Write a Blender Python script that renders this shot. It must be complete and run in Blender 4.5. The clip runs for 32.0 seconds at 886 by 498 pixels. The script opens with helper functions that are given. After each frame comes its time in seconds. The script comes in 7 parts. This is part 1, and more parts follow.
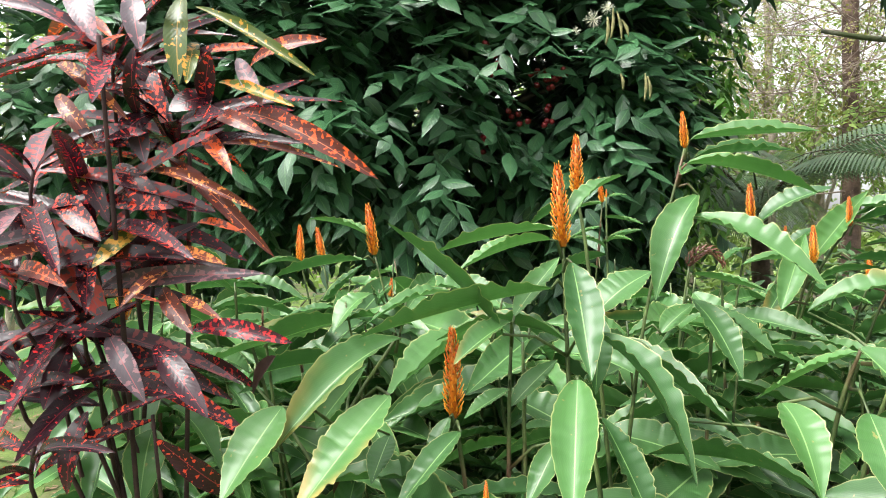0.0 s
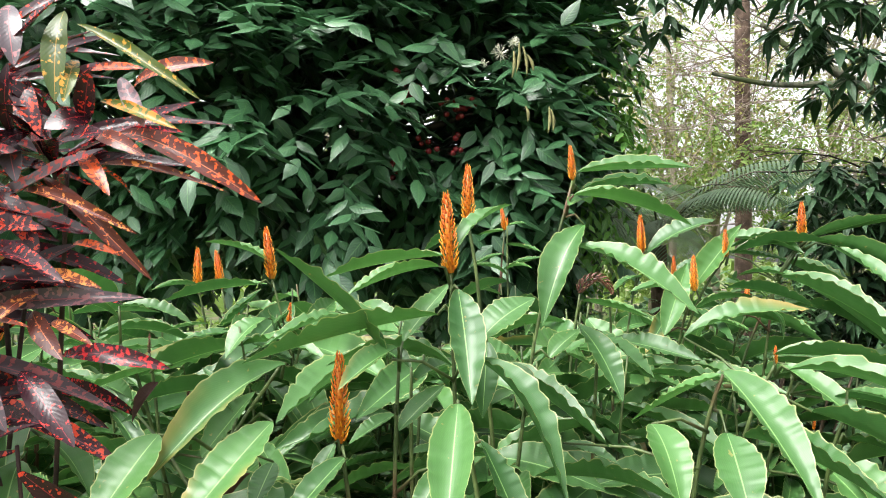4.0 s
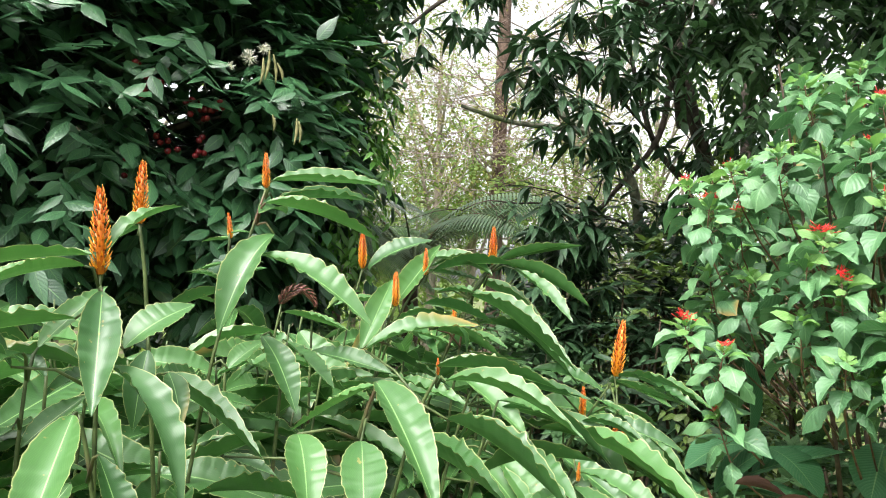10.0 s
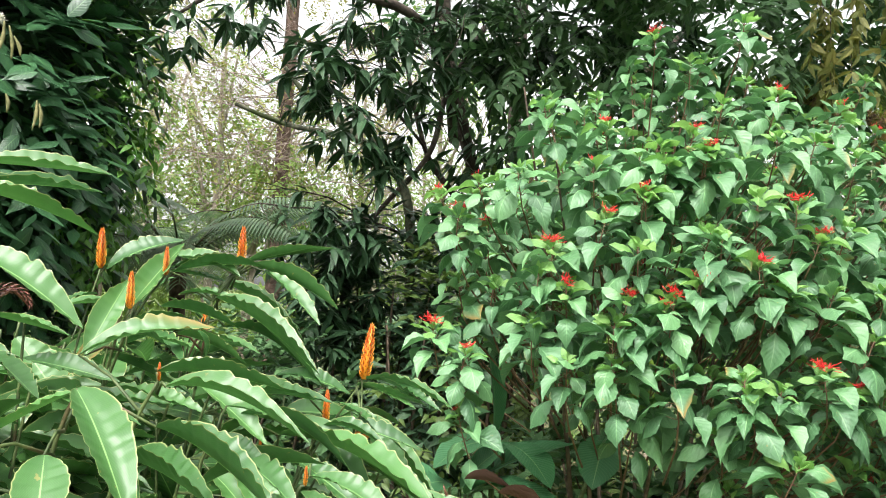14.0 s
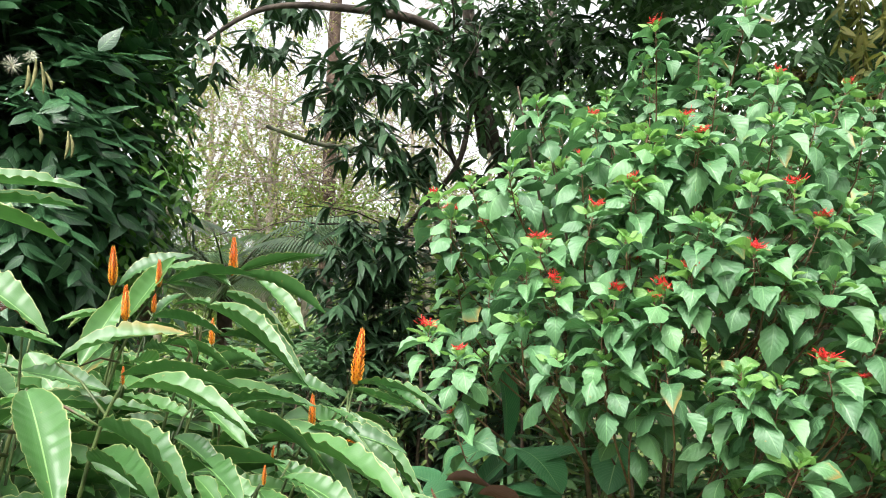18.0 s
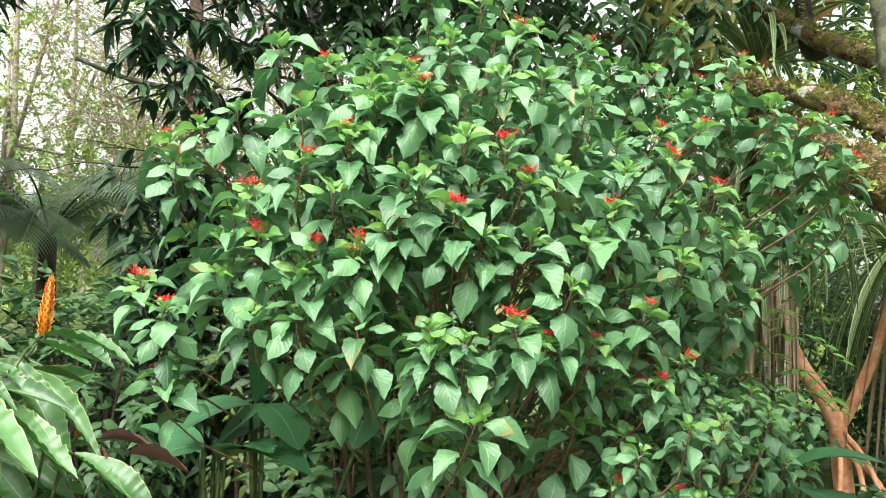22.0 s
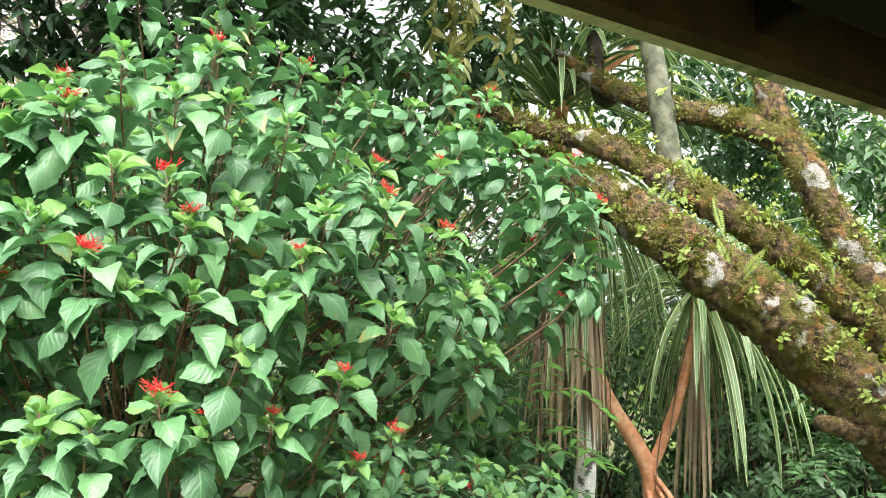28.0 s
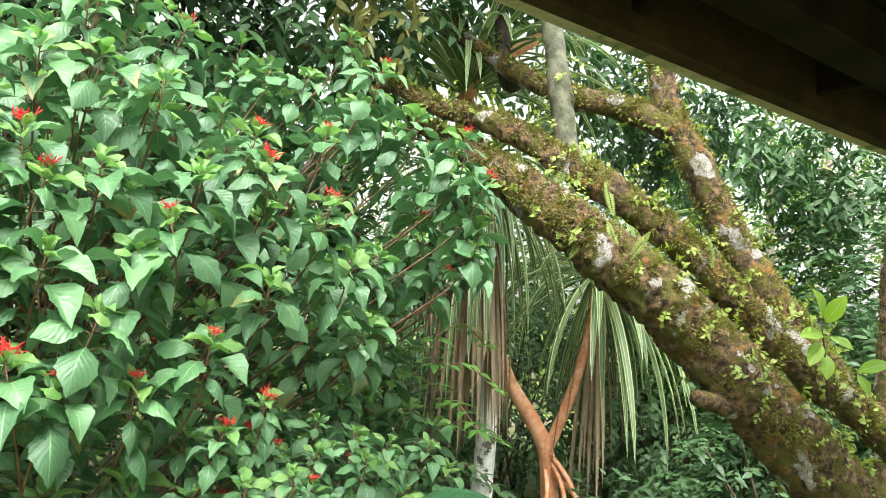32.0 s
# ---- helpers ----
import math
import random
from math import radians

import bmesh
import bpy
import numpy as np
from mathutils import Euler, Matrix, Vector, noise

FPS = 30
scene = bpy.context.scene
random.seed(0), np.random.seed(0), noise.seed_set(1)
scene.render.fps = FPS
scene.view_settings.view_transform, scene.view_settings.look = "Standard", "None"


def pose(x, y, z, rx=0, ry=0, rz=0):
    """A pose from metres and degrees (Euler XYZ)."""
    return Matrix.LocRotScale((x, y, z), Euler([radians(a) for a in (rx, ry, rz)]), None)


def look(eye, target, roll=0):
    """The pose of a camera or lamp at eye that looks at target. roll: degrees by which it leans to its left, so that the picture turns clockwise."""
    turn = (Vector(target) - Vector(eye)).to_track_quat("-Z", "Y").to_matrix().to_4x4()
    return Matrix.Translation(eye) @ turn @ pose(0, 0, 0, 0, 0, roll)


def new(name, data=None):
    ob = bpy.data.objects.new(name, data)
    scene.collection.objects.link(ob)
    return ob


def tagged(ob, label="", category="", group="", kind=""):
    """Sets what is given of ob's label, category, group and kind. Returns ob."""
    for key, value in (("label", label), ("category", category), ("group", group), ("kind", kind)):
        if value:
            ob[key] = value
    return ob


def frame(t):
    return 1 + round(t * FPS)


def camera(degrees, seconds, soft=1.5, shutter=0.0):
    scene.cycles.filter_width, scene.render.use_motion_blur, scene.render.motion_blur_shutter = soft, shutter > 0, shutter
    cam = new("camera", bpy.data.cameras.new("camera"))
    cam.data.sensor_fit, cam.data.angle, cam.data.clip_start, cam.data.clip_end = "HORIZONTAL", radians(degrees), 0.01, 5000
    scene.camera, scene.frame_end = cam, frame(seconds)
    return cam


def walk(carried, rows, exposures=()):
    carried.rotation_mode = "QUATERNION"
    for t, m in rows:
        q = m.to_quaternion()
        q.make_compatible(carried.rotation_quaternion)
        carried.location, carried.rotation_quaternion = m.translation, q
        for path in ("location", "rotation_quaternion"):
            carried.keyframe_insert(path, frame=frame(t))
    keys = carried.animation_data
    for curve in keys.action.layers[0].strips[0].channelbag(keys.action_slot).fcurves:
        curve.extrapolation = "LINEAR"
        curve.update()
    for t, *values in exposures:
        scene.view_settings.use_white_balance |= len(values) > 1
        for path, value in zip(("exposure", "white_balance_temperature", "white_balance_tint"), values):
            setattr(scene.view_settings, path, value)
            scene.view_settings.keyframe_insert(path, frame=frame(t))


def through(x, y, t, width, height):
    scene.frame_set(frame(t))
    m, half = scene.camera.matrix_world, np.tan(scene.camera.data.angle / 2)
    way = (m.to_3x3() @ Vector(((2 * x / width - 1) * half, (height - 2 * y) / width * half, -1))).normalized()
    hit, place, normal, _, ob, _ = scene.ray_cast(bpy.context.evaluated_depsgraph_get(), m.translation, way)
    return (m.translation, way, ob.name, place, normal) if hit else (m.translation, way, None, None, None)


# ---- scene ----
cam = camera(63.4, 32.0, soft=1.0)
METRES, EYE, TILT, LEAN, TURN = 2.5, 2.1, -1.5, 0.0, 0.0
ROWS = [
    (0.0, 0.0, 0.0, 0.0, -0.0, 0.0, -0.0),
    (0.5, 0.0037, 0.0011, 0.001, -0.19, 0.06, 0.17),
    (1.0, 0.0072, 0.0004, 0.0014, -0.69, 0.16, 0.14),
    (1.5, 0.0091, -0.001, 0.0016, -1.6, 0.12, -0.08),
    (2.0, 0.0116, -0.0034, -0.0001, -2.77, 0.1, -0.47),
    (2.5, 0.0131, -0.0048, 0.0001, -3.75, 0.37, -0.93),
    (4.5, 0.0304, -0.0137, 0.0009, -7.95, 2.49, -0.82),
    (5.0, 0.0381, -0.0162, 0.0008, -9.57, 2.8, -1.38),
    (5.5, 0.0453, -0.0157, 0.0012, -11.2, 3.01, -1.6),
    (6.0, 0.0549, -0.0121, -0.0003, -12.64, 3.06, -1.61),
    (6.5, 0.0638, -0.0114, -0.0009, -13.98, 3.0, -1.55),
    (7.0, 0.0716, -0.0139, -0.0021, -15.75, 3.09, -1.84),
    (7.5, 0.0807, -0.0152, -0.0022, -17.6, 3.2, -1.98),
    (8.0, 0.0914, -0.0178, -0.0031, -19.23, 3.32, -2.02),
    (8.5, 0.1005, -0.0193, -0.004, -20.59, 3.4, -2.11),
    (9.0, 0.1071, -0.0229, -0.0039, -21.8, 3.48, -2.31),
    (9.5, 0.1138, -0.0258, -0.0035, -23.04, 3.64, -2.64),
    (10.0, 0.119, -0.0302, -0.0025, -24.35, 3.9, -2.99),
    (10.5, 0.1254, -0.0325, -0.0023, -25.67, 4.18, -3.11),
    (11.0, 0.1323, -0.0339, -0.0021, -26.98, 4.34, -3.1),
    (11.5, 0.1381, -0.0344, -0.0022, -28.24, 4.48, -3.11),
    (12.0, 0.1468, -0.0367, -0.0048, -29.67, 4.51, -3.32),
    (12.5, 0.1592, -0.0437, -0.0075, -31.63, 4.33, -3.81),
    (13.0, 0.1669, -0.0492, -0.009, -33.7, 4.24, -3.66),
    (13.5, 0.1649, -0.0485, -0.0092, -36.67, 4.83, -3.06),
    (14.0, 0.1689, -0.0484, -0.0079, -41.16, 5.53, -3.16),
    (14.5, 0.1735, -0.0521, -0.0097, -44.29, 5.4, -3.17),
    (16.5, 0.2201, -0.1115, -0.0241, -38.64, 5.41, -0.69),
    (17.0, 0.2317, -0.1184, -0.0281, -36.16, 5.27, -0.52),
    (17.5, 0.2441, -0.1141, -0.0266, -35.06, 5.8, -1.13),
    (18.0, 0.2567, -0.109, -0.0249, -35.9, 6.71, -1.3),
    (18.5, 0.268, -0.1067, -0.0256, -37.82, 7.14, -1.22),
    (19.0, 0.2831, -0.1265, -0.029, -38.61, 7.26, -0.94),
    (19.5, 0.3096, -0.1724, -0.0298, -37.72, 6.64, -1.37),
    (20.0, 0.3325, -0.2079, -0.0302, -36.98, 5.58, -1.95),
    (20.5, 0.3569, -0.2127, -0.0341, -37.37, 4.7, -1.95),
    (21.0, 0.3928, -0.2031, -0.0355, -39.15, 4.21, -2.25),
    (21.5, 0.4349, -0.2021, -0.026, -42.04, 4.07, -2.32),
    (22.0, 0.4848, -0.2341, -0.0211, -43.61, 3.48, -2.43),
    (22.5, 0.5231, -0.269, -0.0167, -43.56, 2.49, -2.15),
    (23.0, 0.5624, -0.2802, -0.0136, -44.74, 2.41, -2.19),
    (23.5, 0.6027, -0.2698, -0.0057, -48.6, 3.28, -1.99),
    (24.0, 0.6402, -0.263, 0.0016, -51.86, 4.05, -1.05),
    (24.5, 0.6815, -0.2848, 0.0131, -53.25, 5.05, -1.28),
    (25.0, 0.7151, -0.3027, 0.0148, -53.92, 5.7, -1.25),
    (25.5, 0.7365, -0.3119, 0.0155, -53.78, 6.24, -0.28),
    (27.5, 0.7365, -0.2903, 0.0159, -52.53, 7.68, -0.61),
    (28.0, 0.7338, -0.2913, 0.0104, -54.27, 7.17, -1.29),
    (28.5, 0.7346, -0.2946, 0.0056, -56.33, 6.64, -1.65),
    (29.0, 0.735, -0.299, 0.0023, -58.3, 6.32, -1.59),
    (29.5, 0.7326, -0.3003, -0.001, -59.91, 6.21, -1.27),
    (30.0, 0.7278, -0.3007, -0.003, -61.11, 6.31, -1.3),
    (30.5, 0.7208, -0.2996, -0.0053, -62.18, 6.45, -1.19),
    (31.0, 0.7221, -0.2995, -0.0097, -62.39, 6.31, -1.37),
    (31.5, 0.7433, -0.3139, -0.0106, -61.76, 6.32, -1.67),
    (32.0, 0.7604, -0.324, -0.012, -61.0, 6.41, -1.92),
]
EXPOSURES = [(0.0, 2.06), (10.0, 2.03), (20.0, 1.98), (25.0, 2.2), (32.0, 2.28)]
walk(cam, [(t, pose(0, 0, EYE, TILT, LEAN, TURN) @ pose(METRES * x, METRES * y, METRES * z, 90 + pitch, roll, yaw)) for t, x, y, z, yaw, pitch, roll in ROWS], EXPOSURES)

# ---- world and light: bright overcast ----
world = bpy.data.worlds.new("overcast_sky")
scene.world = world
world.use_nodes = True
wn, wl = world.node_tree.nodes, world.node_tree.links
sky = wn.new("ShaderNodeTexSky")
sky.sky_type, sky.sun_disc = "NISHITA", False
sky.sun_elevation, sky.sun_rotation = radians(59), radians(238)
sky.air_density, sky.dust_density = 1.0, 4.0
grey = wn.new("ShaderNodeHueSaturation")
grey.inputs["Saturation"].default_value = 0.06
wl.new(sky.outputs[0], grey.inputs["Color"])
wl.new(grey.outputs[0], wn["Background"].inputs["Color"])
wn["Background"].inputs["Strength"].default_value = 0.118
sun = new("sun", bpy.data.lights.new("sun", "SUN"))
sun.data.energy, sun.data.angle, sun.data.color = 1.25, radians(32), (1.0, 0.97, 0.92)
SUN_WAY = Vector((math.sin(radians(238)) * math.cos(radians(59)), math.cos(radians(238)) * math.cos(radians(59)), math.sin(radians(59))))
sun.matrix_world = look((0, 0, 20), Vector((0, 0, 20)) - SUN_WAY)

# ---- materials ----
def nodes(name):
    m = bpy.data.materials.new(name)
    m.use_nodes = True
    nt = m.node_tree
    return m, nt, nt.nodes["Principled BSDF"], nt.nodes["Material Output"]


def math_node(nt, op, a, b=None, c=None, clamp=False):
    n = nt.nodes.new("ShaderNodeMath")
    n.operation, n.use_clamp = op, clamp
    for k, v in enumerate((a, b, c)):
        if v is None:
            continue
        if isinstance(v, (int, float)):
            n.inputs[k].default_value = v
        else:
            nt.links.new(v, n.inputs[k])
    return n.outputs[0]


def step(nt, v, lo, hi):
    n = nt.nodes.new("ShaderNodeMapRange")
    n.interpolation_type = "SMOOTHSTEP"
    nt.links.new(v, n.inputs[0])
    n.inputs[1].default_value, n.inputs[2].default_value = lo, hi
    return n.outputs[0]


def mix(nt, fac, a, b):
    n = nt.nodes.new("ShaderNodeMix")
    n.data_type = "RGBA"
    for sock, v in ((n.inputs[0], fac), (n.inputs[6], a), (n.inputs[7], b)):
        if isinstance(v, (int, float)):
            sock.default_value = v
        elif isinstance(v, tuple):
            sock.default_value = (*v, 1)
        else:
            nt.links.new(v, sock)
    return n.outputs[2]


def tex(nt, kind="Noise", scale=5.0, detail=4.0, coord="Object", warp=None):
    n = nt.nodes.new("ShaderNodeTex" + kind)
    n.inputs["Scale"].default_value = scale
    if kind == "Noise":
        n.inputs["Detail"].default_value = detail
    if coord == "Position":
        nt.links.new(nt.nodes.new("ShaderNodeNewGeometry").outputs["Position"], n.inputs["Vector"])
    else:
        nt.links.new(nt.nodes.new("ShaderNodeTexCoord").outputs[coord], n.inputs["Vector"])
    return n.outputs[0]


def bump(nt, p, height, strength, distance=0.01):
    n = nt.nodes.new("ShaderNodeBump")
    n.inputs["Strength"].default_value, n.inputs["Distance"].default_value = strength, distance
    nt.links.new(height, n.inputs["Height"])
    nt.links.new(n.outputs[0], p.inputs["Normal"])


def leaf_material(name, dark, light, rib, edge=None, rough=0.4, through=0.3, veins=14.0, slant=1.6, island=False, old=None, spec=0.5, rib_width=0.03, blotch=None, vein_mix=0.22, relief=0.25, edge_at=0.462):
    m, nt, p, out = nodes(name)
    uv = nt.nodes.new("ShaderNodeSeparateXYZ")
    nt.links.new(nt.nodes.new("ShaderNodeTexCoord").outputs["UV"], uv.inputs[0])
    u, v = uv.outputs[0], uv.outputs[1]
    half = math_node(nt, "ABSOLUTE", math_node(nt, "SUBTRACT", v, 0.5))
    if island:
        rnd = nt.nodes.new("ShaderNodeNewGeometry").outputs["Random Per Island"]
    else:
        rnd = nt.nodes.new("ShaderNodeObjectInfo").outputs["Random"]
    n1 = tex(nt, "Noise", 9.0, 3.0, "Position")
    f = math_node(nt, "ADD", math_node(nt, "MULTIPLY", rnd, 0.6), math_node(nt, "MULTIPLY", n1, 0.5), clamp=True)
    col = mix(nt, f, dark, light)
    wave = math_node(nt, "SINE", math_node(nt, "MULTIPLY", math_node(nt, "SUBTRACT", u, math_node(nt, "MULTIPLY", half, slant * 0.3)), veins * 6.283))
    vein = step(nt, wave, 0.55, 1.0)
    col = mix(nt, math_node(nt, "MULTIPLY", vein, vein_mix), col, rib)
    if blotch:
        # irregular coloured patches, more on some leaves than on others
        b1 = tex(nt, "Noise", blotch[2], 2.0, "Position")
        b2 = step(nt, math_node(nt, "ADD", b1, math_node(nt, "MULTIPLY", math_node(nt, "SUBTRACT", rnd, 0.5), blotch[3])), 0.555 - blotch[4], 0.6 - blotch[4])
        second = mix(nt, step(nt, math_node(nt, "FRACT", math_node(nt, "MULTIPLY", rnd, 7.31)), 0.3, 0.7), blotch[0], blotch[1])
        col = mix(nt, b2, col, second)
    col = mix(nt, step(nt, half, rib_width, rib_width * 0.45), col, rib)
    if edge:
        col = mix(nt, math_node(nt, "MULTIPLY", step(nt, half, edge_at, edge_at + 0.04), 0.6 if edge_at > 0.4 else 0.85), col, edge)
    if old:
        # a few leaves turn yellow or brown from the tip
        sick = math_node(nt, "MULTIPLY", step(nt, math_node(nt, "FRACT", math_node(nt, "MULTIPLY", rnd, 13.7)), 0.95, 0.99),
                         step(nt, math_node(nt, "ADD", math_node(nt, "ADD", u, half), math_node(nt, "MULTIPLY", n1, 0.8)), 1.15, 1.75))
        col = mix(nt, sick, col, old)
        holes = step(nt, tex(nt, "Noise", 60.0, 2.0, "Position"), 0.7, 0.76)
        col = mix(nt, math_node(nt, "MULTIPLY", holes, 0.5), col, old)
    p.inputs["Roughness"].default_value = rough
    p.inputs["Specular IOR Level"].default_value = spec
    stretch = nt.nodes.new("ShaderNodeMapping")
    stretch.inputs["Scale"].default_value = (2.5, 70.0, 1.0)
    nt.links.new(uv.inputs[0].links[0].from_socket, stretch.inputs["Vector"])
    grain = nt.nodes.new("ShaderNodeTexNoise")
    grain.inputs["Scale"].default_value, grain.inputs["Detail"].default_value = 1.0, 3.0
    nt.links.new(stretch.outputs[0], grain.inputs["Vector"])
    shade = nt.nodes.new("ShaderNodeHueSaturation")
    nt.links.new(math_node(nt, "ADD", math_node(nt, "MULTIPLY", grain.outputs[0], 0.5), 0.75), shade.inputs["Value"])
    nt.links.new(col, shade.inputs["Color"])
    nt.links.new(shade.outputs[0], p.inputs["Base Color"])
    hgt = math_node(nt, "ADD", math_node(nt, "ADD", math_node(nt, "MULTIPLY", wave, 0.5), math_node(nt, "MULTIPLY", grain.outputs[0], 1.2)), math_node(nt, "MULTIPLY", tex(nt, "Noise", 90.0, 3.0, "Position"), 0.6))
    bump(nt, p, hgt, relief, 0.004)
    tr = nt.nodes.new("ShaderNodeBsdfTranslucent")
    hs = nt.nodes.new("ShaderNodeHueSaturation")
    hs.inputs["Value"].default_value, hs.inputs["Saturation"].default_value = 1.3, 1.1
    nt.links.new(col, hs.inputs["Color"])
    nt.links.new(hs.outputs[0], tr.inputs["Color"])
    ms = nt.nodes.new("ShaderNodeMixShader")
    ms.inputs[0].default_value = through
    nt.links.new(p.outputs[0], ms.inputs[1])
    nt.links.new(tr.outputs[0], ms.inputs[2])
    nt.links.new(ms.outputs[0], out.inputs["Surface"])
    return m


def solid(name, a, b, scale=8.0, rough=0.7, bumps=0.4, depth=0.01, fine=60.0, third=None, third_at=(0.6, 0.7), coord="Position", spec=0.4, patch=3.0, fourth=None):
    m, nt, p, out = nodes(name)
    n1, n2 = tex(nt, "Noise", scale, 6.0, coord), tex(nt, "Noise", fine, 4.0, coord)
    col = mix(nt, step(nt, n1, 0.35, 0.68), a, b)
    col = mix(nt, math_node(nt, "MULTIPLY", step(nt, n2, 0.45, 0.75), 0.45), col, tuple(c * 0.45 for c in a))
    if third:
        n3 = tex(nt, "Noise", patch, 5.0, coord)
        col = mix(nt, step(nt, n3, *third_at), col, third)
    if fourth:
        n4 = tex(nt, "Noise", 5.3, 5.0, "Generated" if coord != "Position" else "Object")
        n5 = tex(nt, "Noise", 13.0, 4.0, "Object")
        col = mix(nt, math_node(nt, "MULTIPLY", step(nt, n5, 0.58, 0.66), 0.7), col, (0.27, 0.13, 0.035))
        col = mix(nt, math_node(nt, "MULTIPLY", step(nt, n4, 0.6, 0.63), step(nt, n2, 0.3, 0.5)), col, fourth)
    nt.links.new(col, p.inputs["Base Color"])
    p.inputs["Roughness"].default_value, p.inputs["Specular IOR Level"].default_value = rough, spec
    bump(nt, p, math_node(nt, "ADD", n1, math_node(nt, "MULTIPLY", n2, 0.5)), bumps, depth)
    return m


GINGER = leaf_material("ginger_leaf", (0.018, 0.07, 0.02), (0.09, 0.22, 0.058), (0.23, 0.4, 0.14), (0.58, 0.56, 0.24), 0.38, 0.2, 34, 2.6, vein_mix=0.06, relief=0.04, old=(0.34, 0.25, 0.08), rib_width=0.022, edge_at=0.462)
DEAD_LEAF = leaf_material("withered_leaf", (0.03, 0.012, 0.01), (0.1, 0.045, 0.03), (0.1, 0.05, 0.03), None, 0.7, 0.2, 20, 2.0, vein_mix=0.15, relief=0.3)
GINGER.node_tree.nodes["Principled BSDF"].inputs["Specular IOR Level"].default_value = 0.5
GINGER_STEM = solid("ginger_stem", (0.035, 0.055, 0.018), (0.11, 0.15, 0.05), 14, 0.5, 0.2, 0.003, third=(0.12, 0.06, 0.04))
CROTON = leaf_material("croton_leaf", (0.012, 0.006, 0.01), (0.045, 0.01, 0.016), (0.2, 0.02, 0.03), None, 0.26, 0.15, 16, 1.2, blotch=((0.62, 0.06, 0.03), (0.5, 0.025, 0.03), 118.0, 0.16, -0.03), spec=0.45, rib_width=0.025, vein_mix=0.04, relief=0.08)
CROTON_LIGHT = leaf_material("croton_leaf_orange", (0.05, 0.014, 0.014), (0.2, 0.055, 0.04), (0.55, 0.16, 0.08), None, 0.3, 0.22, 16, 1.2, blotch=((0.75, 0.12, 0.04), (0.7, 0.26, 0.08), 105.0, 0.2, 0.03), spec=0.35, rib_width=0.03, vein_mix=0.05, relief=0.08)
CROTON_GREEN = leaf_material("croton_leaf_green", (0.035, 0.075, 0.018), (0.12, 0.15, 0.03), (0.4, 0.25, 0.06), None, 0.28, 0.25, 16, 1.2, blotch=((0.62, 0.2, 0.03), (0.6, 0.32, 0.06), 80.0, 0.2, 0.02), spec=0.35, rib_width=0.03, vein_mix=0.05, relief=0.08)
CROTON_GREY = leaf_material("croton_leaf_grey", (0.035, 0.036, 0.042), (0.14, 0.1, 0.12), (0.34, 0.1, 0.11), None, 0.3, 0.2, 16, 1.2, blotch=((0.5, 0.07, 0.06), (0.3, 0.14, 0.16), 80.0, 0.14, 0.01), spec=0.4, rib_width=0.03, vein_mix=0.05, relief=0.08)
CROTON_STEM = solid("croton_bark", (0.02, 0.008, 0.009), (0.06, 0.03, 0.028), 20, 0.8, 0.5)
DARK_LEAF = leaf_material("rose_apple_leaf", (0.01, 0.04, 0.017), (0.062, 0.165, 0.07), (0.09, 0.2, 0.07), None, 0.3, 0.08, 9, 1.5, island=True)
YOUNG_LEAF = leaf_material("young_leaf", (0.05, 0.15, 0.03), (0.13, 0.3, 0.05), (0.2, 0.36, 0.1), None, 0.4, 0.35, 9, 1.5, island=True)
MANGO_LEAF = leaf_material("mango_leaf", (0.011, 0.032, 0.016), (0.045, 0.1, 0.045), (0.06, 0.1, 0.035), None, 0.4, 0.12, 9, 1.5, island=True, spec=0.3)
# light leaf colour of the far woods, with the haze of distance put in
FAR_LEAF = leaf_material("hazy_woodland_leaf", (0.06, 0.13, 0.02), (0.24, 0.34, 0.08), (0.2, 0.3, 0.1), None, 0.6, 0.35, 4, 1.0, island=True)
UNDER_LEAF = leaf_material("understory_leaf", (0.026, 0.07, 0.03), (0.1, 0.2, 0.075), (0.1, 0.2, 0.07), None, 0.45, 0.25, 6, 1.0, island=True)
BUSH_LEAF = leaf_material("firebush_leaf", (0.05, 0.145, 0.055), (0.19, 0.38, 0.165), (0.22, 0.4, 0.18), None, 0.36, 0.2, 8, 2.2, vein_mix=0.1, old=(0.3, 0.2, 0.06))
BUSH_LEAF_FAR = leaf_material("firebush_leaf_inner", (0.05, 0.145, 0.055), (0.19, 0.38, 0.165), (0.22, 0.4, 0.18), None, 0.36, 0.2, 8, 2.2, island=True, vein_mix=0.1, old=(0.3, 0.2, 0.06))
# darker green of old leaves, with some shade of the lower whorls put in
BUSH_OLD_SHADED = leaf_material("firebush_old_shaded_leaf", (0.03, 0.09, 0.038), (0.125, 0.27, 0.12), (0.16, 0.31, 0.14), None, 0.4, 0.16, 8, 2.2, vein_mix=0.1, old=(0.3, 0.2, 0.06))
BUSH_OLD_SHADED_FAR = leaf_material("firebush_old_shaded_leaf_inner", (0.03, 0.09, 0.038), (0.125, 0.27, 0.12), (0.16, 0.31, 0.14), None, 0.4, 0.16, 8, 2.2, island=True, vein_mix=0.1, old=(0.3, 0.2, 0.06))
BUSH_YOUNG = leaf_material("firebush_young_leaf", (0.11, 0.28, 0.07), (0.25, 0.43, 0.13), (0.3, 0.45, 0.16), None, 0.42, 0.35, 8, 2.2)
BUSH_YOUNG_FAR = leaf_material("firebush_young_leaf_inner", (0.11, 0.28, 0.07), (0.25, 0.43, 0.13), (0.3, 0.45, 0.16), None, 0.42, 0.35, 8, 2.2, island=True)
BUSH_TWIG = solid("firebush_twig", (0.13, 0.06, 0.035), (0.22, 0.14, 0.08), 20, 0.6)
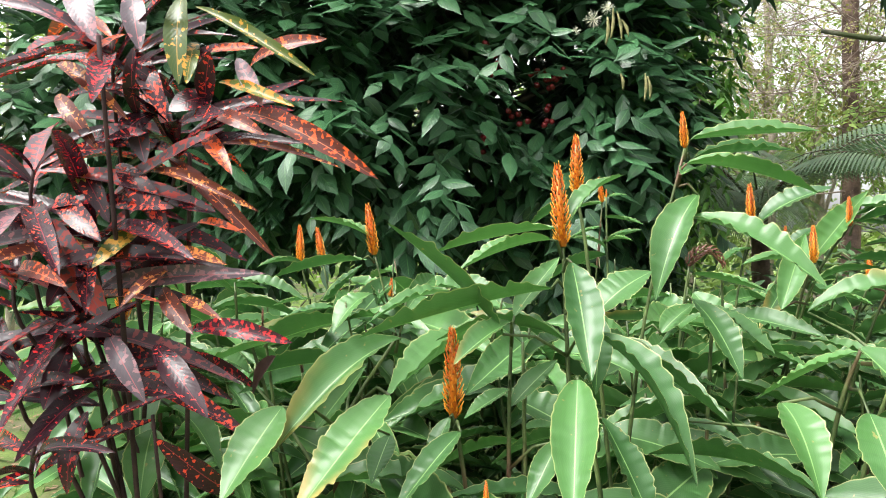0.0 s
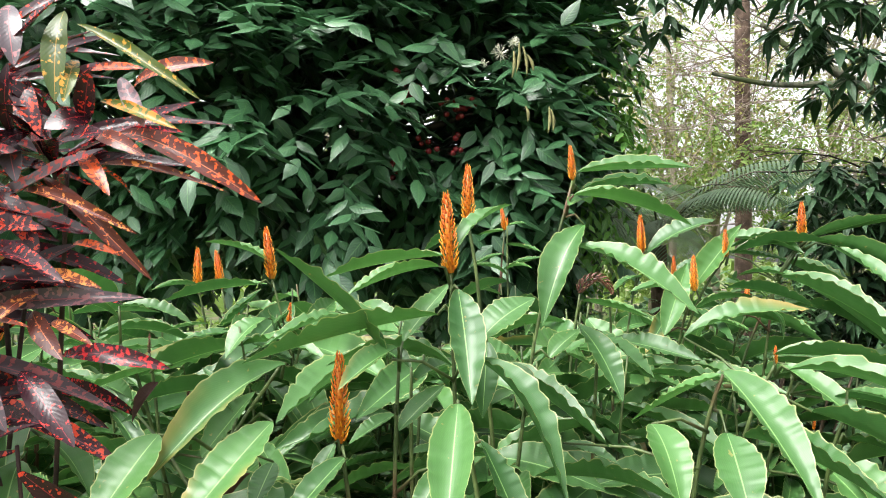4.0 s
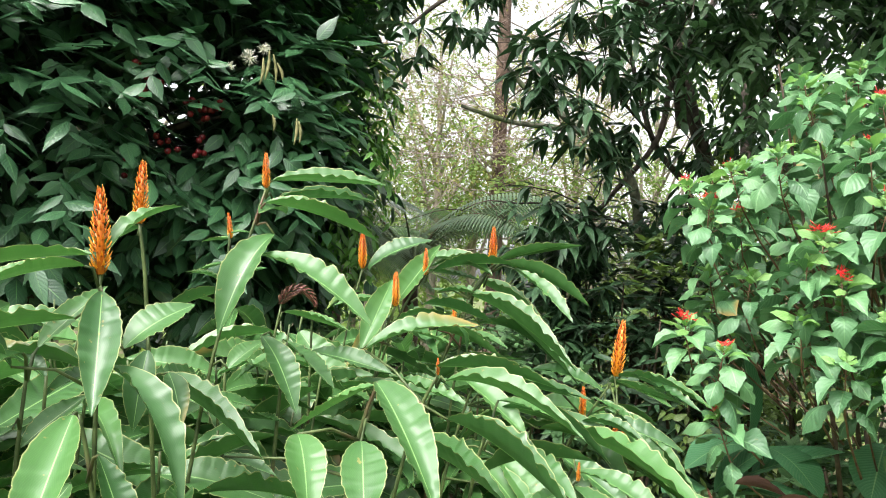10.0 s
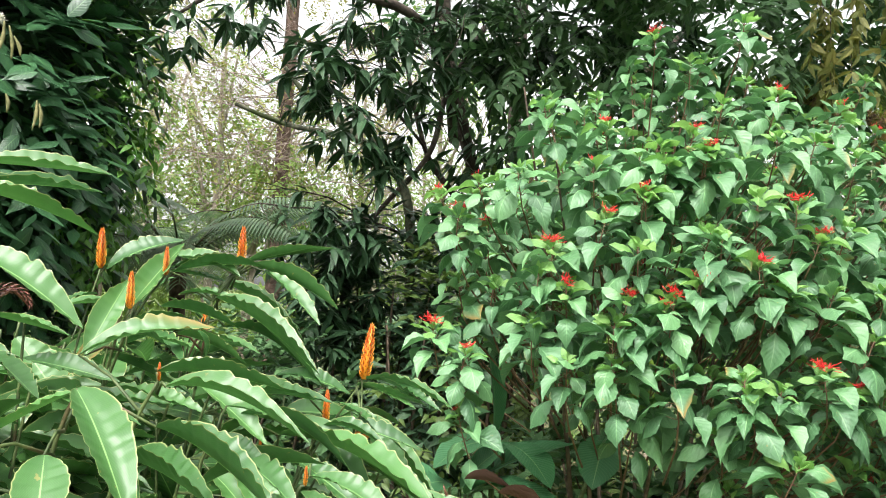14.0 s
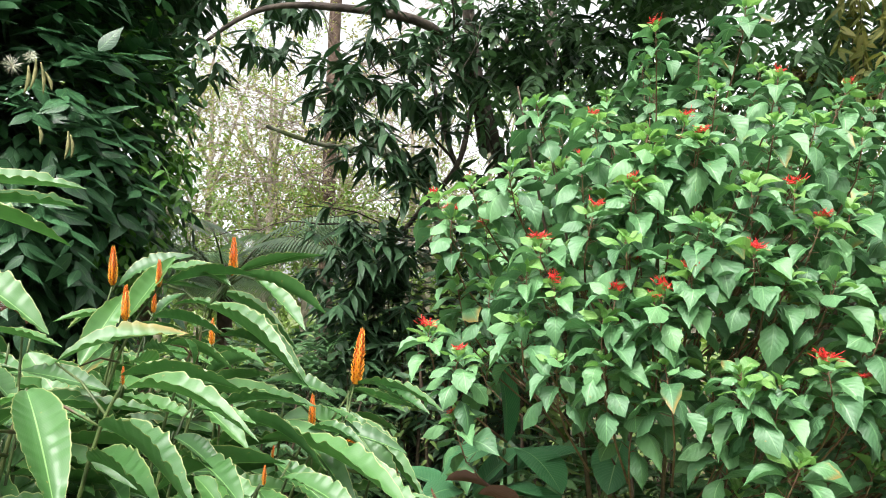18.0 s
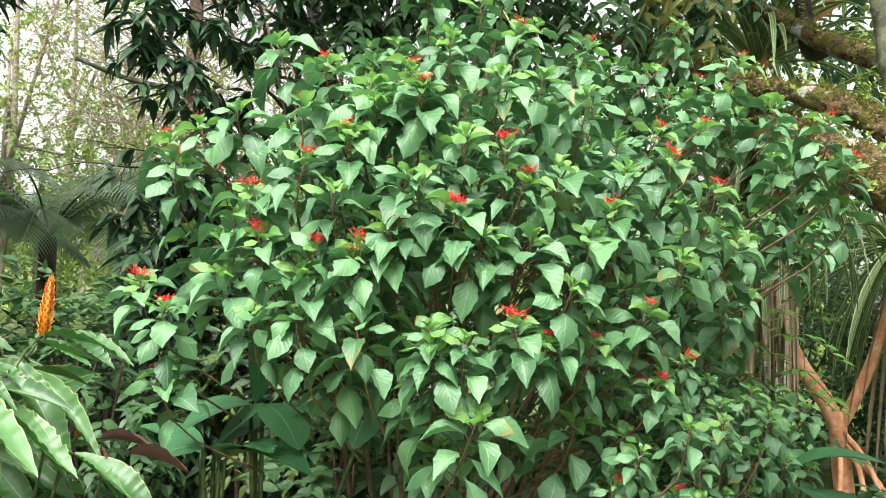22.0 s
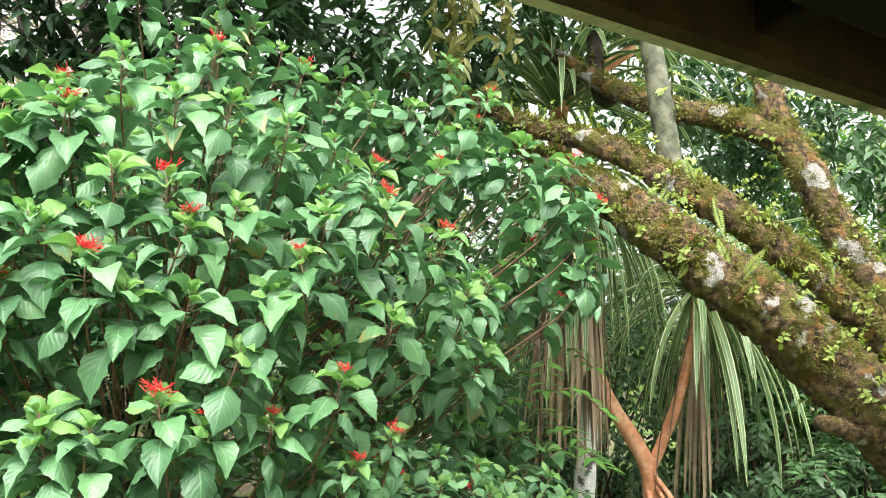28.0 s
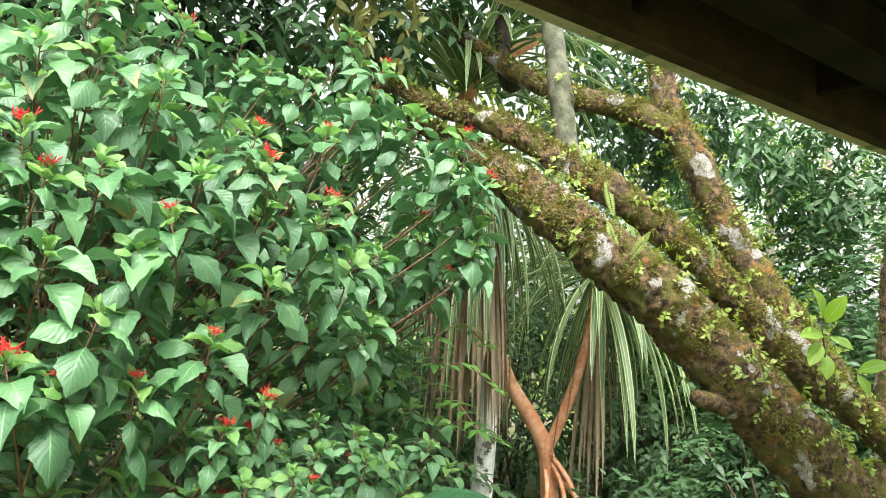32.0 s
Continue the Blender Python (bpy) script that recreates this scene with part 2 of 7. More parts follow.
BUSH_WOOD = solid("firebush_wood", (0.05, 0.035, 0.024), (0.13, 0.09, 0.06), 20, 0.8)
RED = solid("red_petal", (0.72, 0.02, 0.03), (0.8, 0.05, 0.04), 60, 0.4, 0.1)
BARK = solid("dark_bark", (0.03, 0.022, 0.018), (0.09, 0.07, 0.055), 9, 0.9, 0.8, 0.02, 40)
TRUNK_BARK = solid("brown_bark", (0.06, 0.038, 0.028), (0.15, 0.1, 0.075), 6, 0.9, 0.8, 0.03, 30)
# far trunks paled: distance haze is part of this bark colour
FAR_BARK = solid("haze_paled_bark", (0.2, 0.17, 0.13), (0.36, 0.32, 0.25), 6, 0.9)
TWIG = solid("bare_twig", (0.2, 0.15, 0.125), (0.36, 0.29, 0.25), 9, 0.9)
PALE_BARK = solid("pale_bark", (0.68, 0.68, 0.65), (0.86, 0.85, 0.82), 12, 0.8, 0.4, third=(0.1, 0.1, 0.09), third_at=(0.55, 0.62), patch=9.0)
GREY_BARK = solid("grey_green_bark", (0.07, 0.075, 0.05), (0.19, 0.19, 0.13), 14, 0.9, 0.6, third=(0.08, 0.1, 0.04), third_at=(0.5, 0.6))
MOSSY = solid("mossy_bark", (0.055, 0.038, 0.022), (0.3, 0.2, 0.1), 26, 0.95, 1.0, 0.05, 150, third=(0.13, 0.12, 0.025), third_at=(0.48, 0.57), patch=9.0, fourth=(0.46, 0.44, 0.4))
MOSS = leaf_material("moss", (0.065, 0.085, 0.014), (0.26, 0.26, 0.05), (0.24, 0.22, 0.05), None, 0.8, 0.2, 2, 1, island=True)
EPIPHYTE = leaf_material("epiphyte_leaf", (0.12, 0.2, 0.03), (0.34, 0.42, 0.08), (0.36, 0.46, 0.14), None, 0.4, 0.35, 3, 1, island=True)
PANDAN = leaf_material("striped_pandan_leaf", (0.055, 0.125, 0.05), (0.15, 0.26, 0.1), (0.4, 0.46, 0.22), (0.6, 0.62, 0.34), 0.4, 0.35, 1, 0, island=True, rib_width=0.06, edge_at=0.36)
PANDAN_DRY = leaf_material("dry_pandan_leaf", (0.13, 0.09, 0.055), (0.4, 0.31, 0.2), (0.4, 0.31, 0.2), None, 0.7, 0.2, 1, 0, island=True)
PANDAN_BARK = solid("orange_brown_bark", (0.64, 0.28, 0.14), (0.82, 0.47, 0.29), 7, 0.75, 0.4, 0.01, 30)
PALM = leaf_material("palm_leaflet", (0.05, 0.11, 0.05), (0.14, 0.22, 0.12), (0.2, 0.26, 0.12), None, 0.4, 0.25, 1, 0, island=True)
BROAD = leaf_material("broad_leaf", (0.03, 0.12, 0.05), (0.08, 0.24, 0.1), (0.2, 0.36, 0.16), None, 0.4, 0.25, 22, 1.4, rib_width=0.02)
SAPLING_LEAF = leaf_material("sapling_leaf", (0.035, 0.075, 0.016), (0.13, 0.2, 0.045), (0.16, 0.22, 0.07), None, 0.45, 0.35, 6, 1, island=True)
VINE = leaf_material("yellowing_leaf", (0.09, 0.14, 0.03), (0.27, 0.25, 0.07), (0.3, 0.28, 0.1), None, 0.5, 0.35, 5, 1, island=True)
SPROUT = leaf_material("sprout_leaf", (0.2, 0.4, 0.04), (0.32, 0.52, 0.07), (0.42, 0.55, 0.16), None, 0.35, 0.4, 8, 2.0)
FRUIT = solid("dark_red_fruit", (0.12, 0.006, 0.01), (0.26, 0.02, 0.02), 30, 0.3, 0.1)
POD = solid("dry_pod", (0.13, 0.13, 0.05), (0.27, 0.25, 0.11), 30, 0.8)
BLOSSOM = solid("cream_blossom", (0.7, 0.7, 0.55), (0.8, 0.8, 0.66), 30, 0.7)
GROUND = solid("leaf_strewn_ground", (0.06, 0.1, 0.02), (0.14, 0.2, 0.045), 2.2, 0.95, 0.7, 0.03, 30, third=(0.15, 0.12, 0.08), third_at=(0.5, 0.62), patch=0.7)
LITTER = leaf_material("fallen_leaf", (0.12, 0.07, 0.04), (0.36, 0.22, 0.14), (0.3, 0.2, 0.12), None, 0.8, 0.1, 5, 1, island=True)
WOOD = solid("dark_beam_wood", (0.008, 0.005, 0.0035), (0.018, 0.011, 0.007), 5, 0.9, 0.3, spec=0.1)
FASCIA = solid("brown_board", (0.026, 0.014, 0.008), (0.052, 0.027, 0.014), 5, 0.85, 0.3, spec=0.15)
BATTEN = solid("weathered_batten", (0.34, 0.29, 0.22), (0.46, 0.4, 0.31), 9, 0.8, 0.3, third=(0.14, 0.16, 0.09), patch=6.0)


def spike_material(name, low, high, tip):
    m, nt, p, out = nodes(name)
    sep = nt.nodes.new("ShaderNodeSeparateXYZ")
    nt.links.new(nt.nodes.new("ShaderNodeTexCoord").outputs["UV"], sep.inputs[0])
    col = mix(nt, step(nt, sep.outputs[0], 0.05, 0.75), low, high)
    col = mix(nt, step(nt, sep.outputs[1], 0.5, 1.0), col, tip)
    # bract bases darkened: shade in the gaps between bracts, put into the colour
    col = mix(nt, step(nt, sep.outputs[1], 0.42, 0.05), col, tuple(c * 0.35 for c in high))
    col = mix(nt, math_node(nt, "MULTIPLY", step(nt, tex(nt, "Noise", 120.0, 3.0, "Position"), 0.45, 0.7), 0.3), col, low)
    nt.links.new(col, p.inputs["Base Color"])
    p.inputs["Roughness"].default_value = 0.4
    p.inputs["Subsurface Weight"].default_value = 0.0
    return m


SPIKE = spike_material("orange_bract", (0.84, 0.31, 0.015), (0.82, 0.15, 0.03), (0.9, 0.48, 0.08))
DRY_SPIKE = spike_material("withered_bract", (0.1, 0.04, 0.03), (0.22, 0.07, 0.05), (0.3, 0.16, 0.1))

# ---- helpers of the scene ----
def mesh(name, verts, faces, material, uvs=None, smooth=True):
    me = bpy.data.meshes.new(name)
    me.from_pydata([tuple(v) for v in verts], [], faces)
    me.materials.append(material)
    if uvs is not None:
        layer = me.uv_layers.new(name="UVMap")
        idx = np.zeros(len(me.loops), dtype=np.int32)
        me.loops.foreach_get("vertex_index", idx)
        layer.data.foreach_set("uv", np.asarray(uvs, dtype=np.float32)[idx].ravel())
    if smooth:
        me.polygons.foreach_set("use_smooth", np.ones(len(me.polygons), dtype=bool))
    me.update()
    return me


def part(name, me, parent=None, label="", m=None):
    ob = new(name, me)
    ob.parent = parent
    if m is not None:
        ob.matrix_basis = m
    return tagged(ob, label)


def thing(name, label, category, group="", kind="", me=None, at=None):
    ob = new(name, me)
    if at is not None:
        ob.location = at
    return tagged(ob, label, category, group, kind)


def under(parent, m=None):
    """A pose in the world as a pose under the parent, which is only moved, never turned."""
    return Matrix.Translation(-parent.location) @ (m if m is not None else Matrix())


OVATE = ((0, 0.07, 0.18, 0.32, 0.46, 0.6, 0.74, 0.85, 0.93, 1), (0.03, 0.2, 0.6, 0.92, 1.0, 0.9, 0.62, 0.32, 0.13, 0.0))


def leaf_shape(sag=0.1, wave=0.0, fold=0.15, n=12, tip=0.8, widest=0.45, waves=6, seed=0, twist=0.0, aspect=0.18, ovate=False):
    """A leaf one long and one wide, from its base at the origin along x, arched upward between base and tip."""
    rng = random.Random(seed)
    margin = 0.09 if ovate else 0.02
    verts, uvs, faces = [], [], []
    ph = rng.uniform(0, 6)
    for i in range(n + 1):
        u = i / n
        w = max(math.sin(math.pi * u ** (0.6931 / -math.log(widest))), 0.0) ** tip * (1 - 0.3 * u ** 5) * 0.5 + 0.008
        if ovate:
            w = 0.5 * float(np.interp(u, OVATE[0], OVATE[1])) + 0.006
        arch = sag * 4 * u * (1 - u) * (1.25 - 0.5 * u)
        for j in range(5):
            s = (-1, -0.6, 0, 0.6, 1)[j]
            t1 = u * waves * 6.283 + ph + (1.7 if s > 0 else 0)
            ripple = wave * abs(s) ** 3 * (0.65 * math.sin(t1) + 0.5 * math.sin(t1 * 0.43 + 2 * s + seed) + (0.22 * math.sin(t1 * 1.9 + seed + s) if n > 40 else 0)) * (0.55 + 0.45 * math.sin(t1 * 0.19 + 5 * s + seed)) * math.sin(math.pi * u) ** 0.5
            tw = twist * (u - 0.2) * s * w
            edge = 1 + margin * math.sin(t1 * 1.3 + seed) * abs(s) ** 3
            verts.append((u, s * w * edge, arch + (fold * abs(s) * w + tw) * aspect + ripple))
            uvs.append((u, 0.5 + s * 0.5))
    for i in range(n):
        for j in range(4):
            k = i * 5 + j
            faces.append((k, k + 1, k + 6, k + 5))
    return verts, faces, uvs


def leaf_mesh(name, material, *shape, **more):
    verts, faces, uvs = leaf_shape(*shape, **more)
    return mesh(name, verts, faces, material, uvs)


def leaf_batch(name, material, shapes, poses):
    """Many leaves of the given shapes in one mesh, one at each pose of its list."""
    verts, faces, uvs, at = [], [], [], 0
    for (v, f, u), ms in zip(shapes, poses):
        if not ms:
            continue
        v4 = np.c_[np.array(v), np.ones(len(v))]
        m = np.array([[list(r) for r in q] for q in ms])
        w = np.einsum("nij,kj->nki", m, v4)[:, :, :3]
        n, k = len(ms), len(v)
        verts.append(w.reshape(-1, 3))
        faces.append((np.arange(n)[:, None, None] * k + np.array(f)[None] + at).reshape(-1, 4))
        uvs.append(np.tile(np.array(u, dtype=np.float32), (n, 1)))
        at += n * k
    return quads(name, material, np.concatenate(verts), np.concatenate(faces), np.concatenate(uvs))


def quads(name, material, verts, faces, uvs):
    me = bpy.data.meshes.new(name)
    me.vertices.add(len(verts))
    me.vertices.foreach_set("co", verts.ravel())
    me.loops.add(faces.size)
    me.loops.foreach_set("vertex_index", faces.ravel().astype(np.int32))
    me.polygons.add(len(faces))
    me.polygons.foreach_set("loop_start", np.arange(0, faces.size, 4, dtype=np.int32))
    me.polygons.foreach_set("use_smooth", np.ones(len(faces), dtype=bool))
    me.uv_layers.new(name="UVMap").data.foreach_set("uv", np.asarray(uvs, dtype=np.float32)[faces.ravel()].ravel())
    me.materials.append(material)
    me.update(calc_edges=True)
    return me


def leaf_pose(base, tip, width, hint=None, roll=0.0):
    """The pose of a leaf of leaf_mesh between two points."""
    b, t = Vector(base), Vector(tip)
    x = t - b
    length = x.length
    x.normalize()
    h = Vector(hint) if hint else Vector((0, 0, 1)) + 0.9 * Vector((x.x, x.y, 0)) + Vector((0.05, -0.12, 0))
    z = (h - x * h.dot(x)).normalized()
    y = z.cross(x)
    m = Matrix((x * length, y * width, z * length)).transposed().to_4x4()
    m.translation = b
    return m @ Matrix.Rotation(roll, 4, "X")


def tube(points, radii, sides=8, rough=0.0, seed=0, ring=0.0):
    """Vertices, faces and uvs of a tapered, slightly uneven tube along points."""
    pts = [Vector(p) for p in points]
    rng = random.Random(seed)
    verts, faces, uvs = [], [], []
    up = Vector((0.3, 0.9, 0.2))
    for i, p in enumerate(pts):
        d = (pts[min(i + 1, len(pts) - 1)] - pts[max(i - 1, 0)]).normalized()
        a = d.cross(up).normalized()
        b = d.cross(a)
        for k in range(sides):
            an = 6.2832 * k / sides
            q = a * math.cos(an) + b * math.sin(an)
            r = radii[i] * (1 + rough * (0.6 * noise.noise((p + q * radii[i]) * 4 + Vector((seed, 0, 0))) + 0.4 * noise.noise((p + q * radii[i]) * 17 + Vector((seed, 3, 0))) + (0.35 * noise.noise((p + q * radii[i]) * 33) if sides > 20 else 0)) + ring * math.sin(i * 2.1))
            verts.append(p + q * r)
            uvs.append((i / (len(pts) - 1), k / sides))
    for i in range(len(pts) - 1):
        for k in range(sides):
            k2 = (k + 1) % sides
            faces.append((i * sides + k, i * sides + k2, (i + 1) * sides + k2, (i + 1) * sides + k))
    faces.append(tuple(range(sides))[::-1])
    faces.append(tuple((len(pts) - 1) * sides + k for k in range(sides)))
    return verts, faces, uvs


def smooth_line(points, n):
    """n points along a soft curve through points."""
    p = [Vector(q) for q in points]
    out = []
    for i in range(n):
        f = i / (n - 1) * (len(p) - 1)
        k = min(int(f), len(p) - 2)
        t = f - k
        a, b, c, d = p[max(k - 1, 0)], p[k], p[k + 1], p[min(k + 2, len(p) - 1)]
        out.append(0.5 * ((2 * b) + (c - a) * t + (2 * a - 5 * b + 4 * c - d) * t * t + (3 * b - a - 3 * c + d) * t ** 3))
    return out


def tube_mesh(name, material, points, radii, sides=8, rough=0.0, seed=0, n=None, ring=0.0):
    if n:
        pts = smooth_line(points, n)
        radii = [float(np.interp(i / (n - 1), np.linspace(0, 1, len(radii)), radii)) for i in range(n)]
    else:
        pts = points
    v, f, u = tube(pts, radii, sides, rough, seed, ring)
    return mesh(name, v, f, material, u)


def joined(name, material, pieces):
    verts, faces, uvs = [], [], []
    for v, f, u in pieces:
        o = len(verts)
        verts += list(v)
        uvs += list(u)
        faces += [tuple(i + o for i in q) for q in f]
    return mesh(name, verts, faces, material, uvs)


def leaf_cloud(name, material, base, along, up, length, width, droop=0.25, fold=0.2, broad=False):
    """Many leaves in one mesh: arrays of base points, directions, upper sides, lengths and widths."""
    base, along, up = (np.asarray(a, dtype=float) for a in (base, along, up))
    length, width = np.asarray(length, dtype=float), np.asarray(width, dtype=float)
    along = along / np.linalg.norm(along, axis=1)[:, None]
    up = up - along * (up * along).sum(1)[:, None]
    up /= np.linalg.norm(up, axis=1)[:, None] + 1e-9
    side = np.cross(up, along)
    prof = [(0.0, 0.06), (0.17, 0.8), (0.4, 1.0), (0.7, 0.6), (1.0, 0.02)]
    if broad:
        prof = [(0.0, 0.1), (0.08, 0.46), (0.24, 0.94), (0.42, 1.0), (0.65, 0.68), (0.85, 0.24), (1.0, 0.01)]
    cols = []
    uv1 = []
    for u, w in prof:
        for s in (-1, 0, 1):
            p = (base + along * (u * length)[:, None] + side * (0.5 * s * w * width)[:, None]
                 + up * ((fold * abs(s) * w * 0.5) * width - droop * u * u * length)[:, None])
            cols.append(p)
            uv1.append((u, 0.5 + 0.5 * s))
    n, k = len(base), len(cols)
    verts = np.stack(cols, axis=1).reshape(-1, 3)
    quad = []
    for i in range(len(prof) - 1):
        for j in range(2):
            a = i * 3 + j
            quad.append((a, a + 1, a + 4, a + 3))
    quad = np.array(quad)
    faces = (np.arange(n)[:, None, None] * k + quad[None]).reshape(-1, 4)
    return quads(name, material, verts, faces, np.tile(np.array(uv1, dtype=np.float32), (n, 1)))


def sprays(rng, centres, outward, count, size, spread, leaf_len, ratio, hang=0.6):
    """Leaves set along short drooping twigs at the centres: the arrays that leaf_cloud takes."""
    centres, outward = np.asarray(centres, float), np.asarray(outward, float)
    n = len(centres)
    tw = outward + rng.normal(0, spread, (n, 3)) + np.array([0, 0, -hang])
    tw /= np.linalg.norm(tw, axis=1)[:, None]
    b, a, u, l = [], [], [], []
    ref = np.array([0, 0, 1.0])
    for k in range(count):
        f = (k + 0.5) / count
        pos = centres + tw * (f * size)[:, None] if np.ndim(size) else centres + tw * f * size
        pos = pos + np.array([0, 0, -1]) * (0.25 * f * f * (size[:, None] if np.ndim(size) else size))
        lat = np.cross(tw, ref) * (1 if k % 2 else -1)
        lat /= np.linalg.norm(lat, axis=1)[:, None] + 1e-6
        d = lat * rng.uniform(0.5, 1.1, (n, 1)) + tw * rng.uniform(0.3, 1.0, (n, 1)) + rng.normal(0, 0.25, (n, 3)) + np.array([0, 0, -0.35 * hang])
        b.append(pos)
        a.append(d)
        u.append(ref + 0.5 * outward + rng.normal(0, 0.3, (n, 3)))
        l.append(rng.uniform(0.65, 1.15, n) * leaf_len)
    b, a, u, l = np.concatenate(b), np.concatenate(a), np.concatenate(u), np.concatenate(l)
    return b, a, u, l, l * ratio * rng.uniform(0.85, 1.15, len(l))


def rosettes(rng, centres, outward, count, leaf_len, ratio, sink=0.45):
    """Leaves that fan out round the ends of twigs and hang: the arrays that leaf_cloud takes."""
    centres, outward = np.asarray(centres, float), np.asarray(outward, float)
    n = len(centres)
    ax = outward + rng.normal(0, 0.4, (n, 3)) + np.array([0, 0, -0.15])
    ax /= np.linalg.norm(ax, axis=1)[:, None]
    s1 = np.cross(ax, np.array([0.31, 0.17, 1.0]))
    s1 /= np.linalg.norm(s1, axis=1)[:, None]
    s2 = np.cross(ax, s1)
    b, a, u, l = [], [], [], []
    ph = rng.uniform(0, 6.283, n)
    for k in range(count):
        an = ph + k * 2.399
        rad = s1 * np.cos(an)[:, None] + s2 * np.sin(an)[:, None]
        d = rad + ax * rng.uniform(0.2, 0.75, (n, 1)) + rng.normal(0, 0.12, (n, 3))
        d[:, 2] = d[:, 2] * 0.5 - sink * rng.uniform(0.4, 1.5, n)
        b.append(centres - ax * (0.012 * k))
        a.append(d)
        u.append(np.array([0, 0, 1.0]) + 0.35 * rad + 0.3 * ax + rng.normal(0, 0.2, (n, 3)))
        l.append(leaf_len * rng.uniform(0.6, 1.12, n))
    b, a, u, l = np.concatenate(b), np.concatenate(a), np.concatenate(u), np.concatenate(l)
    return b, a, u, l, l * ratio * rng.uniform(0.85, 1.15, len(l))


# ---- ground ----
def ground_height(x, y):
    return 0.05 * noise.noise(Vector((x * 0.35, y * 0.35, 0))) + 0.02 * noise.noise(Vector((x * 1.3, y * 1.3, 3)))


gv, gf = [], []
xs = [-900, -300, -100, -40] + [-20 + 0.5 * i for i in range(91)] + [45, 100, 300, 900]
ys = [-900, -300, -100, -40] + [-12 + 0.5 * i for i in range(81)] + [45, 100, 300, 900]
for y in ys:
    for x in xs:
        gv.append((x, y, ground_height(x, y)))
for j in range(len(ys) - 1):
    for i in range(len(xs) - 1):
        k = j * len(xs) + i
        gf.append((k, k + 1, k + len(xs) + 1, k + len(xs)))
ground = thing("ground", "mossy grass and bare soil strewn with fallen leaves", "ground", kind="structure", me=mesh("ground", gv, gf, GROUND))
rng = np.random.default_rng(4)
n = 9000
lx, ly = rng.uniform(-5, 11, n), rng.uniform(0.5, 13, n)
lz = np.array([ground_height(x, y) for x, y in zip(lx, ly)]) + 0.012
thing("leaf_litter", "brown and reddish fallen leaves scattered on the ground", "leaf litter", kind="stuff",
      me=leaf_cloud("leaf_litter", LITTER, np.stack([lx, ly, lz], 1), np.stack([rng.normal(0, 1, n), rng.normal(0, 1, n), rng.normal(0, 0.1, n)], 1),
                    np.tile([0, 0, 1.0], (n, 1)) + rng.normal(0, 0.15, (n, 3)), rng.uniform(0.05, 0.13, n), rng.uniform(0.025, 0.05, n), -0.1))
n = 26000
lx, ly = rng.uniform(-6, 12, n), rng.uniform(3.0, 16, n)
keep = np.array([noise.noise(Vector((x * 0.5, y * 0.5, 7))) > -0.05 for x, y in zip(lx, ly)])
lx, ly = lx[keep], ly[keep]
n = len(lx)
lz = np.array([ground_height(x, y) for x, y in zip(lx, ly)]) - 0.005
thing("grass", "short patchy green grass and moss on the soil", "grass", kind="stuff",
      me=leaf_cloud("grass", YOUNG_LEAF, np.stack([lx, ly, lz], 1), np.stack([rng.normal(0, 0.5, n), rng.normal(0, 0.5, n), np.ones(n)], 1),
                    rng.normal(0, 1, (n, 3)), rng.uniform(0.03, 0.09, n), rng.uniform(0.006, 0.012, n), 0.3))

# ---- roof of the veranda, seen from below ----
def slab(name, a, b, inward, thick, depth, z0, material):
    """A beam from a to b (level points), going inward by depth and up by thick."""
    a, b, w = Vector((*a, z0)), Vector((*b, z0)), Vector((*inward, 0)).normalized() * depth
    up = Vector((0, 0, thick))
    v = [a, b, b + w, a + w, a + up, b + up, b + w + up, a + w + up]
    f = [(3, 2, 1, 0), (4, 5, 6, 7), (0, 1, 5, 4), (1, 2, 6, 5), (2, 3, 7, 6), (3, 0, 4, 7)]
    me = mesh(name, v, f, material, None, False)
    bm = bmesh.new()
    bm.from_mesh(me)
    bmesh.ops.bevel(bm, geom=bm.edges[:], offset=min(thick, depth) * 0.08, segments=1, affect="EDGES")
    bm.to_mesh(me)
    bm.free()
    return me


ROOF_Z = 2.9
EA, ED = Vector((3.37, 0.01)), Vector((0.903, -0.42)).normalized()
EN = Vector((ED.y, -ED.x))
roof = thing("veranda_roof", "dark timber underside of a veranda roof with a pale edge batten", "roof", kind="structure", at=(3.35, -0.03, ROOF_Z))


def roof_slab(name, s0, s1, off, depth, z, thick, material):
    a, b = EA + ED * s0 + EN * off, EA + ED * s1 + EN * off
    return part(name, slab(name, a, b, EN, thick, depth, z, material), roof, m=under(roof))


roof_slab("edge_batten", -0.65, 2.95, 0.0, 0.05, ROOF_Z + 0.0, 0.05, BATTEN)
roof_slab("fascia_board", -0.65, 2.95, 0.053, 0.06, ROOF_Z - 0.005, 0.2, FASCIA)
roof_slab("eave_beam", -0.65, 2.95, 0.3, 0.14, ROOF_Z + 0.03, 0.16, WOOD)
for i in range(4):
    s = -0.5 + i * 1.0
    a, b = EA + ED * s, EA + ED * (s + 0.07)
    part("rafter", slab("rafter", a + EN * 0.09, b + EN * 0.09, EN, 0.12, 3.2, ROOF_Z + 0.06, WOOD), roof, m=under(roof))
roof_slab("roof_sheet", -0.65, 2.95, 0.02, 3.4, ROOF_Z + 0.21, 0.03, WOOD)

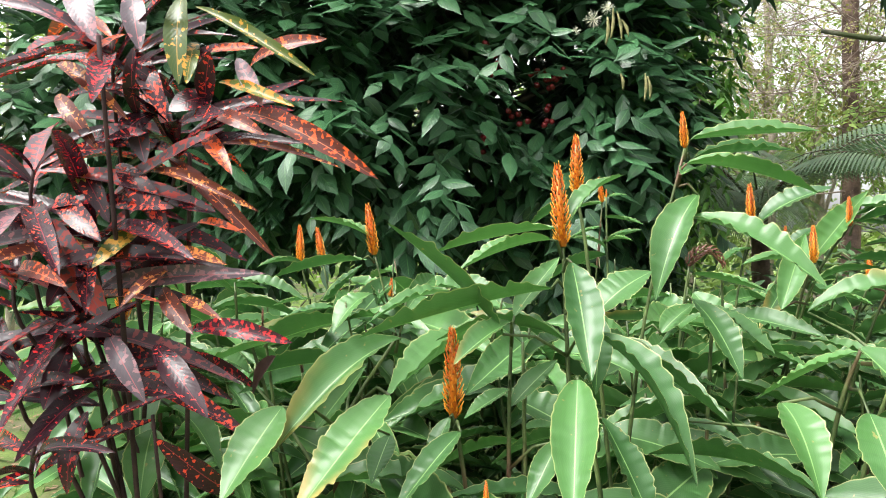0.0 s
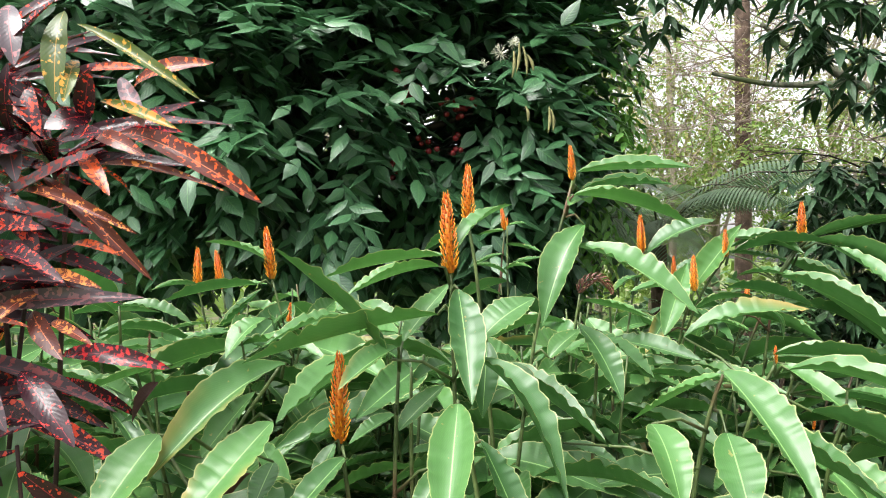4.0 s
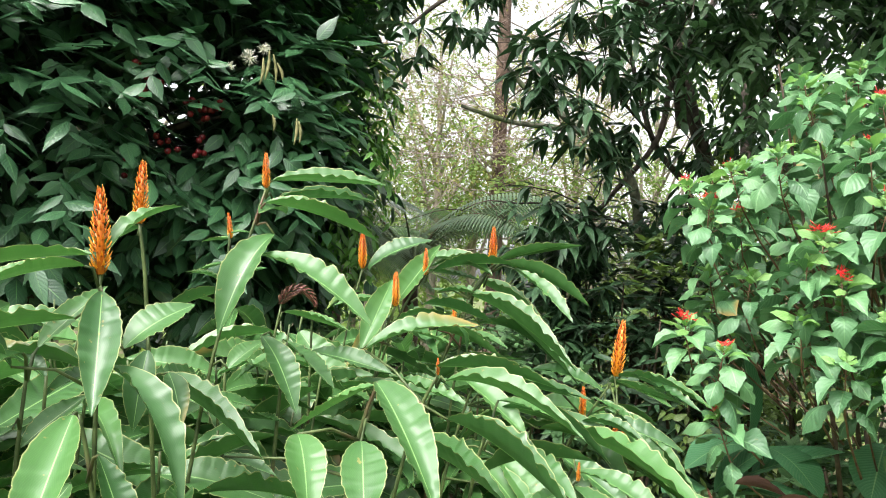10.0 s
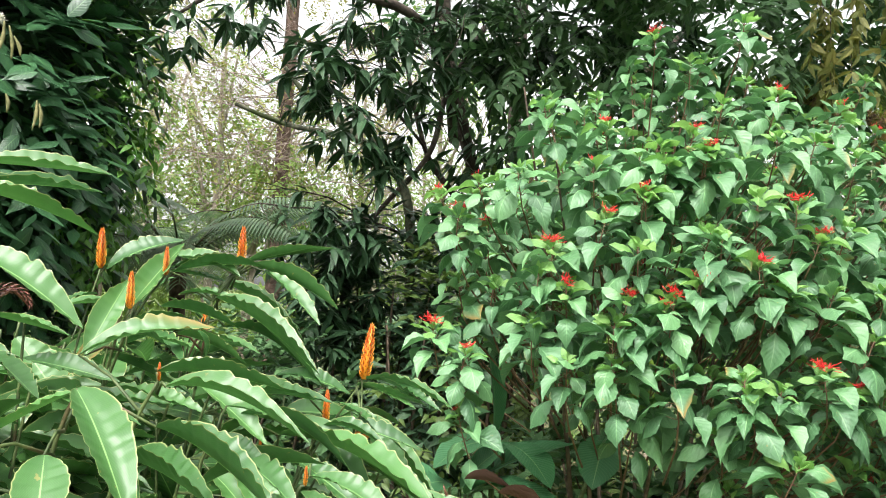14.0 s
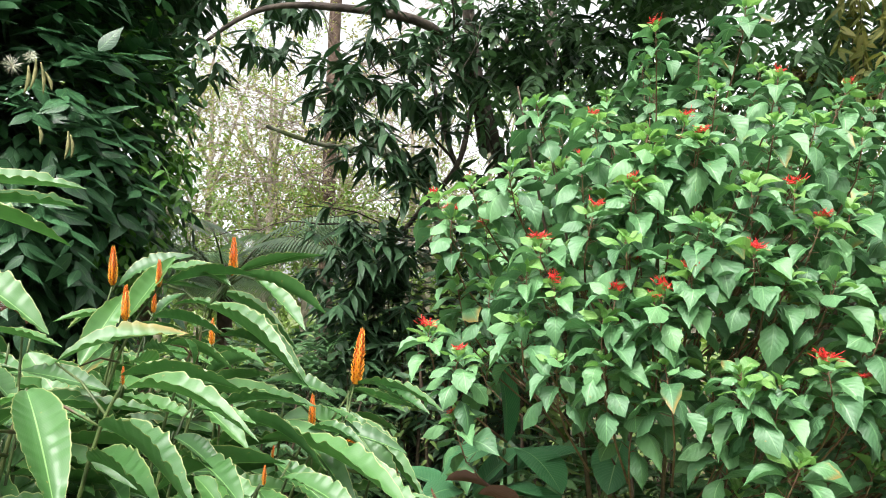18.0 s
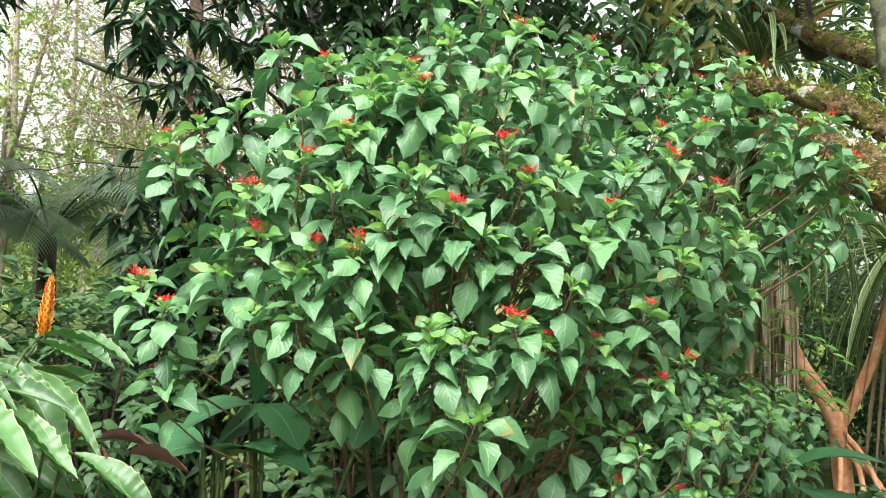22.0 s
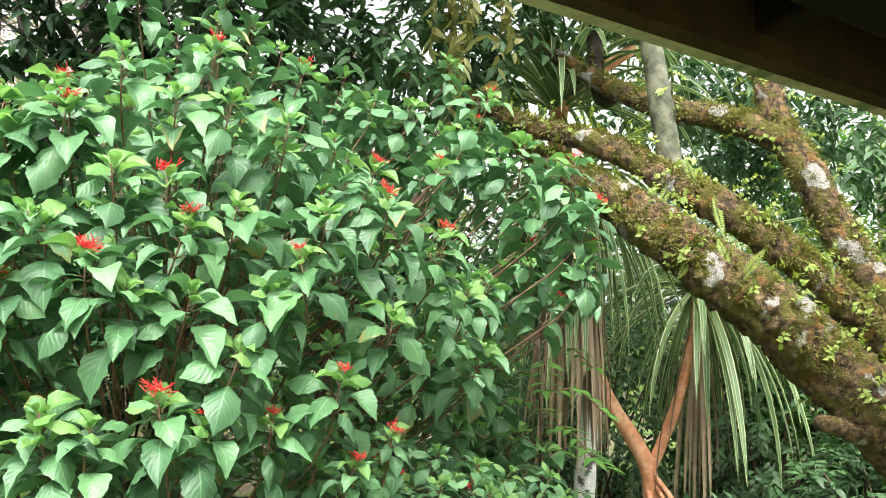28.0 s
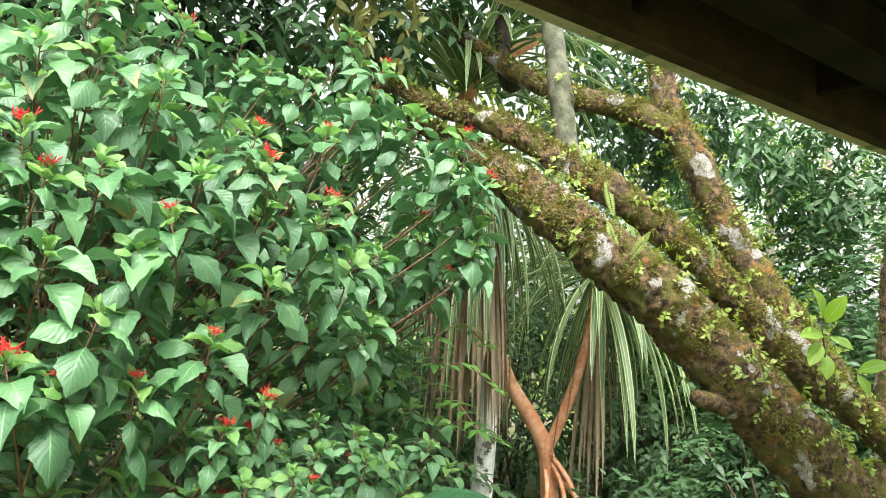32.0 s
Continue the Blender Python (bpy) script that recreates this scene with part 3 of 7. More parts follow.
# ---- ginger clump ----
GL = [leaf_mesh("ginger_leaf", GINGER, s, w, f, 72, 0.82, 0.44, k, i, t) for i, (s, w, f, k, t) in enumerate(
    [(0.01, 0.019, 1.1, 9, 0.3), (0.03, 0.023, 0.9, 8, 0.8), (0.05, 0.02, 1.3, 11, -0.8), (0.08, 0.024, 0.9, 9, 0.7), (0.11, 0.02, 1.1, 8, -0.7), (0.02, 0.025, 0.8, 11, 0.6)])]


def bract_mesh(material):
    verts, uvs, faces = [], [], []
    for i in range(4):
        u = i / 3
        w = (0.26, 0.4, 0.26, 0.02)[i]
        for j, s in enumerate((-1, 0, 1)):
            verts.append((u, s * w * 0.5, 0.12 * (1 - abs(s)) + 0.25 * u * u))
            uvs.append((0.5, u))
    for i in range(3):
        for j in range(2):
            k = i * 3 + j
            faces.append((k, k + 1, k + 4, k + 3))
    return verts, faces, uvs


def bract_pose(i, n, length, radius, rng):
    """Pose of bract i of n on an upright spike of that length, and its height from 0 to 1."""
    f = i / n
    a = i * 2.39996
    r = radius * (1 - 0.72 * f ** 4) * (0.7 + 0.3 * min(1, f * 6))
    out = Vector((math.cos(a), math.sin(a), 0))
    lift = 0.85 + 1.5 * f ** 3
    x = (out + Vector((0, 0, lift))).normalized()
    y = Vector((-math.sin(a), math.cos(a), 0))
    z = x.cross(y)
    size = length * 0.105 * (1.1 - 0.35 * f) * rng.uniform(0.85, 1.1)
    m = Matrix((x * size, y * size * 0.8, z * size)).transposed().to_4x4()
    m.translation = out * r * 0.36 + Vector((0, 0, length * f * 0.93))
    return m, f


def spike_mesh(material, length, radius, seed, n=70, bend=0.0):
    rng = random.Random(seed)
    bv, bf, bu = bract_mesh(material)
    pieces = [tube([(0, 0, -0.01), (0, 0, length * 0.5), (0, 0, length * 0.95)], [radius * 0.32, radius * 0.3, radius * 0.08], 6)]
    for i in range(n):
        m, f = bract_pose(i, n, length, radius, rng)
        pieces.append(([m @ Vector(v) for v in bv], bf, [(f, u[1]) for u in bu]))
    if bend:
        # the spike bows over like a hook
        def hook(v):
            t = v[2] * bend
            r = length / bend
            return Vector((r - (r - v[0]) * math.cos(t), v[1], (r - v[0]) * math.sin(t)))
        pieces = [([hook(v) for v in vs], f, u) for vs, f, u in pieces]
    return joined("flower_spike", material, pieces)


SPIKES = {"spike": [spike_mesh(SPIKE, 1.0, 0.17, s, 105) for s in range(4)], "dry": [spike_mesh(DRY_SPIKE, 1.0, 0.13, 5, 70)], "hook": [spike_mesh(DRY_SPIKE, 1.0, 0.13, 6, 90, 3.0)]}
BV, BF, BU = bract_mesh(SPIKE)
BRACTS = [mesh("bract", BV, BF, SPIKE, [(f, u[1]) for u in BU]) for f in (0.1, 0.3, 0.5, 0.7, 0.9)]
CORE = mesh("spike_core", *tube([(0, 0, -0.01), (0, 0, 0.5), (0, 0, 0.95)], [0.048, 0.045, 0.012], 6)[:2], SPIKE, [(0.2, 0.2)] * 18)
grng = random.Random(11)
LABELS = {"spike": "tall ginger with wavy green leaves and an orange flower spike", "dry": "ginger stem with a withered dark red flower spike",
          "hook": "ginger stem with a withered dark red spike bowed over", "none": "leafy green ginger stem with wavy-edged leaves", "bent": "ginger stem with a flower spike lying level"}


def ginger(tip, base, mid, foot, kind, leaves, fill=9, pick=False, low=0.22, span=0.5):
    """One ginger stem: the spike from base to tip, the stem through mid down to foot, and its leaves from base point to tip point."""
    tip, base, mid = Vector(tip), Vector(base), Vector(mid)
    ground_z = ground_height(*foot)
    root = Vector((*foot, ground_z - 0.01))
    ob = thing("ginger_plant", LABELS[kind], "ginger", "ginger clump", at=root)
    line = smooth_line([root, mid * 0.5 + root * 0.5 + Vector((0.02, 0.02, 0)), mid, base], 14)
    part("stem", tube_mesh("stem", GINGER_STEM, line, [0.0075 - 0.0003 * i for i in range(14)], 6, 0.15), ob, m=under(ob))
    if kind != "none":
        axis = tip - base
        q = axis.to_track_quat("Z", "Y").to_matrix().to_4x4() @ Matrix.Rotation(grng.uniform(0, 6), 4, "Z")
        length = axis.length * 1.02
        m = Matrix.Translation(base) @ q @ Matrix.Scale(length, 4)
        if kind == "hook":
            z = axis.normalized()
            x = (Vector((1, 0.2, 0)) - z * z.dot(Vector((1, 0.2, 0)))).normalized()
            m = Matrix((x, z.cross(x), z)).transposed().to_4x4()
            m = Matrix.Translation(base) @ m @ Matrix.Scale(length * 2.2, 4)
        if pick:
            core = part("flower_spike", CORE, ob, "orange flower spike of overlapping pointed bracts", under(ob, m))
            for i in range(105):
                bm, f = bract_pose(i, 105, 1.0, 0.17, grng)
                part("bract", BRACTS[min(4, int(f * 5))], core, m=bm)
        else:
            sp = SPIKES[kind]
            part("flower_spike", sp[grng.randrange(len(sp))], ob, "withered dark red flower spike" if kind != "spike" else "orange flower spike of overlapping pointed bracts", under(ob, m))
    for b, t, w in leaves:
        d = (Vector(t) - Vector(b)).length
        me = GL[grng.randrange(6)]
        part("leaf", me, ob, m=under(ob, leaf_pose(b, t, w * 0.95, roll=grng.uniform(-0.15, 0.15))))
        # the sheath that joins the blade to its stem
        near = min(line, key=lambda p: (p - Vector(b)).length)
        if (near - Vector(b)).length > 0.012:
            part("leaf_sheath", tube_mesh("leaf_sheath", GINGER_STEM, [near - Vector((0, 0, 0.03)), (near + Vector(b)) / 2 + Vector((0, 0, 0.004)), Vector(b)], [0.0045, 0.0035, 0.0028], 5), ob, m=under(ob))
    a0 = grng.uniform(0, 6)
    for k in range(fill):
        f = low + span * k / max(fill, 1) + grng.uniform(-0.04, 0.04)
        p = line[min(13, int(f * 13))]
        an = a0 + k * 2.6 + grng.uniform(-0.5, 0.5)
        L = grng.uniform(0.26, 0.44)
        drop = grng.uniform(-0.2, 0.05)
        t = p + Vector((math.cos(an) * L, math.sin(an) * L, drop * 1.0))
        part("leaf", GL[grng.randrange(1, 6)], ob, m=under(ob, leaf_pose(p, t, L * grng.uniform(0.15, 0.19), roll=grng.uniform(-0.35, 0.35))))
    return ob


ginger((0.249, 1.574, 2.246), (0.262, 1.570, 2.066), (0.273, 1.563, 1.813), (0.317, 1.537), 'spike', [((0.249, 1.571, 2.103), (-0.020, 1.599, 2.051), 0.056),
    ((0.233, 1.550, 2.079), (0.037, 1.498, 2.012), 0.051),
    ((0.271, 1.571, 2.110), (0.408, 1.654, 2.236), 0.052),
    ((0.269, 1.499, 2.032), (0.231, 1.352, 1.792), 0.071),
    ((0.226, 1.497, 1.977), (-0.159, 1.395, 1.875), 0.065),
    ((0.125, 1.495, 1.882), (-0.114, 1.451, 2.116), 0.057),
    ((0.317, 1.496, 1.920), (0.454, 1.548, 2.007), 0.085),
    ((0.292, 1.415, 1.896), (0.341, 1.188, 1.635), 0.067)], pick=True)
ginger((0.330, 1.787, 2.338), (0.332, 1.783, 2.188), (0.370, 1.776, 1.929), (0.525, 1.748), 'spike', [((0.342, 1.803, 2.182), (0.233, 1.901, 2.112), 0.064),
    ((0.370, 1.695, 1.896), (0.359, 1.641, 1.720), 0.067),
    ((0.411, 1.594, 1.858), (0.444, 1.492, 1.767), 0.053)], pick=True)
ginger((0.643, 1.939, 2.420), (0.651, 1.936, 2.322), (0.534, 1.923, 1.808), (0.307, 1.897), 'spike', [((0.666, 1.937, 2.344), (0.974, 1.858, 2.365), 0.055),
    ((0.680, 1.976, 2.290), (1.022, 2.107, 2.341), 0.053),
    ((0.645, 1.905, 2.276), (0.944, 1.803, 2.203), 0.067),
    ((0.628, 1.852, 2.133), (0.902, 1.648, 2.004), 0.076),
    ((0.675, 1.903, 2.194), (0.505, 1.796, 1.941), 0.090),
    ((0.630, 1.904, 2.246), (0.726, 2.005, 2.254), 0.060),
    ((0.578, 1.894, 1.827), (0.685, 1.945, 1.897), 0.066),
    ((0.518, 1.892, 1.753), (0.660, 1.891, 1.730), 0.051)], pick=True)
ginger((-0.261, 2.473, 2.193), (-0.237, 2.469, 2.018), (-0.125, 2.457, 1.570), (0.093, 2.434), 'spike', [((-0.226, 2.470, 2.057), (-0.471, 2.502, 2.139), 0.066),
    ((-0.272, 2.398, 2.001), (-0.551, 2.296, 1.933), 0.057),
    ((-0.225, 2.295, 1.897), (-0.336, 2.192, 1.784), 0.100),
    ((-0.152, 2.292, 1.770), (-0.297, 2.294, 1.824), 0.072),
    ((0.029, 2.295, 1.897), (-0.222, 2.094, 1.832), 0.083)])
ginger((-0.594, 2.972, 2.123), (-0.590, 2.968, 1.966), (-0.524, 2.959, 1.650), (-0.336, 2.935), 'spike', [((-0.571, 2.967, 1.954), (-0.752, 2.897, 1.946), 0.084),
    ((-0.535, 2.894, 1.821), (-0.671, 2.793, 1.797), 0.078),
    ((-0.512, 2.892, 1.752), (-0.318, 2.797, 1.963), 0.082)])
ginger((-0.520, 2.961, 2.113), (-0.494, 2.957, 1.960), (-0.429, 2.948, 1.605), (-0.266, 2.925), 'spike', [((-0.487, 2.957, 1.955), (-0.317, 2.998, 1.977), 0.075),
    ((-0.443, 2.892, 1.752), (-0.295, 2.893, 1.798), 0.078)])
ginger((-0.416, 2.895, 1.878), (-0.420, 2.893, 1.798), (-0.375, 2.887, 1.570), (-0.202, 2.864), 'spike', [((-0.406, 2.793, 1.797), (-0.604, 2.692, 1.776), 0.079),
    ((-0.398, 2.891, 1.707), (-0.185, 2.792, 1.764), 0.082)])
ginger((-0.186, 2.596, 1.928), (-0.193, 2.594, 1.839), (-0.172, 2.588, 1.624), (-0.087, 2.565), 'spike', [((-0.185, 2.493, 1.800), (-0.406, 2.290, 1.679), 0.098),
    ((-0.165, 2.491, 1.722), (0.012, 2.493, 1.800), 0.083)])
ginger((0.019, 1.515, 1.896), (0.022, 1.510, 1.705), (0.037, 1.508, 1.630), (0.225, 1.485), 'spike', [((0.013, 1.490, 1.708), (-0.037, 1.438, 1.612), 0.047),
    ((0.035, 1.440, 1.692), (-0.096, 1.287, 1.596), 0.057)], pick=True)
ginger((0.075, 1.239, 1.663), (0.075, 1.238, 1.615), (0.065, 1.236, 1.556), (-0.078, 1.214), 'spike', [])
ginger((1.268, 2.976, 2.294), (1.277, 2.972, 2.130), (1.207, 2.962, 1.744), (1.033, 2.937), 'spike', [((1.301, 2.972, 2.123), (1.585, 2.906, 2.273), 0.108),
    ((1.277, 2.969, 2.025), (1.110, 2.897, 1.935), 0.080)])
ginger((1.480, 3.102, 2.119), (1.480, 3.099, 2.021), (1.407, 3.091, 1.728), (1.169, 3.066), 'spike', [((1.492, 3.098, 1.997), (1.626, 3.102, 2.119), 0.088)])
ginger((0.726, 3.196, 2.283), (0.726, 3.195, 2.245), (0.731, 3.187, 1.944), (0.749, 3.159), 'spike', [((0.731, 3.195, 2.245), (0.822, 3.205, 2.258), 0.050),
    ((0.719, 3.193, 2.157), (0.865, 3.102, 2.119), 0.060),
    ((0.724, 3.190, 2.044), (0.821, 3.100, 2.058), 0.060),
    ((0.724, 3.189, 2.019), (0.552, 3.100, 2.070), 0.060)])
ginger((-0.784, 1.749, 2.049), (-0.778, 1.745, 1.883), (-0.771, 1.740, 1.697), (-0.736, 1.716), 'spike', [])
ginger((0.808, 2.310, 2.069), (0.793, 2.308, 1.987), (0.757, 2.300, 1.678), (0.648, 2.276), 'hook', [((0.803, 2.307, 1.959), (0.995, 2.196, 1.906), 0.073),
    ((0.660, 1.896, 1.917), (0.753, 1.741, 1.752), 0.078)])
ginger((-0.503, 1.995, 1.884), (-0.503, 1.994, 1.829), (-0.479, 1.989, 1.671), (-0.341, 1.965), 'dry', [((-0.558, 1.993, 1.797), (-0.665, 1.894, 1.827), 0.063),
    ((-0.418, 1.893, 1.812), (-0.622, 1.791, 1.742), 0.090)])
ginger((-0.380, 1.892, 1.782), (-0.373, 1.891, 1.723), (-0.365, 1.887, 1.573), (-0.322, 1.864), 'dry', [])
ginger((0.148, 1.545, 1.884), (0.148, 1.545, 1.878), (0.142, 1.537, 1.572), (0.124, 1.514), 'none', [((0.143, 1.495, 1.908), (0.018, 1.394, 1.844), 0.054),
    ((0.159, 1.596, 1.908), (0.269, 1.699, 2.043), 0.058),
    ((0.137, 1.492, 1.767), (0.041, 1.441, 1.721), 0.047),
    ((0.148, 1.541, 1.719), (0.260, 1.593, 1.807), 0.049),
    ((0.243, 1.489, 1.660), (0.156, 1.387, 1.568), 0.054)])
ginger((0.178, 1.594, 1.858), (0.178, 1.594, 1.851), (0.184, 1.586, 1.555), (0.202, 1.564), 'none', [((0.178, 1.594, 1.845), (0.062, 1.695, 1.896), 0.050),
    ((0.178, 1.593, 1.807), (0.303, 1.694, 1.856), 0.050),
    ((0.178, 1.589, 1.656), (0.272, 1.589, 1.656), 0.045)])
ginger((0.251, 1.343, 1.832), (0.251, 1.343, 1.821), (0.294, 1.338, 1.619), (0.481, 1.315), 'none', [((0.244, 1.293, 1.829), (0.226, 1.088, 1.622), 0.078),
    ((0.288, 1.292, 1.760), (0.346, 1.187, 1.578), 0.061)])
ginger((-0.099, 1.495, 1.885), (-0.099, 1.495, 1.873), (-0.265, 1.487, 1.566), (-0.729, 1.464), 'none', [((-0.087, 1.495, 1.873), (-0.326, 1.291, 1.731), 0.066),
    ((-0.104, 1.392, 1.778), (-0.268, 1.188, 1.635), 0.088),
    ((-0.302, 1.342, 1.768), (-0.382, 1.189, 1.654), 0.090),
    ((-0.488, 1.791, 1.728), (-0.204, 1.792, 1.771), 0.071),
    ((-0.233, 1.790, 1.700), (-0.335, 1.893, 1.812), 0.057),
    ((-0.111, 1.489, 1.672), (-0.137, 1.387, 1.601), 0.059)])
ginger((-0.715, 1.693, 1.816), (-0.715, 1.693, 1.802), (-0.688, 1.685, 1.521), (-0.609, 1.664), 'none', [((-0.715, 1.694, 1.843), (-0.625, 1.488, 1.637), 0.107),
    ((-0.607, 1.490, 1.684), (-0.594, 1.386, 1.557), 0.083),
    ((-0.610, 1.590, 1.707), (-0.477, 1.487, 1.589), 0.076)])
ginger((-0.545, 1.895, 1.872), (-0.545, 1.894, 1.865), (-0.470, 1.890, 1.678), (-0.101, 1.865), 'none', [((-0.552, 1.896, 1.932), (-0.750, 1.797, 1.969), 0.051),
    ((-0.552, 1.897, 1.962), (-0.365, 1.896, 1.917), 0.048),
    ((-0.515, 1.891, 1.723), (-0.635, 1.892, 1.782), 0.069),
    ((-0.318, 1.788, 1.601), (-0.204, 1.792, 1.771), 0.085)])
ginger((1.279, 2.263, 2.207), (1.284, 2.265, 2.114), (1.183, 2.349, 1.843), (0.804, 2.661), 'spike', [((1.055, 2.229, 1.852), (1.165, 2.379, 2.124), 0.076),
    ((1.314, 2.281, 2.124), (1.557, 2.118, 2.171), 0.059),
    ((1.210, 2.357, 2.000), (1.320, 2.270, 2.237), 0.091),
    ((1.257, 2.206, 2.010), (1.424, 1.979, 1.959), 0.064)])
ginger((1.506, 2.191, 2.300), (1.512, 2.196, 2.166), (1.378, 2.308, 1.772), (1.048, 2.587), 'spike', [((1.528, 2.185, 2.178), (1.714, 2.011, 2.221), 0.040),
    ((1.559, 2.118, 2.151), (1.660, 1.881, 1.996), 0.067),
    ((1.416, 2.158, 2.051), (1.602, 1.746, 1.890), 0.085),
    ((1.495, 2.161, 2.125), (1.330, 2.388, 2.149), 0.059),
    ((1.410, 2.227, 1.979), (1.305, 2.292, 2.048), 0.059),
    ((1.319, 2.049, 1.950), (1.350, 2.034, 1.861), 0.065)])
ginger((1.188, 2.304, 2.117), (1.195, 2.307, 1.997), (1.152, 2.350, 1.765), (0.974, 2.528), 'spike', [((1.204, 2.362, 1.979), (0.990, 2.383, 1.985), 0.067),
    ((1.170, 2.268, 1.926), (1.339, 2.153, 1.980), 0.064)])
ginger((1.630, 2.740, 2.010), (1.634, 2.744, 1.897), (1.580, 2.797, 1.614), (1.411, 2.963), 'spike', [((1.625, 2.690, 1.889), (1.755, 2.489, 1.820), 0.071),
    ((1.622, 2.697, 1.817), (1.458, 2.801, 1.873), 0.071)])
ginger((1.042, 1.575, 1.902), (1.043, 1.576, 1.858), (0.986, 1.628, 1.637), (0.749, 1.840), 'spike', [((1.038, 1.579, 1.878), (1.264, 1.371, 1.860), 0.055),
    ((1.040, 1.519, 1.852), (1.241, 1.209, 1.814), 0.062),
    ((0.932, 1.828, 1.891), (1.240, 1.739, 1.978), 0.066)])
ginger((0.829, 1.417, 1.872), (0.830, 1.417, 1.866), (0.791, 1.456, 1.643), (0.636, 1.615), 'none', [((0.827, 1.419, 1.866), (0.868, 1.102, 1.703), 0.092),
    ((0.825, 1.420, 1.859), (0.675, 1.526, 1.736), 0.059),
    ((0.648, 1.363, 1.770), (0.640, 1.197, 1.638), 0.083),
    ((0.742, 1.240, 1.781), (0.710, 1.089, 1.664), 0.086),
    ((0.942, 1.287, 1.808), (1.008, 0.952, 1.663), 0.071),
    ((0.541, 1.619, 1.667), (0.651, 1.549, 1.639), 0.052),
    ((0.865, 1.516, 1.821), (0.969, 1.450, 1.780), 0.050)])
ginger((1.137, 1.460, 1.774), (1.139, 1.460, 1.760), (1.110, 1.489, 1.583), (0.973, 1.634), 'none', [((1.144, 1.460, 1.707), (1.200, 1.189, 1.610), 0.067),
    ((1.199, 1.537, 1.800), (1.333, 1.451, 1.770), 0.051),
    ((1.140, 1.460, 1.747), (1.209, 1.297, 1.701), 0.054)])
ginger((1.882, 1.915, 1.998), (1.875, 1.931, 1.809), (1.711, 2.064, 1.414), (1.388, 2.325), 'spike', [((1.904, 1.911, 1.818), (2.005, 1.671, 1.720), 0.059),
    ((1.857, 1.944, 1.794), (1.972, 1.752, 1.732), 0.055),
    ((1.789, 1.872, 1.738), (1.913, 1.564, 1.524), 0.072),
    ((1.586, 1.889, 1.698), (1.710, 1.517, 1.536), 0.076),
    ((1.682, 1.829, 1.638), (1.859, 1.482, 1.484), 0.062),
    ((1.577, 2.007, 1.813), (1.788, 1.870, 1.783), 0.064),
    ((1.819, 1.977, 1.671), (2.003, 1.857, 1.635), 0.055)])
ginger((1.657, 1.812, 1.792), (1.661, 1.816, 1.691), (1.586, 1.881, 1.435), (1.354, 2.083), 'spike', [((1.637, 1.796, 1.682), (1.725, 1.558, 1.674), 0.057),
    ((1.434, 1.514, 1.615), (1.559, 1.255, 1.553), 0.069),
    ((1.495, 1.714, 1.619), (1.577, 1.423, 1.560), 0.066)])
ginger((1.314, 1.337, 1.691), (1.315, 1.339, 1.645), (1.288, 1.362, 1.549), (1.052, 1.571), 'spike', [((1.308, 1.344, 1.631), (1.311, 1.117, 1.585), 0.059),
    ((1.293, 1.355, 1.617), (1.158, 1.339, 1.570), 0.053)])
ginger((1.976, 1.912, 1.626), (1.868, 1.984, 1.599), (1.802, 2.035, 1.493), (1.286, 2.425), 'spike', [])
ginger((1.939, 2.750, 1.463), (1.938, 2.754, 1.404), (1.908, 2.787, 1.186), (1.818, 2.887), 'spike', [((1.933, 2.759, 1.366), (1.792, 2.857, 1.302), 0.076)])
ginger((1.895, 1.811, 1.596), (1.895, 1.814, 1.539), (1.870, 1.840, 1.384), (1.747, 1.969), 'spike', [])
ginger((0.752, 3.476, 2.356), (0.770, 3.472, 2.236), (0.739, 3.531, 1.608), (0.694, 3.616), 'spike', [((0.775, 3.469, 2.231), (0.650, 3.552, 2.207), 0.055),
    ((0.769, 3.480, 2.117), (0.596, 3.478, 2.051), 0.066),
    ((0.772, 3.483, 2.041), (0.934, 3.371, 2.107), 0.076),
    ((0.742, 3.390, 1.918), (0.560, 3.388, 1.955), 0.083)])
ginger((0.742, 1.952, 1.910), (0.743, 1.952, 1.895), (0.735, 1.968, 1.722), (0.687, 2.058), 'none', [((0.753, 2.065, 1.890), (0.822, 1.849, 1.749), 0.069),
    ((0.756, 2.065, 1.861), (0.617, 2.042, 1.771), 0.063)])
ginger((1.425, 2.207, 2.077), (1.429, 2.205, 2.068), (1.405, 2.258, 1.585), (1.361, 2.353), 'none', [((1.525, 2.185, 2.177), (1.765, 1.989, 2.206), 0.031),
    ((1.533, 2.179, 2.170), (1.704, 1.923, 2.001), 0.054),
    ((1.511, 2.197, 2.161), (1.324, 2.348, 2.155), 0.035),
    ((1.482, 2.228, 2.053), (1.718, 1.856, 1.869), 0.065),
    ((1.514, 2.327, 2.105), (1.721, 2.042, 1.945), 0.056),
    ((1.326, 2.349, 2.128), (1.486, 2.222, 2.097), 0.046),
    ((1.339, 2.279, 2.052), (1.502, 2.148, 2.041), 0.045),
    ((1.489, 2.229, 1.951), (1.645, 1.984, 1.811), 0.062),
    ((1.396, 2.187, 1.779), (1.656, 1.847, 1.788), 0.052),
    ((1.327, 2.233, 1.922), (1.458, 2.005, 1.830), 0.063)])
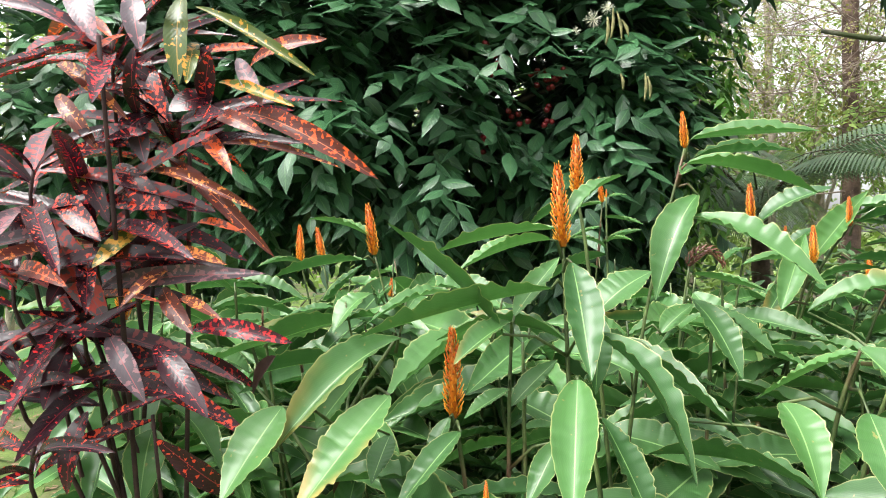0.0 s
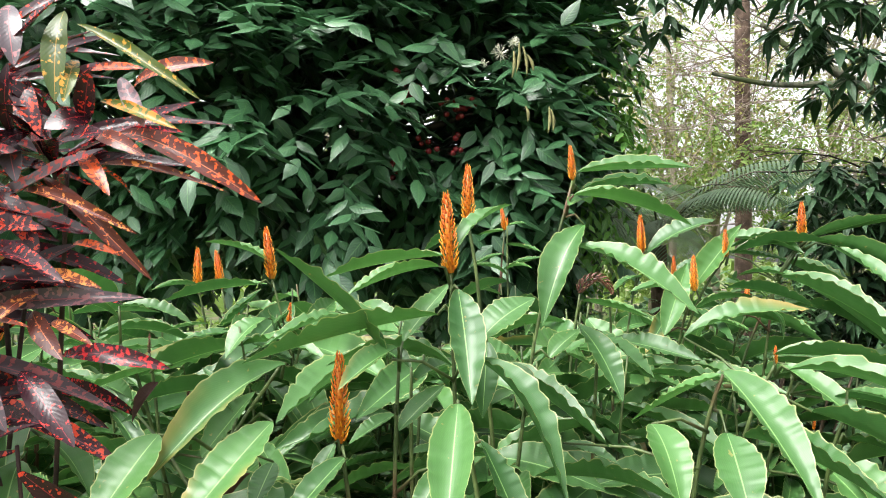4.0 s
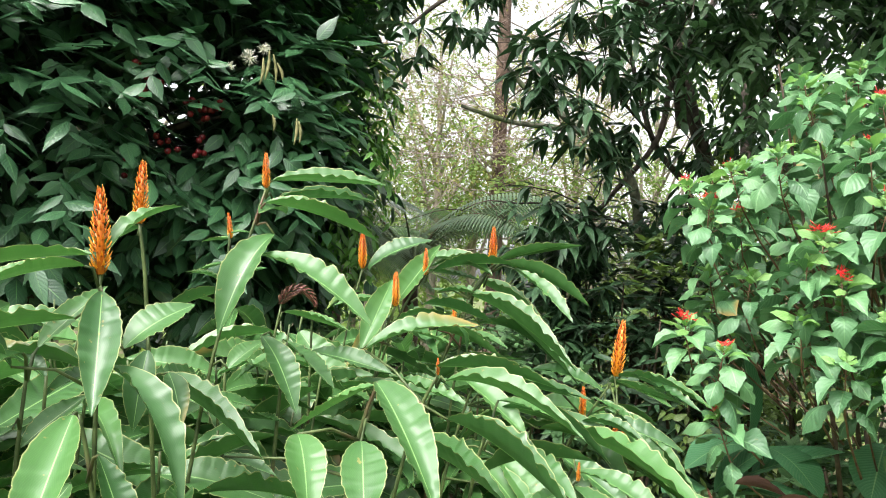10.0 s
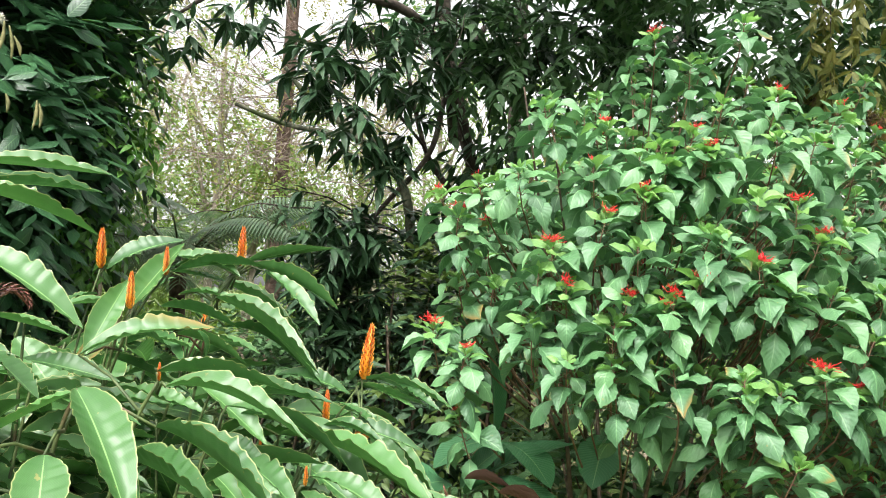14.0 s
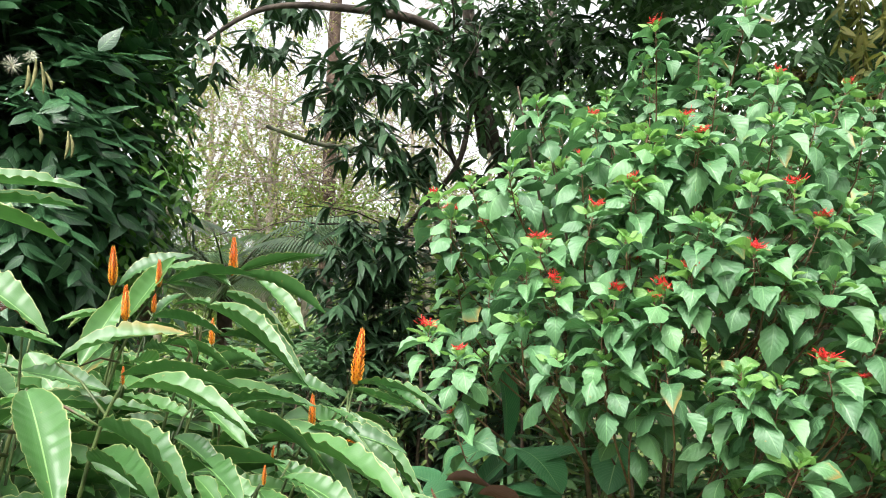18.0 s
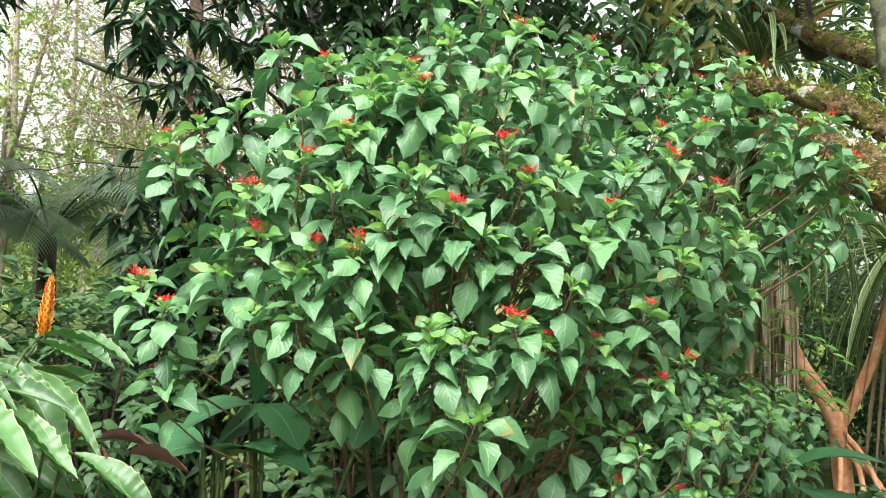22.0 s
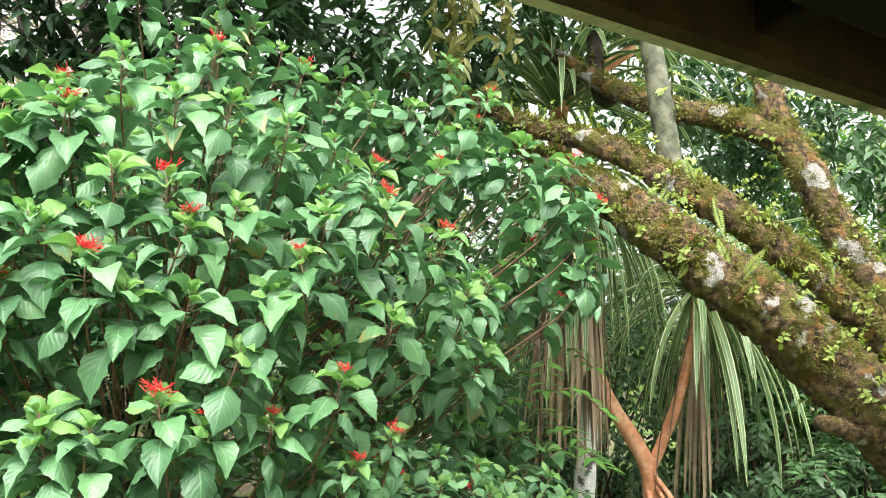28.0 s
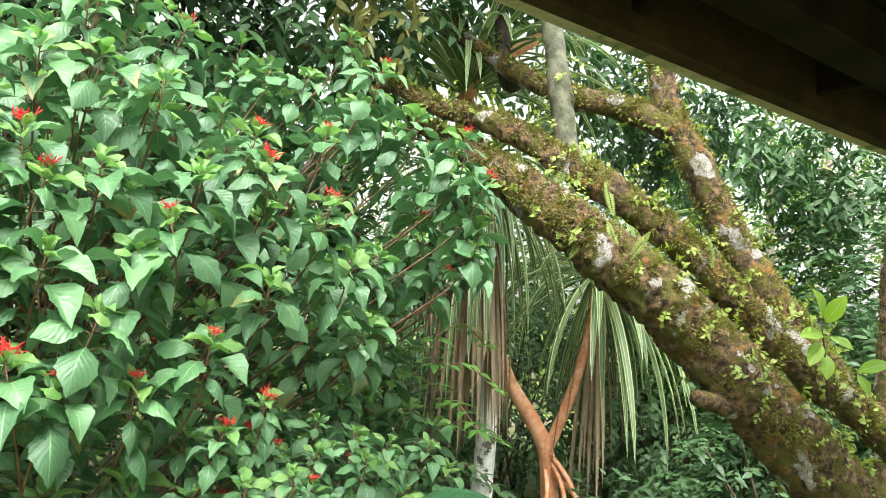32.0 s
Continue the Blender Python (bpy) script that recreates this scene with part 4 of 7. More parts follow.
ginger((1.348, 1.967, 1.799), (1.349, 1.968, 1.782), (1.295, 2.033, 1.457), (1.162, 2.195), 'none', [((1.308, 1.999, 1.796), (1.454, 1.762, 1.673), 0.074),
    ((1.397, 1.869, 1.717), (1.553, 1.560, 1.569), 0.079),
    ((1.425, 2.039, 1.722), (1.636, 1.740, 1.726), 0.060),
    ((1.491, 1.796, 1.666), (1.681, 1.335, 1.462), 0.102),
    ((1.373, 1.833, 1.579), (1.499, 1.486, 1.401), 0.103),
    ((1.325, 1.874, 1.559), (1.431, 1.541, 1.396), 0.087),
    ((1.548, 1.832, 1.421), (1.733, 1.556, 1.379), 0.081)])
ginger((1.744, 1.744, 1.749), (1.745, 1.745, 1.731), (1.679, 1.824, 1.359), (1.545, 1.983), 'none', [((1.700, 1.787, 1.641), (1.869, 1.469, 1.477), 0.080),
    ((1.687, 1.863, 1.626), (1.807, 1.586, 1.444), 0.064),
    ((1.823, 1.916, 1.699), (2.001, 1.592, 1.506), 0.068),
    ((1.871, 1.935, 1.805), (2.045, 1.673, 1.699), 0.054),
    ((1.856, 1.948, 1.784), (1.979, 1.724, 1.724), 0.042),
    ((1.668, 1.811, 1.673), (1.869, 1.585, 1.666), 0.049),
    ((1.927, 1.614, 1.482), (2.085, 1.367, 1.346), 0.087),
    ((1.899, 1.636, 1.498), (1.981, 1.451, 1.355), 0.070),
    ((1.791, 1.712, 1.665), (1.676, 1.799, 1.744), 0.045)])
ginger((1.945, 1.762, 1.568), (1.950, 1.762, 1.513), (1.906, 1.810, 1.334), (1.726, 2.005), 'spike', [])
last = ginger((1.963, 1.583, 1.520), (1.986, 1.568, 1.460), (1.952, 1.604, 1.344), (1.732, 1.832), 'dry', [])


DEAD = [leaf_mesh("withered_leaf", DEAD_LEAF, 0.06, 0.02, 2.2, 24, 0.7, 0.45, 5, 40 + i, 1.5) for i in range(2)]


def dead_leaf(owner, base, tip, width):
    part("withered_leaf", DEAD[grng.randrange(2)], owner, "withered brown leaf", under(owner, leaf_pose(base, tip, width, roll=grng.uniform(-0.6, 0.6))))


dead_leaf(last, (-0.166, 1.542, 1.634), (-0.212, 1.492, 1.536), 0.027)
dead_leaf(last, (-0.388, 1.657, 1.809), (-0.444, 1.608, 1.742), 0.023)
dead_leaf(last, (1.897, 1.420, 1.582), (1.964, 1.304, 1.544), 0.019)
dead_leaf(last, (1.938, 1.324, 1.561), (2.019, 1.198, 1.497), 0.020)
# stems that only fill the clump
def in_clump(x, y):
    return y > 1.75 + 0.25 * abs(x - 0.4) and y < 3.4 - 0.15 * max(0, x - 1)


filled = 0
while filled < 135:
    x, y = grng.uniform(-1.2, 1.9), grng.uniform(1.7, 3.4)
    if not in_clump(x, y):
        continue
    filled += 1
    h = grng.uniform(1.42, 1.98)
    lean = Vector((grng.uniform(-0.25, 0.25), grng.uniform(-0.3, 0.1), 0))
    top = Vector((x, y, h))
    ginger(top + Vector((0, 0, 0.01)), top, top - Vector((0, 0, 0.4)) - lean * 0.3, (x - lean.x, y - lean.y), "none", [], 11, False, 0.5, 0.5)

# ---- firebush ----
LEAF_FORMS = [(0.14, 0.035, 0.7, 0.9, 3), (0.2, 0.04, -0.5, -1.0, 4), (0.29, 0.03, 0.4, 1.2, 3), (0.24, 0.045, -0.7, -1.2, 4), (0.1, 0.035, 0.9, 0.7, 3), (0.17, 0.05, -0.3, 1.5, 4)]


def bush_leaf_shapes(n):
    return [leaf_shape(sag, w, f, n, 0.85, 0.44, k, i, t, 0.55, True) for i, (sag, w, f, t, k) in enumerate(LEAF_FORMS)]


FL = {age: [mesh("firebush_leaf", v, f, m, u) for v, f, u in bush_leaf_shapes(14)] for age, m in (("young", BUSH_YOUNG), ("grown", BUSH_LEAF), ("old", BUSH_OLD_SHADED))}


def flower_mesh(seed, n=30, size=0.045):
    rng = random.Random(seed)
    pieces = []
    for i in range(n):
        a = rng.uniform(0, 6.283)
        d = Vector((math.cos(a) * rng.uniform(0.3, 1.0), math.sin(a) * rng.uniform(0.3, 1.0), rng.uniform(0.0, 0.8))).normalized()
        o = Vector((rng.uniform(-1, 1), rng.uniform(-1, 1), rng.uniform(-0.3, 0.5))) * size * 0.6
        L = size * rng.uniform(0.5, 1.0)
        pieces.append(tube([o, o + d * L * 0.7, o + d * L], [0.0012, 0.0019, 0.0009], 5))
    return joined("flower_head", RED, pieces)


FLOWERS = [flower_mesh(s, 24 + 6 * s, 0.036 + 0.006 * s) for s in range(4)]
brng = random.Random(21)
BC = Vector((3.75, 2.15, 1.8))
bush = thing("firebush", "large green firebush with clusters of narrow red flowers", "bush", at=(3.75, 2.15, 0))
inner = {age: [[] for _ in LEAF_FORMS] for age in FL}
inner_twigs, shoots = [], []
# the whorls of a shoot from its tip down: distance from the tip, leaves, length, rise over the level in degrees
WHORLS = [(0.0, 4, 0.046, 48), (0.018, 4, 0.08, 20), (0.05, 4, 0.112, -4), (0.1, 4, 0.126, -22), (0.16, 3, 0.122, -38)]


def sprig(p, flower, own, size=1.0):
    """A shoot that ends at p: whorls of drooping leaves, the youngest on top, and a red cluster where flower is set."""
    p = Vector(p)
    if p.z < 1.45 and p.x - 0.98 < 0.66 * (p.y + 0.51):
        return
    shoots.append(p)
    out = (p - BC)
    out.z *= 0.4
    out.normalize()
    axis = (out * 0.34 + Vector((brng.uniform(-0.2, 0.2), brng.uniform(-0.2, 0.2), 0.9))).normalized()
    start = p - axis * 0.3 - out * 0.35 - Vector((0, 0, 0.15))
    twigs = [tube(smooth_line([start, p - axis * 0.22, p], 6), [0.005, 0.0042, 0.0036, 0.003, 0.0024, 0.0017], 5)]
    blades = []
    side = axis.orthogonal().normalized()
    a0 = brng.uniform(0, 6)
    for w, (down, count, length, rise) in enumerate(WHORLS):
        for k in range(count):
            an = a0 + w * 0.8 + k * 6.2832 / count + brng.uniform(-0.3, 0.3)
            radial = Matrix.Rotation(an, 3, axis) @ side
            L = length * brng.uniform(0.75, 1.2) * size
            el = radians(rise + brng.uniform(-16, 14))
            d = (radial * math.cos(el) + axis * math.sin(el) + Vector((0, 0, -0.06 * w))).normalized()
            b = p - axis * (down + brng.uniform(0, 0.018)) * size
            b2 = b + (radial + axis * 0.5) * (0.006 + 0.007 * w) * size
            up = axis + radial * 0.3 + Vector((brng.uniform(-0.3, 0.3), brng.uniform(-0.3, 0.3), 0.5))
            twigs.append(tube([b, b2], [0.0017, 0.0013], 4))
            # lower whorls mostly get the old colour, which carries part of their shade
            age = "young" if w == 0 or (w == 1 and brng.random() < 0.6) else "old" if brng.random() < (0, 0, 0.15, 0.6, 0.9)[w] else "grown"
            form = brng.randrange(len(LEAF_FORMS))
            m = leaf_pose(b2, b2 + d * L, L * brng.uniform(0.5, 0.64), hint=up)
            if own:
                blades.append((FL[age][form], m))
            else:
                inner[age][form].append(m)
    if own:
        branch = part("branch", joined("branch", BUSH_TWIG, twigs), bush, m=under(bush))
        for me, m in blades:
            part("leaf", me, branch, m=m)
    else:
        inner_twigs.extend(twigs)
    if flower:
        part("flower_head", FLOWERS[brng.randrange(4)], bush, "cluster of narrow red tubular flowers", under(bush, Matrix.Translation(p + axis * 0.02) @ Matrix.Scale(0.95 if flower == 2 else brng.uniform(0.42, 0.72), 4) @ Matrix.Rotation(brng.uniform(-0.7, 0.7), 4, "X") @ Matrix.Rotation(brng.uniform(0, 6), 4, "Z")))


sprig((2.28, 2.07, 2.53), 1, True)
sprig((2.32, 1.90, 2.57), 1, True)
sprig((2.26, 1.93, 2.44), 1, True)
sprig((2.55, 1.79, 2.91), 0, True)
sprig((2.48, 1.47, 2.62), 1, True)
sprig((2.57, 1.50, 2.79), 1, True)
sprig((2.54, 1.29, 2.52), 1, True)
sprig((3.20, 1.72, 3.38), 1, True)
sprig((2.44, 1.37, 2.42), 1, True)
sprig((2.33, 1.51, 2.31), 1, True)
sprig((2.33, 1.44, 2.17), 2, True)
sprig((2.43, 1.26, 2.14), 1, True)
sprig((2.49, 1.16, 2.12), 1, True)
sprig((2.57, 1.08, 2.21), 1, True)
sprig((2.63, 1.09, 2.38), 0, True)
sprig((2.71, 0.96, 2.28), 1, True)
sprig((2.64, 1.31, 2.71), 0, True)
sprig((2.74, 1.17, 2.69), 1, True)
sprig((2.89, 1.21, 2.90), 0, True)
sprig((2.16, 1.92, 2.00), 1, True)
sprig((2.18, 1.75, 1.92), 1, True)
sprig((2.27, 1.53, 2.05), 0, True)
sprig((2.18, 1.77, 1.70), 1, True)
sprig((2.64, 0.95, 1.87), 0, True)
sprig((2.38, 1.75, 2.62), 0, True)
sprig((2.30, 1.54, 2.22), 0, True)
sprig((2.38, 1.27, 1.93), 0, True)
sprig((2.31, 1.40, 1.93), 0, True)
sprig((2.47, 1.26, 2.32), 0, True)
sprig((2.54, 1.29, 2.51), 1, True)
sprig((2.74, 1.18, 2.70), 1, True)
sprig((2.96, 1.03, 2.76), 0, True)
sprig((3.09, 0.95, 2.77), 0, True)
sprig((3.22, 0.86, 2.73), 0, True)
sprig((2.88, 0.92, 2.50), 2, True)
sprig((2.91, 0.85, 2.39), 1, True)
sprig((2.65, 1.06, 2.36), 0, True)
sprig((2.72, 0.96, 2.28), 1, True)
sprig((3.15, 0.70, 2.32), 1, True)
sprig((3.41, 0.58, 2.18), 0, True)
sprig((3.23, 0.60, 2.01), 1, True)
sprig((2.83, 0.80, 1.95), 1, True)
sprig((2.92, 0.74, 1.90), 1, True)
sprig((2.64, 0.96, 1.92), 0, True)
sprig((2.51, 1.14, 2.15), 1, True)
sprig((2.39, 1.28, 2.07), 0, True)
sprig((3.69, 0.62, 2.45), 1, True)
sprig((4.36, 0.67, 2.49), 1, True)
sprig((4.33, 0.40, 2.47), 1, True)
sprig((4.40, 0.58, 2.28), 1, True)
sprig((4.28, 0.36, 2.62), 1, True)
sprig((4.23, 0.43, 2.78), 1, True)
sprig((4.11, 0.74, 3.05), 1, True)
sprig((3.80, 0.74, 2.71), 1, True)
sprig((3.47, 0.68, 2.53), 1, True)
sprig((3.47, 0.73, 2.63), 1, True)
sprig((3.38, 0.98, 2.96), 1, True)
sprig((3.13, 1.11, 2.98), 1, True)
sprig((2.74, 1.23, 2.76), 1, True)
sprig((3.38, 0.54, 1.85), 1, True, 0.62)
sprig((3.27, 0.57, 1.78), 1, True, 0.62)
sprig((2.49, 1.12, 1.93), 0, True)
sprig((2.72, 0.88, 1.89), 0, True)
sprig((3.07, 0.71, 2.23), 0, True)
sprig((2.99, 0.71, 2.07), 0, True)
sprig((2.78, 0.89, 2.21), 0, True)
sprig((2.90, 0.80, 2.21), 0, True)
sprig((3.25, 0.71, 2.46), 0, True)
sprig((3.02, 0.81, 2.45), 0, True)
sprig((2.78, 1.01, 2.52), 0, True)
sprig((2.58, 1.09, 2.22), 0, True)
sprig((4.17, 0.87, 2.94), 0, True)
sprig((4.21, 0.63, 2.87), 0, True)
sprig((4.31, 0.62, 2.63), 0, True)
sprig((2.62, 1.27, 2.64), 0, True)
sprig((3.75, 0.56, 2.27), 0, True)
def clear_of(p, gap):
    return all((p - q).length_squared > gap * gap for q in shoots)


for i in range(5200):
    # further shoots over the round of the bush, evenly apart, and fewer inside it
    a, e = brng.uniform(0, 6.283), brng.uniform(-0.3, 1.3)
    deep = i > 3800
    way = Vector((math.cos(a) * math.cos(e), math.sin(a) * math.cos(e), math.sin(e)))
    k = (brng.uniform(0.6, 0.78) if deep else brng.uniform(0.84, 1.02)) * (1 + 0.16 * noise.noise(way * 2.6 + Vector((4, 0, 0))))
    p = BC + Vector((way.x * 1.62, way.y * 1.65, way.z * 1.25)) * k
    if noise.noise(p * 2.0) < -0.04 or (p.x - 0.42 < 1.35 * (p.y + 0.12) and brng.random() < 0.6):
        continue
    if p.x - 0.27 < 0.98 * (p.y + 0.06) or (p.z < 1.4 and brng.random() < 0.8):
        continue
    if p.z < 1.78 and p.x - 0.42 < 1.75 * (p.y + 0.12):
        continue
    if p.z > 2.75 and p.x - 1.6 < 0.72 * (p.y + 0.66) and brng.random() < 0.8:
        continue
    if clear_of(p, 0.2 if deep else 0.18):
        sprig(p, brng.random() < 0.1, False, brng.uniform(0.8, 1.2))
for i in range(300):
    # taller loose shoots behind the front of the bush
    p = Vector((brng.uniform(3.3, 5.1), brng.uniform(1.3, 3.3), brng.uniform(2.6, 3.5)))
    if p.x - 0.27 > 1.2 * (p.y + 0.06) and clear_of(p, 0.22):
        sprig(p, brng.random() < 0.12, False, brng.uniform(0.8, 1.1))
for i in range(240):
    # a low mass of small-leaved shoots on the sunny side
    p = Vector((3.6, 0.62, 1.55)) + Vector((brng.uniform(-0.4, 0.5), brng.uniform(-0.25, 0.3), brng.uniform(-0.3, 0.22)))
    if clear_of(p, 0.1):
        sprig(p, brng.random() < 0.2, False, 0.6)
sprig((4.83, 1.07, 2.56), True, True, 0.95)
sprig((5.08, 0.83, 2.54), False, False, 0.95)
sprig((4.48, 1.58, 2.87), False, True, 0.95)
sprig((4.61, 0.92, 2.42), False, False, 0.95)
sprig((4.62, 1.14, 2.95), False, True, 0.95)
sprig((4.56, 0.99, 3.04), False, False, 0.95)
sprig((4.61, 1.34, 2.44), True, True, 0.95)
sprig((4.32, 1.29, 2.52), False, False, 0.95)
sprig((4.51, 0.92, 2.93), False, True, 0.95)
sprig((4.75, 0.77, 2.81), False, False, 0.95)
sprig((4.87, 0.70, 2.44), False, True, 0.95)
sprig((4.99, 0.77, 2.63), False, False, 0.95)
sprig((4.54, 1.38, 2.41), True, True, 0.95)
sprig((4.86, 0.71, 2.43), False, False, 0.95)
sprig((4.41, 1.14, 3.01), False, True, 0.95)
sprig((4.38, 1.47, 3.00), False, False, 0.95)
sprig((4.28, 1.45, 2.63), False, True, 0.95)
sprig((4.52, 1.25, 2.51), False, False, 0.95)
sprig((4.58, 1.29, 2.81), True, True, 0.95)
sprig((4.23, 1.34, 2.35), False, False, 0.95)
sprig((4.63, 0.82, 2.45), False, True, 0.95)
sprig((4.84, 0.89, 2.77), False, False, 0.95)
sprig((4.20, 1.41, 3.18), False, True, 0.95)
sprig((5.01, 0.79, 2.83), False, False, 0.95)
sprig((4.86, 0.74, 2.40), True, True, 0.95)
sprig((4.64, 1.28, 2.77), False, False, 0.95)
sprig((4.50, 1.48, 2.59), False, True, 0.95)
sprig((5.01, 0.90, 2.97), False, False, 0.95)
sprig((4.40, 1.45, 2.96), False, True, 0.95)
sprig((5.05, 0.85, 2.77), False, False, 0.95)
sprig((4.59, 1.03, 2.85), True, True, 0.95)
sprig((4.29, 1.27, 3.15), False, False, 0.95)
sprig((4.65, 0.90, 2.36), False, True, 0.95)
sprig((4.39, 1.47, 2.36), False, False, 0.95)
for key, mats in (("young", BUSH_YOUNG_FAR), ("grown", BUSH_LEAF_FAR), ("old", BUSH_OLD_SHADED_FAR)):
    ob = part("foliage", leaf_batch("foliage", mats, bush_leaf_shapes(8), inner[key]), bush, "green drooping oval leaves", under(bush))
    tagged(ob, kind="stuff")
tagged(part("twig_tangle", joined("twig_tangle", BUSH_TWIG, inner_twigs), bush, "reddish brown twigs", under(bush)), kind="stuff")
for i in range(26):
    a = brng.uniform(0, 6.283)
    r = brng.uniform(0.1, 0.5)
    foot = Vector((3.75 + math.cos(a) * r, 2.15 + math.sin(a) * r, 0))
    a += brng.uniform(-0.4, 0.4)
    top = BC + Vector((math.cos(a) * 1.2, math.sin(a) * 1.2, brng.uniform(-0.2, 1.3)))
    if top.x - 0.27 < 1.0 * (top.y + 0.06):
        continue
    part("stem", tube_mesh("stem", BUSH_WOOD, [foot, foot * 0.6 + top * 0.4 + Vector((0, 0, 0.35)), top], [0.015, 0.011, 0.004], 6, 0.2, i, 12), bush, m=under(bush))

# ---- leaning mossy tree ----
def limb(parent, name, points, radii, material, n=40, sides=16, rough=0.35, seed=0, label=""):
    return part(name, tube_mesh(name, material, points, radii, sides, rough, seed, n), parent, label, under(parent))


moss_tree = thing("leaning_tree", "leaning tree with mossy lichen-spotted bark and small epiphytes", "tree", at=(6.9, -1.3, 0))
MAIN = [(7.25, -1.6, -0.1), (6.721, -1.129, 0.801), (6.177, -0.528, 1.603), (5.832, -0.113, 2.114), (5.616, 0.152, 2.391), (5.505, 0.423, 2.604), (5.487, 0.733, 2.829), (5.598, 1.113, 3.082), (5.805, 1.687, 3.401)]
MAIN_R = [0.255, 0.21, 0.178, 0.161, 0.149, 0.136, 0.117, 0.081, 0.038]
UPPER = [(7.4, -1.5, 0.3), (7.197, -1.246, 1.27), (6.642, -0.774, 1.792), (6.322, -0.472, 2.093), (5.973, -0.131, 2.467), (5.757, 0.191, 2.767), (5.599, 0.53, 2.986), (5.544, 0.891, 3.209), (5.546, 1.27, 3.345), (5.606, 1.732, 3.574), (5.5, 2.4, 3.9)]
UPPER_R = [0.16, 0.116, 0.104, 0.098, 0.092, 0.088, 0.08, 0.068, 0.056, 0.044, 0.028]
THIRD = [(6.696, -0.773, 1.821), (6.631, -0.446, 2.295), (6.555, -0.195, 2.732), (6.497, 0.02, 3.191), (6.495, 0.166, 3.495), (6.538, 0.229, 3.818), (6.581, 0.291, 4.152), (6.7, 0.4, 5.0)]
THIRD_R = [0.11, 0.105, 0.1, 0.095, 0.09, 0.08, 0.065, 0.04]
SIDE = [(6.475, 0.124, 3.375), (6.459, 0.429, 3.529), (6.456, 0.819, 3.656), (6.471, 1.166, 3.83), (6.487, 1.499, 4.068), (6.465, 1.889, 4.36)]
SIDE_R = [0.1, 0.085, 0.08, 0.07, 0.06, 0.05]
RISING = [(5.66, 0.5, 2.95), (5.68, 0.56, 3.15), (5.655, 0.62, 3.55), (5.7, 0.72, 4.2), (5.8, 0.9, 5.6)]
RISING_R = [0.075, 0.07, 0.062, 0.055, 0.04]
limb(moss_tree, "trunk", MAIN, MAIN_R, MOSSY, 220, 48, 0.4, 1)
limb(moss_tree, "limb", UPPER, UPPER_R, MOSSY, 200, 32, 0.45, 2)
limb(moss_tree, "limb", THIRD, THIRD_R, MOSSY, 90, 22, 0.35, 3)
limb(moss_tree, "limb", SIDE, SIDE_R, MOSSY, 30, 12, 0.35, 4)


def on_limb(rng, points, radii, n):
    """Random places on the bark of a limb, with the way out of it."""
    line = smooth_line(points, 80)
    rad = np.interp(np.linspace(0, 1, 80), np.linspace(0, 1, len(radii)), radii)
    pos, out = [], []
    long = np.array([(line[k + 1] - line[k]).length * rad[k] for k in range(79)])
    picks = rng.choice(np.arange(1, 78), n, p=long[1:78] / long[1:78].sum())
    for i in picks:
        d = (line[i + 1] - line[i]).normalized()
        a = d.cross(Vector((0.3, 0.9, 0.2))).normalized()
        b = d.cross(a)
        an = rng.uniform(0, 6.283)
        q = a * math.cos(an) + b * math.sin(an)
        if q.z < -0.45:
            q = -q
        pos.append(line[i].lerp(line[i + 1], rng.uniform(0, 1)) + q * rad[i] * 0.97)
        out.append(q)
    return np.array(pos), np.array(out)


rng = np.random.default_rng(8)
tufts = [on_limb(rng, p, r, k) for p, r, k in ((MAIN, MAIN_R, 26000), (UPPER, UPPER_R, 15000), (THIRD, THIRD_R, 6000), (SIDE, SIDE_R, 3500), (RISING, RISING_R, 600))]
tp, to = np.concatenate([t[0] for t in tufts]), np.concatenate([t[1] for t in tufts])
keep = np.array([noise.noise(Vector(p) * 3.2) > -0.02 for p in tp])
tp, to = tp[keep], to[keep]
n = len(tp)
ob = part("moss", leaf_cloud("moss", MOSS, tp - to * 0.006, to + rng.normal(0, 0.7, (n, 3)), rng.normal(0, 1, (n, 3)), rng.uniform(0.012, 0.035, n), rng.uniform(0.006, 0.013, n), 0.3), moss_tree, "yellow-green moss on the bark", under(moss_tree))
tagged(ob, kind="stuff")
tufts = [on_limb(rng, p, q, k) for p, q, k in ((MAIN, MAIN_R, 8200), (UPPER, UPPER_R, 4800), (THIRD, THIRD_R, 1800))]
tp, to = np.concatenate([t[0] for t in tufts]), np.concatenate([t[1] for t in tufts])
n = len(tp)
ob = part("bark_litter", leaf_cloud("bark_litter", LITTER, tp - to * 0.004, to * 0.35 + rng.normal(0, 0.8, (n, 3)), to + rng.normal(0, 0.5, (n, 3)), rng.uniform(0.012, 0.04, n), rng.uniform(0.004, 0.011, n), 0.3), moss_tree, "dry brown flakes and dead leaves on the bark", under(moss_tree))
tagged(ob, kind="stuff")
# cushions of longer moss
tufts = [on_limb(rng, p, q, k) for p, q, k in ((MAIN, MAIN_R, 420), (UPPER, UPPER_R, 300), (THIRD, THIRD_R, 130), (SIDE, SIDE_R, 60))]
cb, ca = [], []
for pos, out in tufts:
    for c, o in zip(pos, out):
        r = rng.uniform(0.02, 0.06)
        d = rng.normal(0, 1, (46, 3))
        d -= np.outer(d @ o, o) * 0.6
        cb.append(c + d * r * 0.42 - o * 0.004)
        ca.append(o + d * 0.55 + rng.normal(0, 0.3, (46, 3)))
cb, ca = np.concatenate(cb), np.concatenate(ca)
n = len(cb)
